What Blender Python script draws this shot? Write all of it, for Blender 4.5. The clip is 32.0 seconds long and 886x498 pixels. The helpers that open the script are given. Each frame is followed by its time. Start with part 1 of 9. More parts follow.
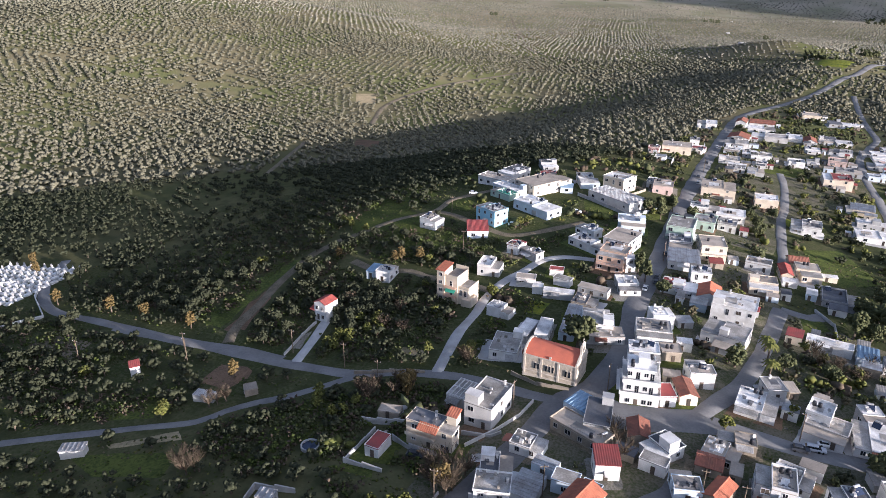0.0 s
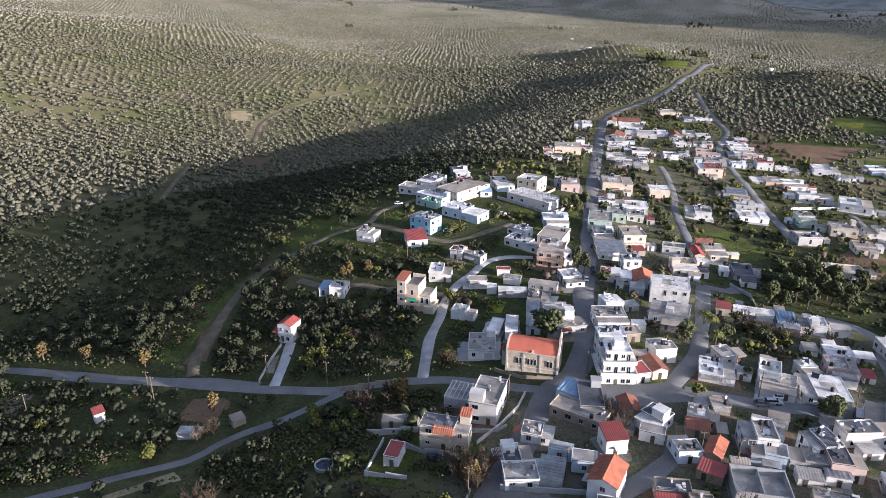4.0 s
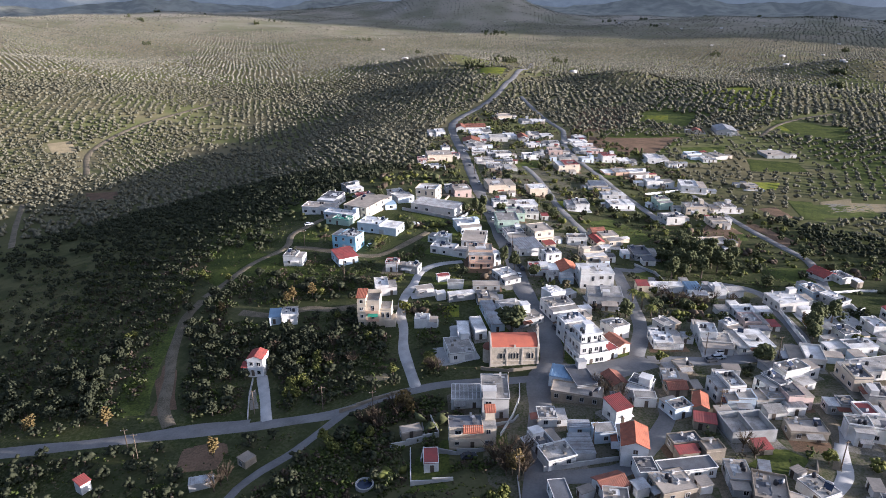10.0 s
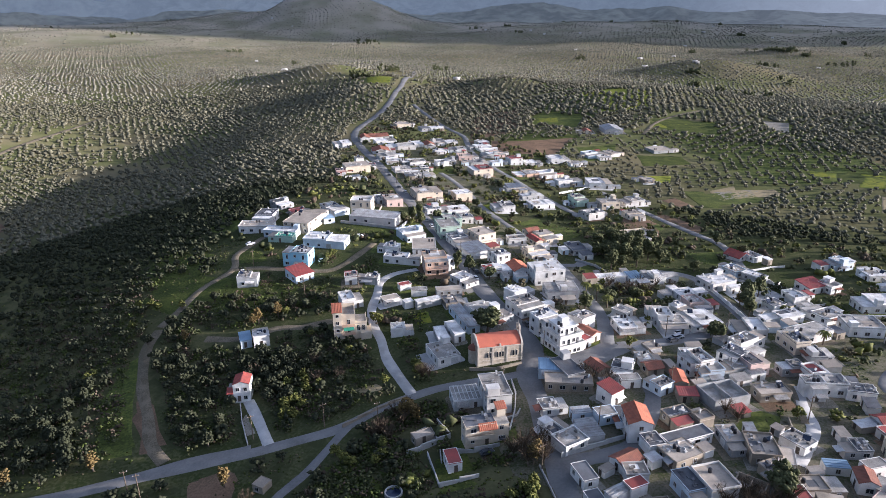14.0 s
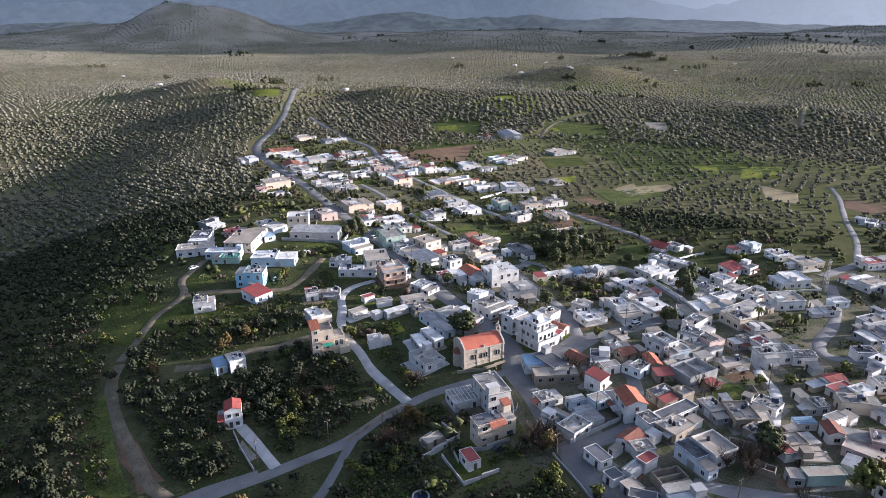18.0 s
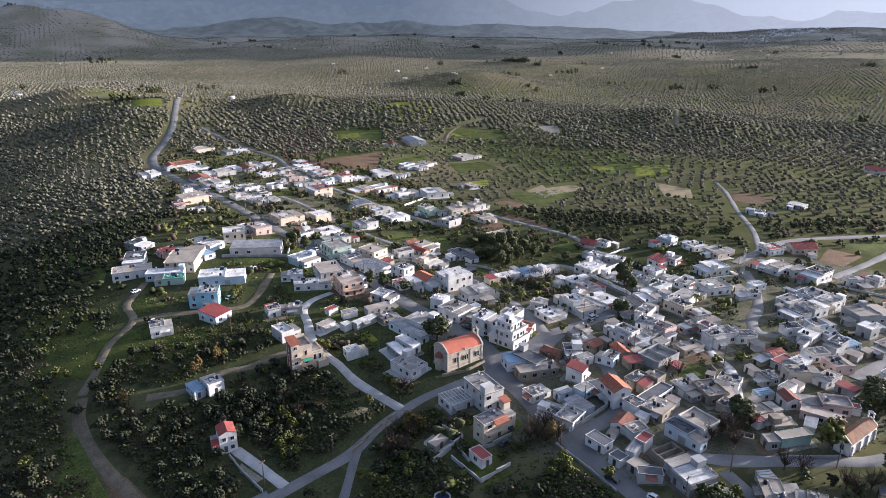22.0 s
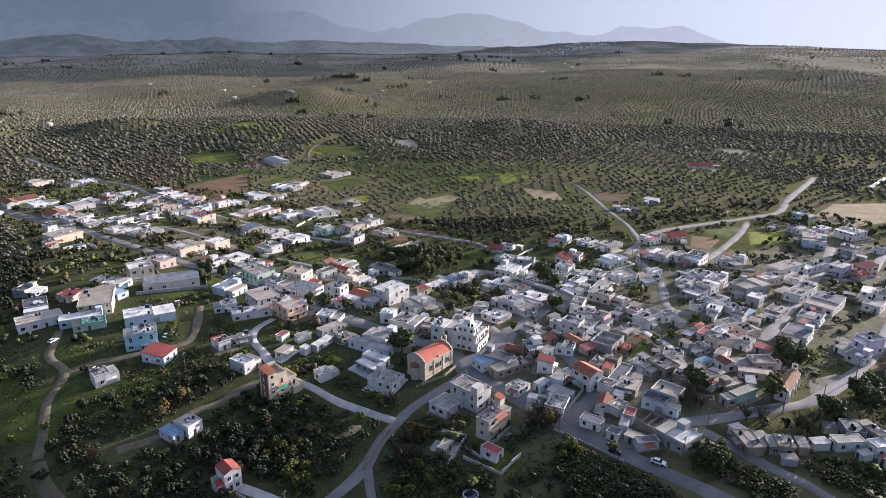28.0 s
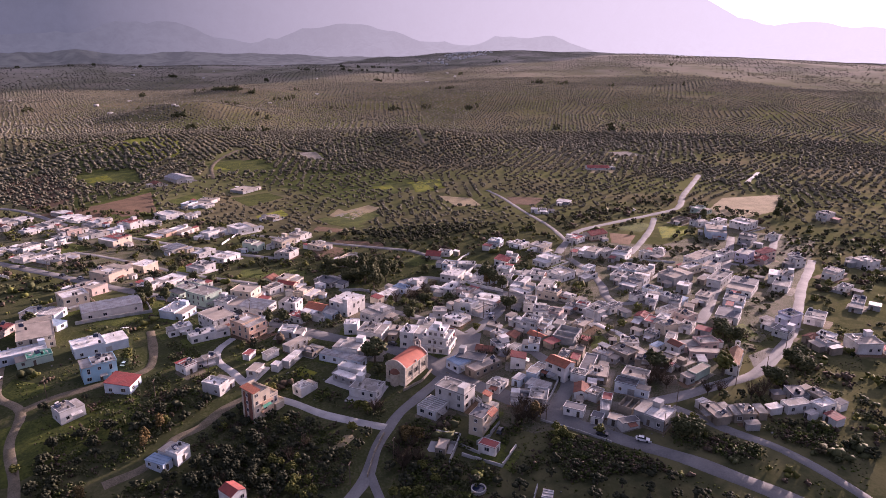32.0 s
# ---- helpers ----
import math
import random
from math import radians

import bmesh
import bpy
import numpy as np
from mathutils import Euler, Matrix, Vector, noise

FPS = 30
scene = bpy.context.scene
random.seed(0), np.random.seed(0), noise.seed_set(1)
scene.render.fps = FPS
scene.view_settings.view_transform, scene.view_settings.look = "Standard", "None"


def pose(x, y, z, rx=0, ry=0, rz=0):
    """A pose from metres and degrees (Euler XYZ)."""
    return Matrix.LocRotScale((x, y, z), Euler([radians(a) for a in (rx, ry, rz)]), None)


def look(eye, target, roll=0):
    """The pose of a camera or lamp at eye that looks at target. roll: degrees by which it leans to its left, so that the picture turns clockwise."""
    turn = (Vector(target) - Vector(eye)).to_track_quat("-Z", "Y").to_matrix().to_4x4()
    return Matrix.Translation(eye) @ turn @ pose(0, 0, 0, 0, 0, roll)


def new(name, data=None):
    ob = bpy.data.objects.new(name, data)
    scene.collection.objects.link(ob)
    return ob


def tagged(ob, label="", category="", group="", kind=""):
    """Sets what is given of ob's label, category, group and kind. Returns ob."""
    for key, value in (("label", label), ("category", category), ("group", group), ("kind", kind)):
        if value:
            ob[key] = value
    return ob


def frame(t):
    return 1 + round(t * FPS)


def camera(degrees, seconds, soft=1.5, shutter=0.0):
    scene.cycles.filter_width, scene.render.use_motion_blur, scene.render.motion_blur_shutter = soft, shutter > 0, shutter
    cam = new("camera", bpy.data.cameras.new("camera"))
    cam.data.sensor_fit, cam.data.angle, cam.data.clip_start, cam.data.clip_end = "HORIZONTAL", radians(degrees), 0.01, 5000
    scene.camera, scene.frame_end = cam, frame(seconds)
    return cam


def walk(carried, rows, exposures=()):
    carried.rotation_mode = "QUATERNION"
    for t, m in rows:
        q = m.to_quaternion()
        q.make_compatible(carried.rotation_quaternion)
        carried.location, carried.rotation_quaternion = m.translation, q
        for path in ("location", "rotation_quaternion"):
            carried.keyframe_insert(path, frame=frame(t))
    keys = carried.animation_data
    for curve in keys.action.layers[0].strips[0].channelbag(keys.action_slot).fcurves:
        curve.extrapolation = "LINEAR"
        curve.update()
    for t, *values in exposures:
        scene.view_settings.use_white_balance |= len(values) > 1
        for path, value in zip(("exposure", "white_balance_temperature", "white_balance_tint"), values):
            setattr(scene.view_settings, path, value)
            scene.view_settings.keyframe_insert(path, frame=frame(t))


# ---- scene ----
cam = camera(66.167, 32.0, soft=0.85)
PATH = (
    (0, look((50.40, -155.69, 107.11), (-30.26, 9.26, 27.84), 0.512)),
    (1, look((43.71, -160.19, 107.43), (-27.75, 9.27, 28.82), 0.405)),
    (2, look((36.97, -164.58, 108.03), (-25.31, 8.77, 30.11), 0.324)),
    (3, look((30.08, -168.69, 108.68), (-22.90, 8.03, 31.45), 0.277)),
    (4, look((22.90, -172.34, 109.21), (-20.97, 7.19, 32.77), 0.244)),
    (5, look((15.46, -175.65, 109.68), (-19.37, 6.21, 34.10), 0.229)),
    (6, look((7.94, -178.53, 110.20), (-17.89, 5.09, 35.25), 0.192)),
    (7, look((0.26, -180.93, 110.76), (-16.64, 3.88, 36.21), 0.141)),
    (8, look((-7.48, -182.87, 111.53), (-16.00, 2.64, 37.26), 0.086)),
    (9, look((-15.24, -184.44, 112.47), (-15.23, 1.33, 38.39), -0.009)),
    (10, look((-23.20, -185.79, 113.42), (-14.33, -0.11, 39.64), -0.132)),
    (11, look((-31.40, -186.83, 114.27), (-13.56, -1.64, 40.87), -0.252)),
    (12, look((-39.68, -187.34, 115.07), (-13.01, -3.05, 42.09), -0.317)),
    (13, look((-47.92, -187.61, 115.79), (-12.47, -4.62, 43.29), -0.350)),
    (14, look((-56.15, -187.53, 116.45), (-12.10, -6.21, 44.46), -0.407)),
    (15, look((-64.36, -186.94, 117.08), (-11.75, -7.71, 45.60), -0.462)),
    (16, look((-72.59, -185.87, 117.65), (-11.56, -9.10, 46.76), -0.521)),
    (17, look((-80.84, -184.60, 118.42), (-11.63, -10.66, 48.03), -0.539)),
    (18, look((-89.14, -183.19, 119.41), (-11.86, -12.52, 49.40), -0.538)),
    (19, look((-97.45, -181.36, 120.51), (-12.14, -14.44, 50.77), -0.467)),
    (20, look((-105.58, -178.71, 121.55), (-12.52, -15.91, 52.03), -0.279)),
    (21, look((-113.61, -175.48, 122.45), (-12.93, -17.17, 53.16), -0.043)),
    (22, look((-121.59, -172.08, 123.25), (-13.45, -18.60, 54.35), 0.154)),
    (23, look((-129.39, -168.51, 123.88), (-14.05, -20.09, 55.55), 0.265)),
    (24, look((-136.89, -164.64, 124.40), (-14.72, -21.51, 56.67), 0.299)),
    (25, look((-144.07, -160.34, 124.79), (-15.36, -22.72, 57.77), 0.290)),
    (26, look((-151.01, -155.74, 125.16), (-16.15, -23.78, 58.84), 0.283)),
    (27, look((-157.72, -150.94, 125.52), (-17.19, -24.63, 59.97), 0.281)),
    (28, look((-164.30, -145.96, 125.88), (-18.31, -25.58, 61.09), 0.270)),
    (29, look((-170.74, -140.78, 126.21), (-19.59, -26.57, 62.10), 0.249)),
    (30, look((-176.94, -135.52, 126.69), (-20.67, -28.04, 63.23), 0.243)),
    (31, look((-183.05, -130.09, 127.16), (-21.83, -29.70, 64.47), 0.238)),
    (32, look((-188.86, -124.50, 127.61), (-23.24, -31.16, 65.51), 0.244)),
)
EXPOSURES = ((0, 1.32, 5300, 20), (6, 1.32, 5280, 20), (14, 1.42, 5250, 19), (20, 1.44, 5300, 19), (25, 1.38, 5400, 20), (30.8, 1.24, 5550, 23), (31.5, 1.20, 5850, 34), (32, 1.26, 6100, 52))
walk(cam, PATH, EXPOSURES)

# ---- world and light ----
SUN_AZ, SUN_EL = 104.0, 9.8


def toward(az, el):
    a, e = radians(az), radians(el)
    return Vector((math.sin(a) * math.cos(e), math.cos(a) * math.cos(e), math.sin(e)))


world = bpy.data.worlds.new("sky")
scene.world = world
world.use_nodes = True
wn = world.node_tree
sky = wn.nodes.new("ShaderNodeTexSky")
sky.sky_type, sky.sun_disc = "NISHITA", False
sky.sun_elevation, sky.sun_rotation = radians(SUN_EL), radians(SUN_AZ)
sky.air_density, sky.dust_density, sky.altitude = 1.0, 4.0, 200
# thin high cloud over the clear sky
veil = wn.nodes.new("ShaderNodeMix")
veil.data_type = "RGBA"
veil.inputs[7].default_value = (2.9, 3.5, 4.5, 1)
coord, cloud, span = wn.nodes.new("ShaderNodeTexCoord"), wn.nodes.new("ShaderNodeTexNoise"), wn.nodes.new("ShaderNodeMapRange")
stretch = wn.nodes.new("ShaderNodeMapping")
stretch.inputs["Scale"].default_value = (1.0, 1.0, 5.0)
cloud.inputs["Scale"].default_value, cloud.inputs["Detail"].default_value = 2.2, 6
span.inputs["To Min"].default_value, span.inputs["To Max"].default_value = 0.4, 0.75
wn.links.new(coord.outputs["Generated"], stretch.inputs["Vector"])
wn.links.new(stretch.outputs[0], cloud.inputs["Vector"])
wn.links.new(cloud.outputs["Fac"], span.inputs["Value"])
wn.links.new(span.outputs[0], veil.inputs[0])
wn.links.new(sky.outputs[0], veil.inputs[6])
# bright haze round the low sun
near, power, halo, gain = wn.nodes.new("ShaderNodeVectorMath"), wn.nodes.new("ShaderNodeMath"), wn.nodes.new("ShaderNodeVectorMath"), wn.nodes.new("ShaderNodeVectorMath")
near.operation, power.operation, halo.operation, gain.operation = "DOT_PRODUCT", "POWER", "SCALE", "ADD"
near.inputs[1].default_value = toward(SUN_AZ, SUN_EL)
power.use_clamp = False
power.inputs[1].default_value = 9.0
lift = wn.nodes.new("ShaderNodeMath")
lift.operation = "MAXIMUM"
lift.inputs[1].default_value = 0.0
wn.links.new(coord.outputs["Generated"], near.inputs[0])
wn.links.new(near.outputs["Value"], lift.inputs[0])
wn.links.new(lift.outputs[0], power.inputs[0])
halo.inputs[0].default_value = (11.0, 10.6, 10.2)
wn.links.new(power.outputs[0], halo.inputs["Scale"])
wide, broad_halo, sum_halo = wn.nodes.new("ShaderNodeMath"), wn.nodes.new("ShaderNodeVectorMath"), wn.nodes.new("ShaderNodeVectorMath")
wide.operation, broad_halo.operation, sum_halo.operation = "POWER", "SCALE", "ADD"
wide.inputs[1].default_value = 2.0
broad_halo.inputs[0].default_value = (6.4, 6.0, 5.6)
wn.links.new(lift.outputs[0], wide.inputs[0])
wn.links.new(wide.outputs[0], broad_halo.inputs["Scale"])
wn.links.new(veil.outputs[2], sum_halo.inputs[0])
wn.links.new(broad_halo.outputs[0], sum_halo.inputs[1])
wn.links.new(sum_halo.outputs[0], gain.inputs[0])
wn.links.new(halo.outputs[0], gain.inputs[1])
wn.links.new(gain.outputs[0], wn.nodes["Background"].inputs[0])
wn.nodes["Background"].inputs[1].default_value = 0.05
sun = new("sun", bpy.data.lights.new("sun", "SUN"))
sun.data.energy, sun.data.angle, sun.data.color = 5.0, radians(0.7), (1.0, 0.84, 0.64)
sun.matrix_world = look(toward(SUN_AZ, SUN_EL) * 100, (0, 0, 0))


# ---- materials ----
def mat(name, col, col2=None, rough=0.85, scale=0.6, fine=6.0, bump=0.25, metal=0.0, tint=0.12, island=False, mix=0.5, spec=0.3, grit=0.45):
    """Two colours mixed by noise at two scales, a random tint per object or island, and a fine relief."""
    m = bpy.data.materials.new(name)
    m.use_nodes = True
    t = m.node_tree
    n, ln = t.nodes, t.links
    b = n["Principled BSDF"]
    b.inputs["Roughness"].default_value, b.inputs["Metallic"].default_value = rough, metal
    b.inputs["Specular IOR Level"].default_value = spec
    geo = n.new("ShaderNodeNewGeometry")
    big, small = n.new("ShaderNodeTexNoise"), n.new("ShaderNodeTexNoise")
    big.inputs["Scale"].default_value, big.inputs["Detail"].default_value = scale, 6
    small.inputs["Scale"].default_value, small.inputs["Detail"].default_value = fine, 4
    for q in (big, small):
        ln.new(geo.outputs["Position"], q.inputs["Vector"])
    add = n.new("ShaderNodeMath")
    add.operation = "MULTIPLY_ADD"
    ln.new(small.outputs["Fac"], add.inputs[0])
    add.inputs[1].default_value = grit
    if grit > 0.45:
        mix = 0.5 + 0.5 * grit - 0.235
    ln.new(big.outputs["Fac"], add.inputs[2])
    ramp = n.new("ShaderNodeMapRange")
    ramp.inputs["From Min"].default_value, ramp.inputs["From Max"].default_value = mix + 0.05, mix + 0.42
    ln.new(add.outputs[0], ramp.inputs["Value"])
    mixer = n.new("ShaderNodeMix")
    mixer.data_type = "RGBA"
    c2 = col2 or tuple(c * 0.72 for c in col)
    mixer.inputs[6].default_value, mixer.inputs[7].default_value = (*col, 1), (*c2, 1)
    ln.new(ramp.outputs[0], mixer.inputs[0])
    hsv = n.new("ShaderNodeHueSaturation")
    ln.new(mixer.outputs[2], hsv.inputs["Color"])
    rnd = n.new("ShaderNodeMapRange")
    rnd.inputs["To Min"].default_value, rnd.inputs["To Max"].default_value = 1 - tint, 1 + tint
    if island:
        ln.new(geo.outputs["Random Per Island"], rnd.inputs["Value"])
    else:
        info = n.new("ShaderNodeObjectInfo")
        ln.new(info.outputs["Random"], rnd.inputs["Value"])
    ln.new(rnd.outputs[0], hsv.inputs["Value"])
    ln.new(hsv.outputs[0], b.inputs["Base Color"])
    if bump:
        bp = n.new("ShaderNodeBump")
        bp.inputs["Strength"].default_value, bp.inputs["Distance"].default_value = bump, 0.08
        ln.new(add.outputs[0], bp.inputs["Height"])
        ln.new(bp.outputs[0], b.inputs["Normal"])
    return m


M = {}
for key, col, col2 in (
        ("white", (0.76, 0.75, 0.72), (0.54, 0.52, 0.48)), ("offwhite", (0.62, 0.60, 0.56), (0.45, 0.43, 0.40)),
        ("grey", (0.40, 0.40, 0.39), (0.26, 0.26, 0.25)), ("cream", (0.66, 0.57, 0.44), (0.50, 0.43, 0.33)),
        ("bluewhite", (0.62, 0.69, 0.74), (0.46, 0.52, 0.57)), ("paleblue", (0.36, 0.62, 0.74), (0.30, 0.52, 0.62)),
        ("pink", (0.62, 0.47, 0.41), (0.48, 0.37, 0.33)), ("peach", (0.66, 0.44, 0.31), (0.52, 0.36, 0.26)),
        ("stone", (0.34, 0.29, 0.22), (0.20, 0.17, 0.13)), ("green", (0.50, 0.62, 0.50), (0.38, 0.48, 0.40)),
        ("lavender", (0.60, 0.58, 0.68), (0.46, 0.45, 0.53))):
    M[key] = mat("wall_" + key, col, col2, 0.9, 0.35, 5.0, 0.2, tint=0.08)
M["roof_white"] = mat("roof_whitewash", (0.80, 0.78, 0.74), (0.42, 0.40, 0.36), 0.85, 0.32, 3.0, 0.25, tint=0.14, mix=0.5)
M["roof_grey"] = mat("roof_screed", (0.47, 0.445, 0.405), (0.22, 0.205, 0.18), 0.9, 0.3, 3.0, 0.3, tint=0.3, mix=0.4)
M["roof_tan"] = mat("roof_earth", (0.42, 0.36, 0.29), (0.28, 0.245, 0.20), 0.95, 0.3, 2.5, 0.3, tint=0.18)
M["roof_dark"] = mat("roof_felt", (0.13, 0.135, 0.145), (0.085, 0.085, 0.09), 0.8, 0.4, 3, 0.25, tint=0.25)
M["tile_orange"] = mat("clay_tile", (0.44, 0.15, 0.08), (0.27, 0.10, 0.06), 0.8, 0.6, 8, 0.3, tint=0.14)
M["tile_red"] = mat("red_tile", (0.33, 0.075, 0.055), (0.21, 0.06, 0.05), 0.75, 0.6, 8, 0.3, tint=0.15)
M["tile_brown"] = mat("weathered_tile", (0.28, 0.11, 0.07), (0.17, 0.08, 0.055), 0.85, 0.6, 8, 0.3, tint=0.2)
M["paint_red"] = mat("red_roof_paint", (0.30, 0.065, 0.055), (0.19, 0.06, 0.052), 0.7, 0.4, 4, 0.15, tint=0.18)
M["church_red"] = mat("church_roof", (0.52, 0.15, 0.085), (0.40, 0.12, 0.075), 0.75, 0.35, 5, 0.2, tint=0.05)
M["tile_ochre"] = mat("ochre_tile", (0.36, 0.20, 0.11), (0.22, 0.125, 0.075), 0.85, 0.6, 8, 0.3, tint=0.1)
M["metal"] = mat("corrugated_sheet", (0.45, 0.46, 0.46), (0.27, 0.25, 0.23), 0.55, 0.4, 3, 0.15, metal=0.4, tint=0.2)
M["blue"] = mat("blue_panel", (0.24, 0.34, 0.44), (0.19, 0.27, 0.35), 0.5, 0.5, 4, 0.1, tint=0.12)
M["greenpaint"] = mat("green_sheet", (0.06, 0.33, 0.22), (0.05, 0.24, 0.16), 0.6, 0.5, 4, 0.1, tint=0.1)
M["frame"] = mat("frame_paint", (0.55, 0.54, 0.52), None, 0.6, 2, 8, 0.05, tint=0.4)
M["shutter"] = mat("dark_wood", (0.10, 0.075, 0.055), (0.06, 0.05, 0.04), 0.7, 2, 12, 0.2, tint=0.5)
M["tank"] = mat("water_tank_plastic", (0.035, 0.035, 0.04), None, 0.5, 2, 8, 0.05, tint=0.3)
M["panel"] = mat("solar_panel", (0.02, 0.03, 0.06), None, 0.2, 2, 8, 0.0, tint=0.2, spec=0.6)
M["wood"] = mat("pole_wood", (0.17, 0.13, 0.09), (0.11, 0.085, 0.06), 0.9, 1.5, 9, 0.3)
M["concrete"] = mat("concrete", (0.48, 0.465, 0.44), (0.34, 0.33, 0.31), 0.9, 0.3, 4, 0.25, tint=0.12)
M["asphalt"] = mat("asphalt", (0.215, 0.21, 0.2), (0.135, 0.132, 0.128), 0.9, 0.12, 1.6, 0.2, tint=0.06)
M["dirt"] = mat("dirt_track", (0.21, 0.175, 0.125), (0.12, 0.105, 0.07), 0.95, 0.25, 2.5, 0.35, tint=0.1, spec=0.05, grit=1.2)
M["ash"] = mat("church_stone", (0.56, 0.48, 0.37), (0.36, 0.31, 0.24), 0.9, 0.9, 7, 0.4, tint=0.1)
M["trimstone"] = mat("pale_stone", (0.56, 0.50, 0.41), (0.44, 0.39, 0.32), 0.85, 0.7, 6, 0.25, tint=0.1)
M["tyre"] = mat("tyre", (0.02, 0.02, 0.02), None, 0.8, 4, 12, 0.1)
M["bark"] = mat("bark", (0.16, 0.125, 0.09), (0.09, 0.07, 0.05), 0.95, 1.2, 9, 0.5, tint=0.2)
# one olive leaf in three tones: near darkened as shade, far paled as haze
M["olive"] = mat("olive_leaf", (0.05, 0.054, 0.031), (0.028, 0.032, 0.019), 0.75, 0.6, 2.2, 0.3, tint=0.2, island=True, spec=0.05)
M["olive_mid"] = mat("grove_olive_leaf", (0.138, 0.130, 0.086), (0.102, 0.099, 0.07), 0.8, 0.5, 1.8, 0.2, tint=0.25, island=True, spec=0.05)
M["olive_far"] = mat("hazed_olive_leaf", (0.215, 0.202, 0.15), (0.15, 0.145, 0.11), 0.85, 0.05, 0.4, 0.0, tint=0.3, island=True, spec=0.05)
M["leaf_dark"] = mat("evergreen_leaf", (0.095, 0.10, 0.045), (0.052, 0.06, 0.028), 0.7, 0.7, 2.6, 0.3, tint=0.25, island=True, spec=0.05)
M["leaf_light"] = mat("light_leaf", (0.13, 0.13, 0.035), (0.075, 0.085, 0.025), 0.7, 0.7, 2.6, 0.3, tint=0.35, island=True, spec=0.05)
M["leaf_red"] = mat("bare_twigs", (0.105, 0.082, 0.056), (0.065, 0.05, 0.036), 0.85, 0.7, 2.6, 0.3, tint=0.35, island=True, spec=0.05)
M["leaf_gold"] = mat("yellow_leaf", (0.16, 0.115, 0.045), (0.10, 0.075, 0.032), 0.75, 0.7, 2.6, 0.3, tint=0.35, island=True, spec=0.05)
M["dry_weed"] = mat("dry_weed", (0.12, 0.105, 0.062), (0.07, 0.062, 0.036), 0.9, 0.3, 1.5, 0.3, tint=0.2, island=True, spec=0.05)
M["green_weed"] = mat("green_weed", (0.078, 0.098, 0.026), (0.042, 0.055, 0.018), 0.9, 0.2, 1.5, 0.3, tint=0.2, island=True, spec=0.05)
M["reed"] = mat("dry_reed", (0.36, 0.25, 0.13), (0.24, 0.16, 0.08), 0.9, 0.7, 2.6, 0.3, tint=0.3, island=True, spec=0.05)
M["soil"] = mat("brown_soil", (0.19, 0.125, 0.08), (0.12, 0.085, 0.055), 0.95, 0.15, 1.8, 0.4, tint=0.12, spec=0.05, grit=1.2)
M["stubble"] = mat("pale_field", (0.33, 0.27, 0.16), (0.22, 0.185, 0.11), 0.95, 0.1, 1.5, 0.3, tint=0.1, spec=0.05, grit=1.2)
M["grass"] = mat("grass", (0.105, 0.122, 0.03), (0.05, 0.064, 0.02), 0.9, 0.12, 1.2, 0.4, tint=0.15, spec=0.05, grit=1.2)
M["yellowgrass"] = mat("flowering_grass", (0.22, 0.22, 0.03), (0.11, 0.14, 0.028), 0.9, 0.2, 1.4, 0.4, tint=0.12, spec=0.05, grit=1.2)
M["trodden"] = mat("trodden_ground", (0.14, 0.125, 0.09), (0.06, 0.068, 0.03), 0.95, 0.16, 1.6, 0.4, tint=0.05, spec=0.05, grit=1.2)
M["gravel"] = mat("gravel_yard", (0.25, 0.232, 0.20), (0.14, 0.13, 0.10), 0.95, 0.25, 2.5, 0.35, tint=0.12, spec=0.05, grit=1.2)


def glass_material():
    m = mat("window_glass", (0.02, 0.024, 0.03), None, 0.25, 2, 8, 0.0, tint=0.5, spec=0.35)
    return m


M["glass"] = glass_material()


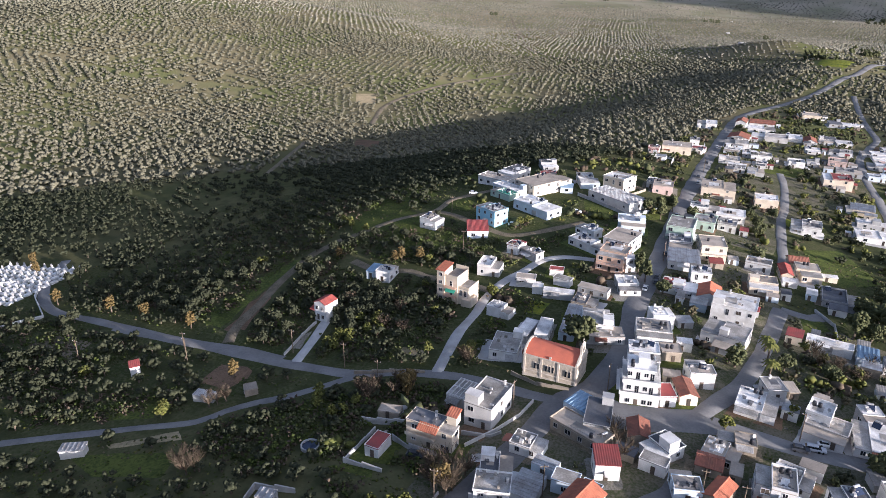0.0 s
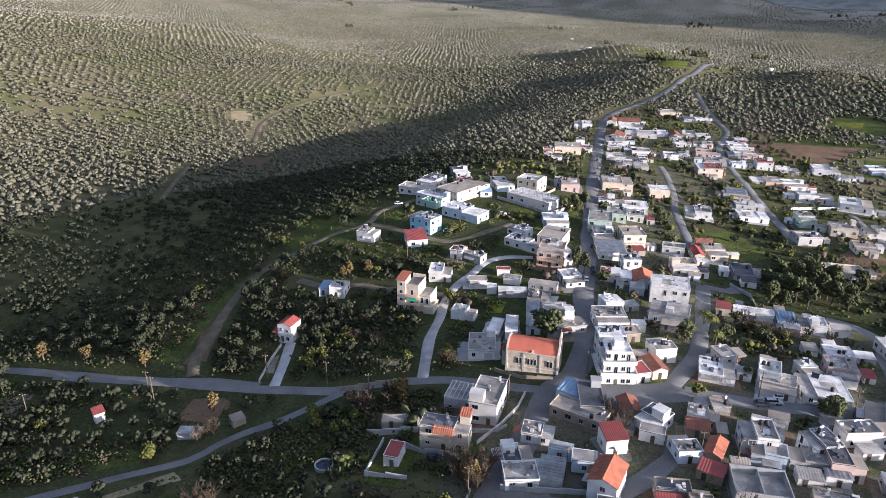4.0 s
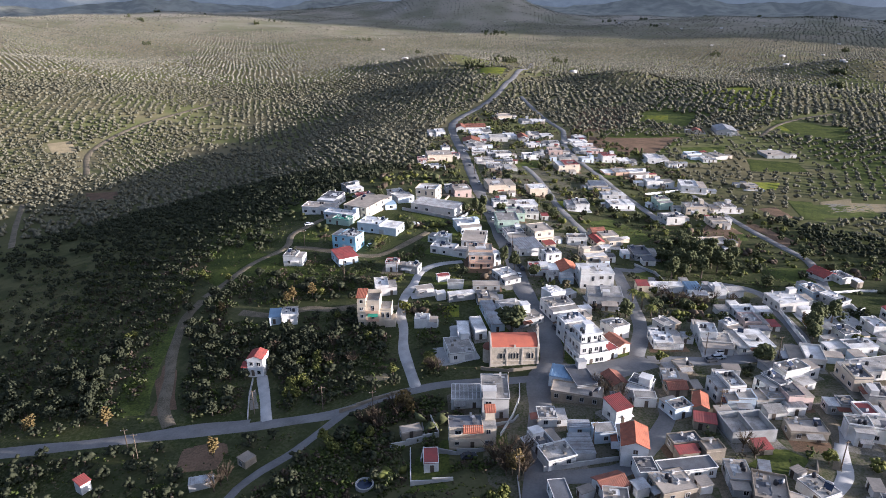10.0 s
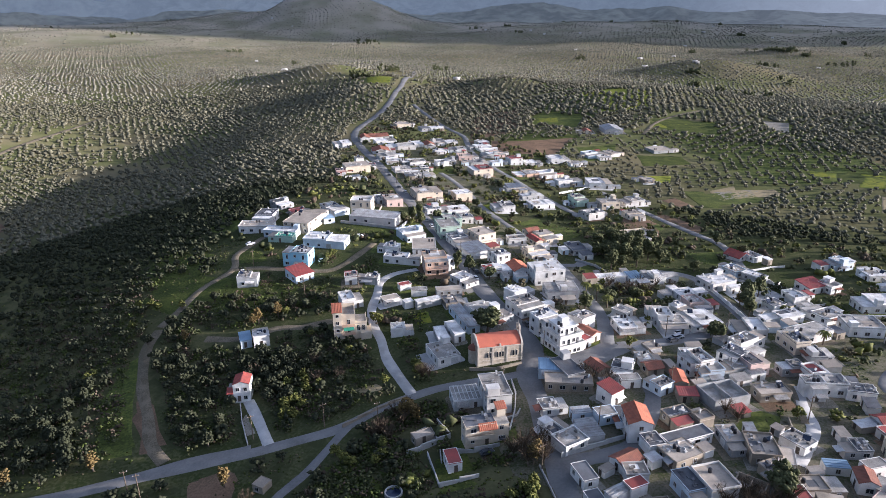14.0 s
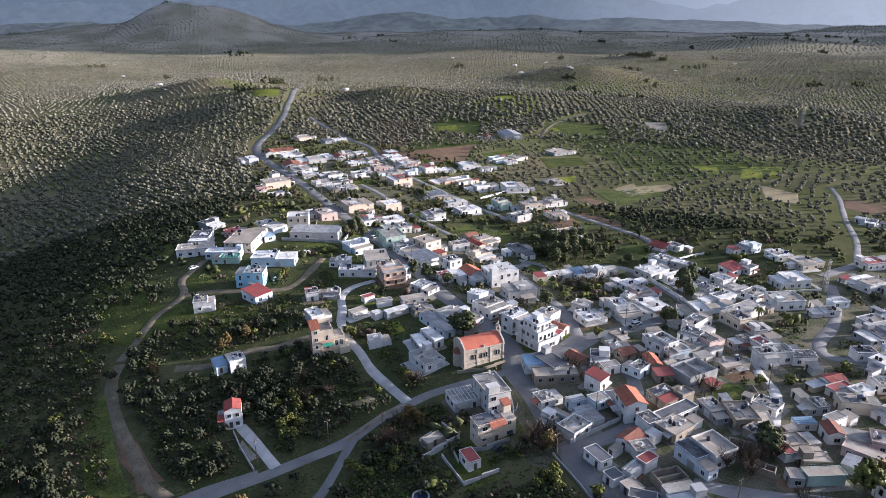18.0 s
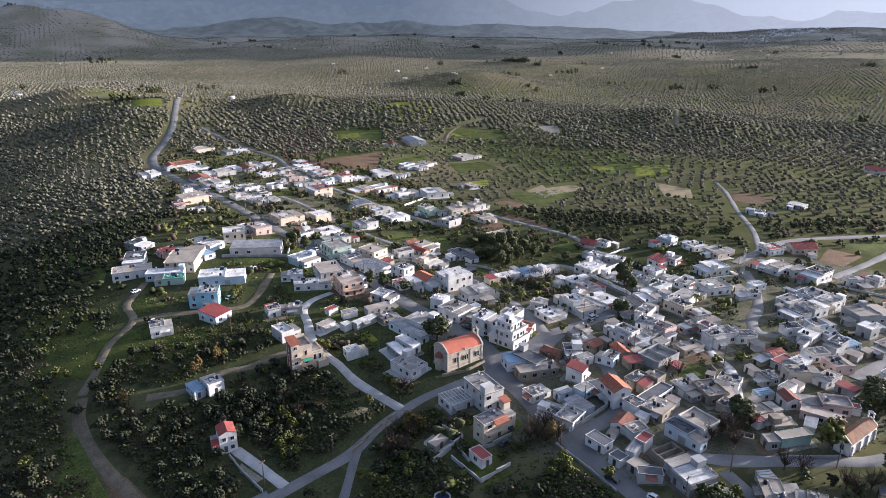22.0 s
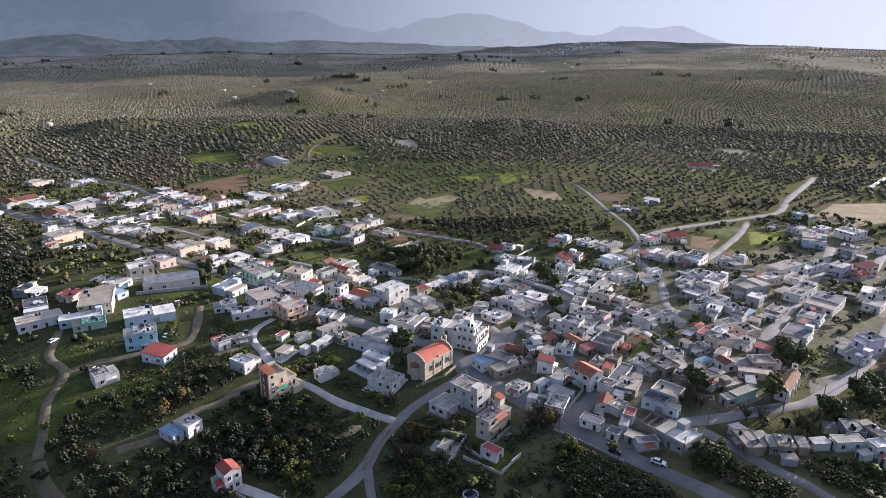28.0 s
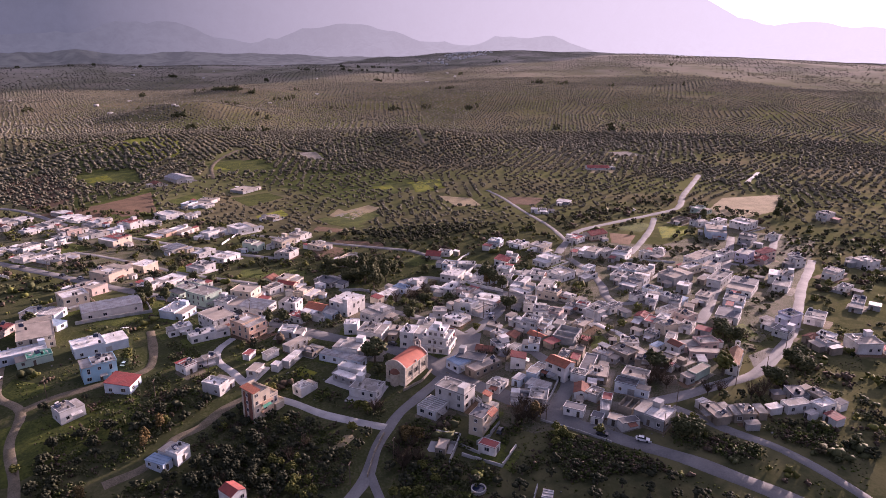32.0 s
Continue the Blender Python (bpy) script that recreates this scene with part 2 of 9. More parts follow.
def ground_material():
    m = mat("hill_ground", (0.042, 0.054, 0.02), (0.085, 0.085, 0.043), 0.95, 0.05, 1.1, 0.6, tint=0.0, spec=0.0, grit=1.5)
    t = m.node_tree
    n, ln = t.nodes, t.links
    # a third, broad variation: pale bare soil and greener hollows
    geo = [q for q in n if q.type == "NEW_GEOMETRY"][0]
    hsv = [q for q in n if q.type == "HUE_SAT"][0]
    src = hsv.inputs["Color"].links[0].from_socket
    broad = n.new("ShaderNodeTexNoise")
    broad.inputs["Scale"].default_value, broad.inputs["Detail"].default_value = 0.0045, 5
    ln.new(geo.outputs["Position"], broad.inputs["Vector"])
    rmp = n.new("ShaderNodeMapRange")
    rmp.inputs["From Min"].default_value, rmp.inputs["From Max"].default_value = 0.5, 0.68
    ln.new(broad.outputs["Fac"], rmp.inputs["Value"])
    mx = n.new("ShaderNodeMix")
    mx.data_type = "RGBA"
    ln.new(rmp.outputs[0], mx.inputs[0])
    ln.new(src, mx.inputs[6])
    mx.inputs[7].default_value = (0.135, 0.125, 0.062, 1)
    # low scrub and small growth, darker, in spots of a few metres
    spot, cut, mx2 = n.new("ShaderNodeTexNoise"), n.new("ShaderNodeMapRange"), n.new("ShaderNodeMix")
    spot.inputs["Scale"].default_value, spot.inputs["Detail"].default_value = 0.13, 3
    ln.new(geo.outputs["Position"], spot.inputs["Vector"])
    cut.inputs["From Min"].default_value, cut.inputs["From Max"].default_value = 0.46, 0.6
    cut.inputs["To Max"].default_value = 0.75
    ln.new(spot.outputs["Fac"], cut.inputs["Value"])
    mx2.data_type = "RGBA"
    ln.new(cut.outputs[0], mx2.inputs[0])
    ln.new(mx.outputs[2], mx2.inputs[6])
    mx2.inputs[7].default_value = (0.048, 0.055, 0.026, 1)
    # green slopes round the village, dry tan groves farther out
    size, reach, mx3, fields = n.new("ShaderNodeVectorMath"), n.new("ShaderNodeMapRange"), n.new("ShaderNodeMix"), n.new("ShaderNodeMix")
    size.operation, mx3.data_type, fields.data_type = "DISTANCE", "RGBA", "RGBA"
    size.inputs[1].default_value = (-30, -10, 0)
    reach.inputs["From Min"].default_value, reach.inputs["From Max"].default_value = 200, 500
    ln.new(geo.outputs["Position"], size.inputs[0])
    ln.new(size.outputs["Value"], reach.inputs["Value"])
    plots, span2 = n.new("ShaderNodeTexNoise"), n.new("ShaderNodeMapRange")
    plots.inputs["Scale"].default_value, plots.inputs["Detail"].default_value = 0.011, 4
    span2.inputs["From Min"].default_value, span2.inputs["From Max"].default_value = 0.4, 0.6
    ln.new(geo.outputs["Position"], plots.inputs["Vector"])
    ln.new(plots.outputs["Fac"], span2.inputs["Value"])
    ln.new(span2.outputs[0], fields.inputs[0])
    fields.inputs[6].default_value, fields.inputs[7].default_value = (0.175, 0.152, 0.088, 1), (0.13, 0.135, 0.057, 1)
    ln.new(reach.outputs[0], mx3.inputs[0])
    ln.new(mx2.outputs[2], mx3.inputs[6])
    ln.new(fields.outputs[2], mx3.inputs[7])
    # dry arable land of the open plain, paled outward to paint in haze
    wide, mx4, hazed_arable = n.new("ShaderNodeMapRange"), n.new("ShaderNodeMix"), n.new("ShaderNodeMix")
    mx4.data_type, hazed_arable.data_type = "RGBA", "RGBA"
    wide.inputs["From Min"].default_value, wide.inputs["From Max"].default_value = 1500, 3400
    ln.new(size.outputs["Value"], wide.inputs["Value"])
    strips, spread2 = n.new("ShaderNodeTexNoise"), n.new("ShaderNodeMapRange")
    strips.inputs["Scale"].default_value, strips.inputs["Detail"].default_value = 0.006, 5
    spread2.inputs["From Min"].default_value, spread2.inputs["From Max"].default_value = 0.42, 0.6
    ln.new(geo.outputs["Position"], strips.inputs["Vector"])
    ln.new(strips.outputs["Fac"], spread2.inputs["Value"])
    ln.new(spread2.outputs[0], hazed_arable.inputs[0])
    hazed_arable.inputs[6].default_value, hazed_arable.inputs[7].default_value = (0.39, 0.35, 0.285, 1), (0.25, 0.24, 0.175, 1)
    ln.new(wide.outputs[0], mx4.inputs[0])
    ln.new(mx3.outputs[2], mx4.inputs[6])
    ln.new(hazed_arable.outputs[2], mx4.inputs[7])
    ln.new(mx4.outputs[2], hsv.inputs["Color"])
    return m


M["clutter"] = mat("mixed_rubble", (0.27, 0.25, 0.22), (0.12, 0.11, 0.09), 0.85, 0.5, 5, 0.2, tint=0.7, island=True)
M["ground"] = ground_material()


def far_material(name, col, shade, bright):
    """The veiled range: faint even haze of the air before it, painted in as emission, stronger towards the low sun."""
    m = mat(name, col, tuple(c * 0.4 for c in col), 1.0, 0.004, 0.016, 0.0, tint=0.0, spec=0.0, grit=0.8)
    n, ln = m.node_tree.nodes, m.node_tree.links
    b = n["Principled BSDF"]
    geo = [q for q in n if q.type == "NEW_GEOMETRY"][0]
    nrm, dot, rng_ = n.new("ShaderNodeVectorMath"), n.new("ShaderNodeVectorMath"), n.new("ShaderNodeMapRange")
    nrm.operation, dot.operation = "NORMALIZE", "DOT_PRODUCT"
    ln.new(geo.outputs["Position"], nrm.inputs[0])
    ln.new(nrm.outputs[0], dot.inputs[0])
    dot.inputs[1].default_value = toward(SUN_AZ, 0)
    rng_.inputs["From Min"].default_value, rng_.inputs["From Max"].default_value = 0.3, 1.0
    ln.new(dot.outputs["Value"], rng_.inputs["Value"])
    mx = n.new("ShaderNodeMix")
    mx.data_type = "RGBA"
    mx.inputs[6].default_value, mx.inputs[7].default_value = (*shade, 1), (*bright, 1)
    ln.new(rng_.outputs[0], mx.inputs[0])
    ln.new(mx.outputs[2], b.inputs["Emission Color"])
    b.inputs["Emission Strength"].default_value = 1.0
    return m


# ---- the lie of the land ----
HILLS = []


def hill(x, y, r, h):
    HILLS.append((x, y, r, h))


hill(-200, -150, 80, -1.2)
hill(-200, -62, 80, 0.3)
hill(-200, 26, 80, 1.6)
hill(-200, 114, 80, 1.6)
hill(-200, 202, 80, 0.3)
hill(-200, 290, 80, -2.8)
hill(-112, -150, 80, 0.3)
hill(-112, -62, 80, -0.3)
hill(-112, 26, 80, 1.7)
hill(-112, 114, 80, 4.8)
hill(-112, 202, 80, 4.6)
hill(-112, 290, 80, 2.1)
hill(-24, -150, 80, 3.0)
hill(-24, -62, 80, 0.7)
hill(-24, 26, 80, 0.9)
hill(-24, 114, 80, 3.7)
hill(-24, 202, 80, 4.2)
hill(-24, 290, 80, 4.3)
hill(64, -150, 80, 4.0)
hill(64, -62, 80, 2.0)
hill(64, 26, 80, 0.5)
hill(64, 114, 80, -0.3)
hill(64, 202, 80, -1.9)
hill(64, 290, 80, -0.4)
hill(152, -150, 80, 1.5)
hill(152, -62, 80, 1.4)
hill(152, 26, 80, 0.2)
hill(152, 114, 80, -0.4)
hill(152, 202, 80, -1.2)
hill(152, 290, 80, -2.8)
hill(240, -150, 80, -2.0)
hill(240, -62, 80, -1.8)
hill(240, 114, 80, 1.0)
hill(240, 202, 80, -0.8)
hill(240, 290, 80, -1.8)
hill(328, -150, 80, -0.4)
hill(328, -62, 80, -1.6)
hill(328, 26, 80, -0.7)
hill(328, 114, 80, -1.1)
hill(328, 202, 80, -4.8)
hill(328, 290, 80, -2.5)
hill(-132, -14, 42, 0.3)
hill(-132, 38, 42, 1.1)
hill(-132, 90, 42, 1.2)
hill(-132, 142, 42, 0.8)
hill(-80, -66, 42, -1.1)
hill(-80, -14, 42, -2.0)
hill(-80, 38, 42, -0.2)
hill(-80, 90, 42, 0.9)
hill(-80, 142, 42, 1.6)
hill(-28, -118, 42, 0.8)
hill(-28, -14, 42, -0.8)
hill(-28, 142, 42, 0.9)
hill(24, -118, 42, 1.0)
hill(24, -66, 42, 0.8)
hill(24, -14, 42, 1.0)
hill(24, 38, 42, 1.0)
hill(24, 90, 42, 0.6)
hill(24, 142, 42, 0.7)
hill(76, -118, 42, 0.3)
hill(76, -66, 42, -1.0)
hill(76, -14, 42, 0.5)
hill(76, 38, 42, -0.6)
hill(76, 90, 42, -0.5)
hill(76, 142, 42, -0.3)
hill(128, -118, 42, -0.5)
hill(128, -66, 42, -0.7)
hill(128, -14, 42, 0.4)
hill(128, 38, 42, -1.2)
hill(128, 90, 42, -0.7)
hill(128, 142, 42, 0.4)
hill(-280, 500, 130, 1.5)
hill(-280, 640, 130, -2.7)
hill(-280, 780, 130, -3.0)
hill(-140, 360, 130, 3.5)
hill(-140, 640, 130, -1.3)
hill(0, 360, 130, 12.0)
hill(0, 500, 130, 8.6)
hill(0, 640, 130, 3.1)
hill(0, 780, 130, -0.5)
hill(140, 360, 130, -3.1)
hill(140, 500, 130, -1.2)
hill(140, 640, 130, -1.5)
hill(140, 780, 130, -2.3)
hill(280, 360, 130, -5.7)
hill(280, 500, 130, 0.2)
hill(280, 640, 130, -0.5)
hill(280, 780, 130, -1.1)
hill(420, 360, 130, -0.9)
hill(420, 500, 130, 5.0)
hill(420, 640, 130, 1.8)
hill(-800, -300, 380, 9.9)
hill(-800, 100, 380, 25.7)
hill(-800, 500, 380, 87.2)
hill(-800, 900, 380, 72.8)
hill(-800, 1300, 380, -20.1)
hill(-400, -300, 380, 4.7)
hill(-400, 100, 380, -17.5)
hill(-400, 500, 380, -71.6)
hill(-400, 900, 380, -27.4)
hill(-400, 1300, 380, 2.1)
hill(0, -300, 380, 27.5)
hill(0, 100, 380, 43.2)
hill(0, 500, 380, 24.3)
hill(0, 900, 380, 30.3)
hill(0, 1300, 380, 8.5)
hill(400, -300, 380, 10.7)
hill(400, 100, 380, -1.0)
hill(400, 500, 380, 2.2)
hill(400, 900, 380, 9.8)
hill(400, 1300, 380, -3.9)
hill(800, -300, 380, 17.7)
hill(800, 100, 380, 3.7)
hill(800, 500, 380, -0.5)
hill(800, 900, 380, 3.6)
hill(800, 1300, 380, -2.3)
hill(1200, -300, 380, 11.1)
hill(1200, 100, 380, 6.4)
hill(1200, 500, 380, 2.2)
hill(1200, 900, 380, 2.0)
hill(1200, 1300, 380, -5.1)
# the far rolling land and the first hills of the range
hill(250, 3250, 280, 70)
hill(215, 3160, 105, 60)
hill(340, 3050, 95, 48)
hill(100, 3220, 100, 50)
hill(440, 2960, 85, 34)
hill(20, 3080, 90, 34)
hill(270, 2900, 80, 26)
hill(140, 2900, 80, 24)
hill(500, 3150, 100, 40)
hill(-250, 3500, 250, 50)
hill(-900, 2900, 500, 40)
hill(-1500, 2100, 500, 60)
hill(-1700, 1200, 450, 90)
hill(900, 1500, 260, 14)
hill(1500, 900, 300, 16)
hill(2100, 1700, 350, 22)
hill(1900, 300, 400, 25)
hill(2600, 700, 450, 30)
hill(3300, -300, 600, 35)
hill(3600, 700, 500, 45)
hill(3700, 1700, 500, 50)
hill(1400, 2700, 400, 30)
hill(60, 1150, 130, 10)
hill(450, 700, 110, 12)
hill(-420, 700, 90, 12)
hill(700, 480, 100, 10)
# the village's north end falls away
hill(10, 310, 60, -2.2)
hill(10, 430, 75, -6.5)
hill(80, 545, 80, -4)
hill(125, 520, 60, -2.5)
hill(85, 195, 40, -2.5)
hill(95, 285, 40, -1)
# small knolls in the groves, steep towards the shade
hill(35, 1075, 55, 20)
hill(118, 930, 42, 13)
hill(70, 800, 55, 13)
hill(290, 830, 45, 14)
hill(785, 1010, 100, 36)
hill(670, 380, 70, 16)
hill(1215, 1375, 110, 16)
# the western slope steepens below the groves
hill(-168, 15, 42, -3.5)
hill(-175, 75, 42, -3)
hill(-235, 470, 85, -10)
hill(-185, 640, 85, -9)
hill(-120, 860, 70, -6)
BASE = -70.0


def ground_z(x, y):
    """Height of the ground; takes numbers or arrays."""
    x, y = np.asarray(x, float), np.asarray(y, float)
    z = np.full(np.broadcast(x, y).shape, BASE)
    for hx, hy, r, h in HILLS:
        z = z + h * np.exp(-((x - hx) ** 2 + (y - hy) ** 2) / (2 * r * r))
    # the low swell of the open plain
    away = np.clip((np.hypot(x, y) - 950) / 900, 0, 1)
    swell = np.sin(x / 95 + 0.6 * np.sin(y / 140)) * np.cos(y / 120 + 0.8 * np.sin(x / 170)) * 5 + 4 * np.sin(x / 230 - y / 310) * np.sin(y / 190 + 1)
    return z + away * swell


def mesh_of(name, verts, faces, material, smooth=False):
    me = bpy.data.meshes.new(name)
    me.from_pydata([tuple(v) for v in verts], [], [tuple(f) for f in faces])
    me.materials.append(material)
    if smooth:
        me.shade_smooth()
    return me


def part(name, data, parent=None, at=None, label=""):
    """One mesh object, at a pose, under a thing or a part."""
    ob = new(name, data)
    if parent is not None:
        ob.parent = parent
    if at is not None:
        ob.matrix_basis = at
    if label:
        ob["label"] = label
    return ob


def thing(name, at, label, category, group="", kind=""):
    ob = new(name)
    ob.empty_display_size = 0.3
    ob.matrix_basis = at
    return tagged(ob, label, category, group, kind)


CUBE = ((-1, -1, -1), (1, -1, -1), (1, 1, -1), (-1, 1, -1), (-1, -1, 1), (1, -1, 1), (1, 1, 1), (-1, 1, 1))
QUADS = ((3, 2, 1, 0), (4, 5, 6, 7), (0, 1, 5, 4), (1, 2, 6, 5), (2, 3, 7, 6), (3, 0, 4, 7))


class Shape:
    """Gathers boxes and prisms into one mesh."""

    def __init__(self):
        self.v, self.f = [], []

    def box(self, x0, x1, y0, y1, z0, z1, chamfer=0.0):
        k = len(self.v)
        for a, b, c in CUBE:
            s = chamfer if c > 0 else 0.0
            self.v.append((x0 + s if a < 0 else x1 - s, y0 + s if b < 0 else y1 - s, z0 if c < 0 else z1))
        self.f += [tuple(k + i for i in q) for q in QUADS]
        return self

    def loft(self, rings, cap=True, closed=True):
        k, n = len(self.v), len(rings[0])
        for r in rings:
            self.v += [tuple(p) for p in r]
        for i in range(len(rings) - 1):
            for j in range(n if closed else n - 1):
                a, b = k + i * n + j, k + i * n + (j + 1) % n
                self.f.append((a, b, b + n, a + n))
        if cap:
            self.f.append(tuple(k + j for j in reversed(range(n))))
            self.f.append(tuple(k + (len(rings) - 1) * n + j for j in range(n)))
        return self

    def tube(self, pts, radii, sides=8):
        rings = []
        for i, p in enumerate(pts):
            p = Vector(p)
            d = (Vector(pts[min(i + 1, len(pts) - 1)]) - Vector(pts[max(i - 1, 0)])).normalized()
            u = d.orthogonal().normalized()
            w = d.cross(u)
            rings.append([p + (u * math.cos(a) + w * math.sin(a)) * radii[i] for a in [2 * math.pi * j / sides for j in range(sides)]])
        return self.loft(rings)

    def mesh(self, name, material, smooth=False):
        return mesh_of(name, self.v, self.f, material, smooth)


# ---- the ground: one sheet to the horizon ----
def spread(lo, hi, step, far):
    a = list(np.arange(lo, hi + 0.1, step))
    s = step
    while a[-1] < far:
        s *= 1.042
        a.append(a[-1] + s)
    s = step
    while a[0] > -far:
        s *= 1.042
        a.insert(0, a[0] - s)
    return np.array(a)


def build_ground():
    gx, gy = spread(-300, 340, 4.0, 4900), spread(-180, 520, 4.0, 4900)
    X, Y = np.meshgrid(gx, gy)
    Z = ground_z(X, Y)
    v = np.stack([X, Y, Z], -1).reshape(-1, 3)
    nx, ny = len(gx), len(gy)
    i = np.arange(nx * ny).reshape(ny, nx)
    f = np.stack([i[:-1, :-1], i[:-1, 1:], i[1:, 1:], i[1:, :-1]], -1).reshape(-1, 4)
    me = bpy.data.meshes.new("ground")
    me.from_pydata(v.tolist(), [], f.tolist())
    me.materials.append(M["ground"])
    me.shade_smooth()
    tagged(new("ground", me), "hilly ground of grass and bare earth", "ground", kind="structure")


build_ground()


# ---- roads and fields, draped on the ground ----
ROADS = []


def smooth_line(pts, step=3.0):
    out = []
    p = [Vector(q) for q in pts]
    p = [p[0] * 2 - p[1]] + p + [p[-1] * 2 - p[-2]]
    for i in range(1, len(p) - 2):
        n = max(2, int((p[i + 1] - p[i]).length / step))
        for k in range(n):
            t = k / n
            a, b, c, d = p[i - 1], p[i], p[i + 1], p[i + 2]
            out.append(0.5 * (2 * b + (c - a) * t + (2 * a - 5 * b + 4 * c - d) * t * t + (3 * b - a - 3 * c + d) * t ** 3))
    out.append(p[-2])
    return out


def road(name, width, surface, *pts, kind="road", lift=0.0):
    """A paved strip with its own thickness along a line of places."""
    line = smooth_line(pts)
    ROADS.append((line, width))
    v, f = [], []
    up = 0.14 + 0.013 * (len(ROADS) % 9) + lift
    for i, p in enumerate(line):
        d = (line[min(i + 1, len(line) - 1)] - line[max(i - 1, 0)]).normalized()
        s = Vector((d.y, -d.x))
        wob = 1 + 0.06 * math.sin(i * 0.9 + width) + 0.05 * math.sin(i * 0.37)
        k = len(v)
        for o, dz in ((-0.5 - 0.6 / width, -0.3), (-0.5, 0), (0, 0.05), (0.5, 0), (0.5 + 0.6 / width, -0.3)):
            q = p + s * (o * width * wob)
            far = max(0.0, (q.length - 420) / 900)
            v.append((q.x, q.y, float(ground_z(q.x, q.y)) + up + dz + min(far, 1.5)))
        if i:
            f += [(k - 5 + j, k + j, k + j + 1, k - 4 + j) for j in range(4)]
    return tagged(new(name, mesh_of(name, v, f, M[surface], True)), {"asphalt": "worn grey asphalt road between the houses", "concrete": "pale concrete lane", "dirt": "beaten earth track through the grass"}[surface], kind, kind="structure")


FIELDS = []


def field(surface, label, *pts, lift=0.08, block=True):
    """A patch of ground with its own cover, inside a ring of places."""
    if block:
        FIELDS.append([Vector(p) for p in pts])
    c = sum((Vector(p) for p in pts), Vector((0, 0))) / len(pts)
    n = len(pts)
    rim = []
    for i in range(n):
        a, b = Vector(pts[i]), Vector(pts[(i + 1) % n])
        m = max(2, int((b - a).length / 5))
        for k in range(m):
            q = a.lerp(b, k / m)
            rim.append(q + (q - c).normalized() * (1.2 * noise.noise((q.x * 0.15, q.y * 0.15, 3))))
    rings = max(2, int(max((q - c).length for q in rim) / 4))
    v, f = [], []
    for r in range(rings + 1):
        for q in rim:
            p = c + (q - c) * (r / rings)
            v.append((p.x, p.y, float(ground_z(p.x, p.y)) + lift + 0.004 * (len(FIELDS) % 7) + 0.05 * noise.noise((p.x * 0.4, p.y * 0.4, 1)) - (0.5 if r == rings else 0)))
    m = len(rim)
    for r in range(rings):
        for j in range(m):
            a, b = r * m + j, r * m + (j + 1) % m
            f.append((a, a + m, b + m, b))
    tagged(new("field", mesh_of("field", v, f, M[surface], True)), label, "field", kind="structure")


road("road", 6.6, "asphalt", (4, -65), (6, -56), (8, -45), (10, -36), (12, -24), (13, -16), (15, -9), (20, -1), (22, 12), (22, 32), (20, 52), (20, 68), (20, 90), (19, 127), (17.5, 181), (17, 245), (17.3, 330), (17, 426), (19.5, 505), (32, 563), (57, 628), (82, 694), (104, 757), (134, 862), (188, 1034), (205, 1110))
road("road", 3.4, "asphalt", (14, -11), (5, -11), (-4, -10), (-14, -9), (-23, -10), (-33, -12), (-46, -17), (-59, -18), (-79, -19), (-103, -19), (-128, -20), (-143, -20))
road("road", 3.3, "asphalt", (-72, -17), (-90, -17), (-110, -19), (-133, -19), (-158, -18), (-177, -18), (-192, -13), (-206, -3), (-217, 9), (-226, 21))
road("road", 2.7, "concrete", (-23, -9), (-25, 2), (-27, 15), (-27, 28), (-28, 38), (-27, 51), (-23, 63), (-20, 74), (-13, 81), (-2, 84))
road("road", 2.6, "dirt", (-107, 64), (-101, 74), (-93, 90), (-81, 104), (-80, 120), (-73, 132), (-68, 140))
road("road", 2.6, "dirt", (-81, 104), (-70, 102), (-56, 96), (-41, 91), (-33, 96), (-25, 106), (-16, 119))
road("road", 2.3, "concrete", (-67, -17), (-70, -4), (-73, 7))
road("road", 3.0, "dirt", (-96, -15), (-101, -5), (-104, 10), (-108, 27), (-110, 49), (-107, 62))
road("road", 3, "dirt", (-29, 44), (-42, 47), (-54, 46), (-63, 48), (-76, 45), (-89, 49))
road("road", 10, "asphalt", (18, -6), (29, -11), (41, -7), (50, -3))
road("road", 5, "asphalt", (50, -3), (60, -4), (72, -4), (84, -2), (94, -0), (105, 7))
road("road", 4.2, "asphalt", (106, 3), (111, 20), (114, 39), (117, 54), (112, 63), (104, 67))
road("road", 4.5, "asphalt", (47, -1), (55, 19), (59, 39), (62, 62), (64, 81))
road("road", 4, "asphalt", (64, 81), (73, 80), (77, 84))
road("road", 3.6, "asphalt", (65, 111), (64, 134), (63, 155), (62, 193), (63, 220), (62, 262), (59, 292))
road("road", 3.6, "asphalt", (145, 58), (153, 77), (159, 96), (158, 114), (157, 141), (158, 168), (160, 212), (161, 234))
road("road", 4, "asphalt", (115, 159), (115, 195), (113, 233), (111, 280), (108, 313), (107, 345), (108, 381), (118, 430), (126, 475), (124, 540), (122, 600), (122, 704))
road("road", 4.5, "asphalt", (7, -56), (13, -57), (21, -57), (28, -55), (36, -47), (42, -39), (45, -34), (46, -28))
road("road", 3, "dirt", (78, -59), (84, -49), (88, -39), (89, -30))
road("road", 4.8, "asphalt", (10, -53), (5, -59), (3, -71), (1, -88), (-0, -104), (-2, -117), (-4, -131), (-7, -146), (-12, -162))
road("road", 4.2, "asphalt", (24, -83), (30, -90), (37, -96), (51, -106), (65, -115), (91, -121), (117, -124), (152, -125), (200, -125), (240, -127), (269, -128))
road("road", 3, "asphalt", (26, -93), (22.5, -105), (20, -113), (18.5, -124), (15, -134), (10, -144), (4, -154))
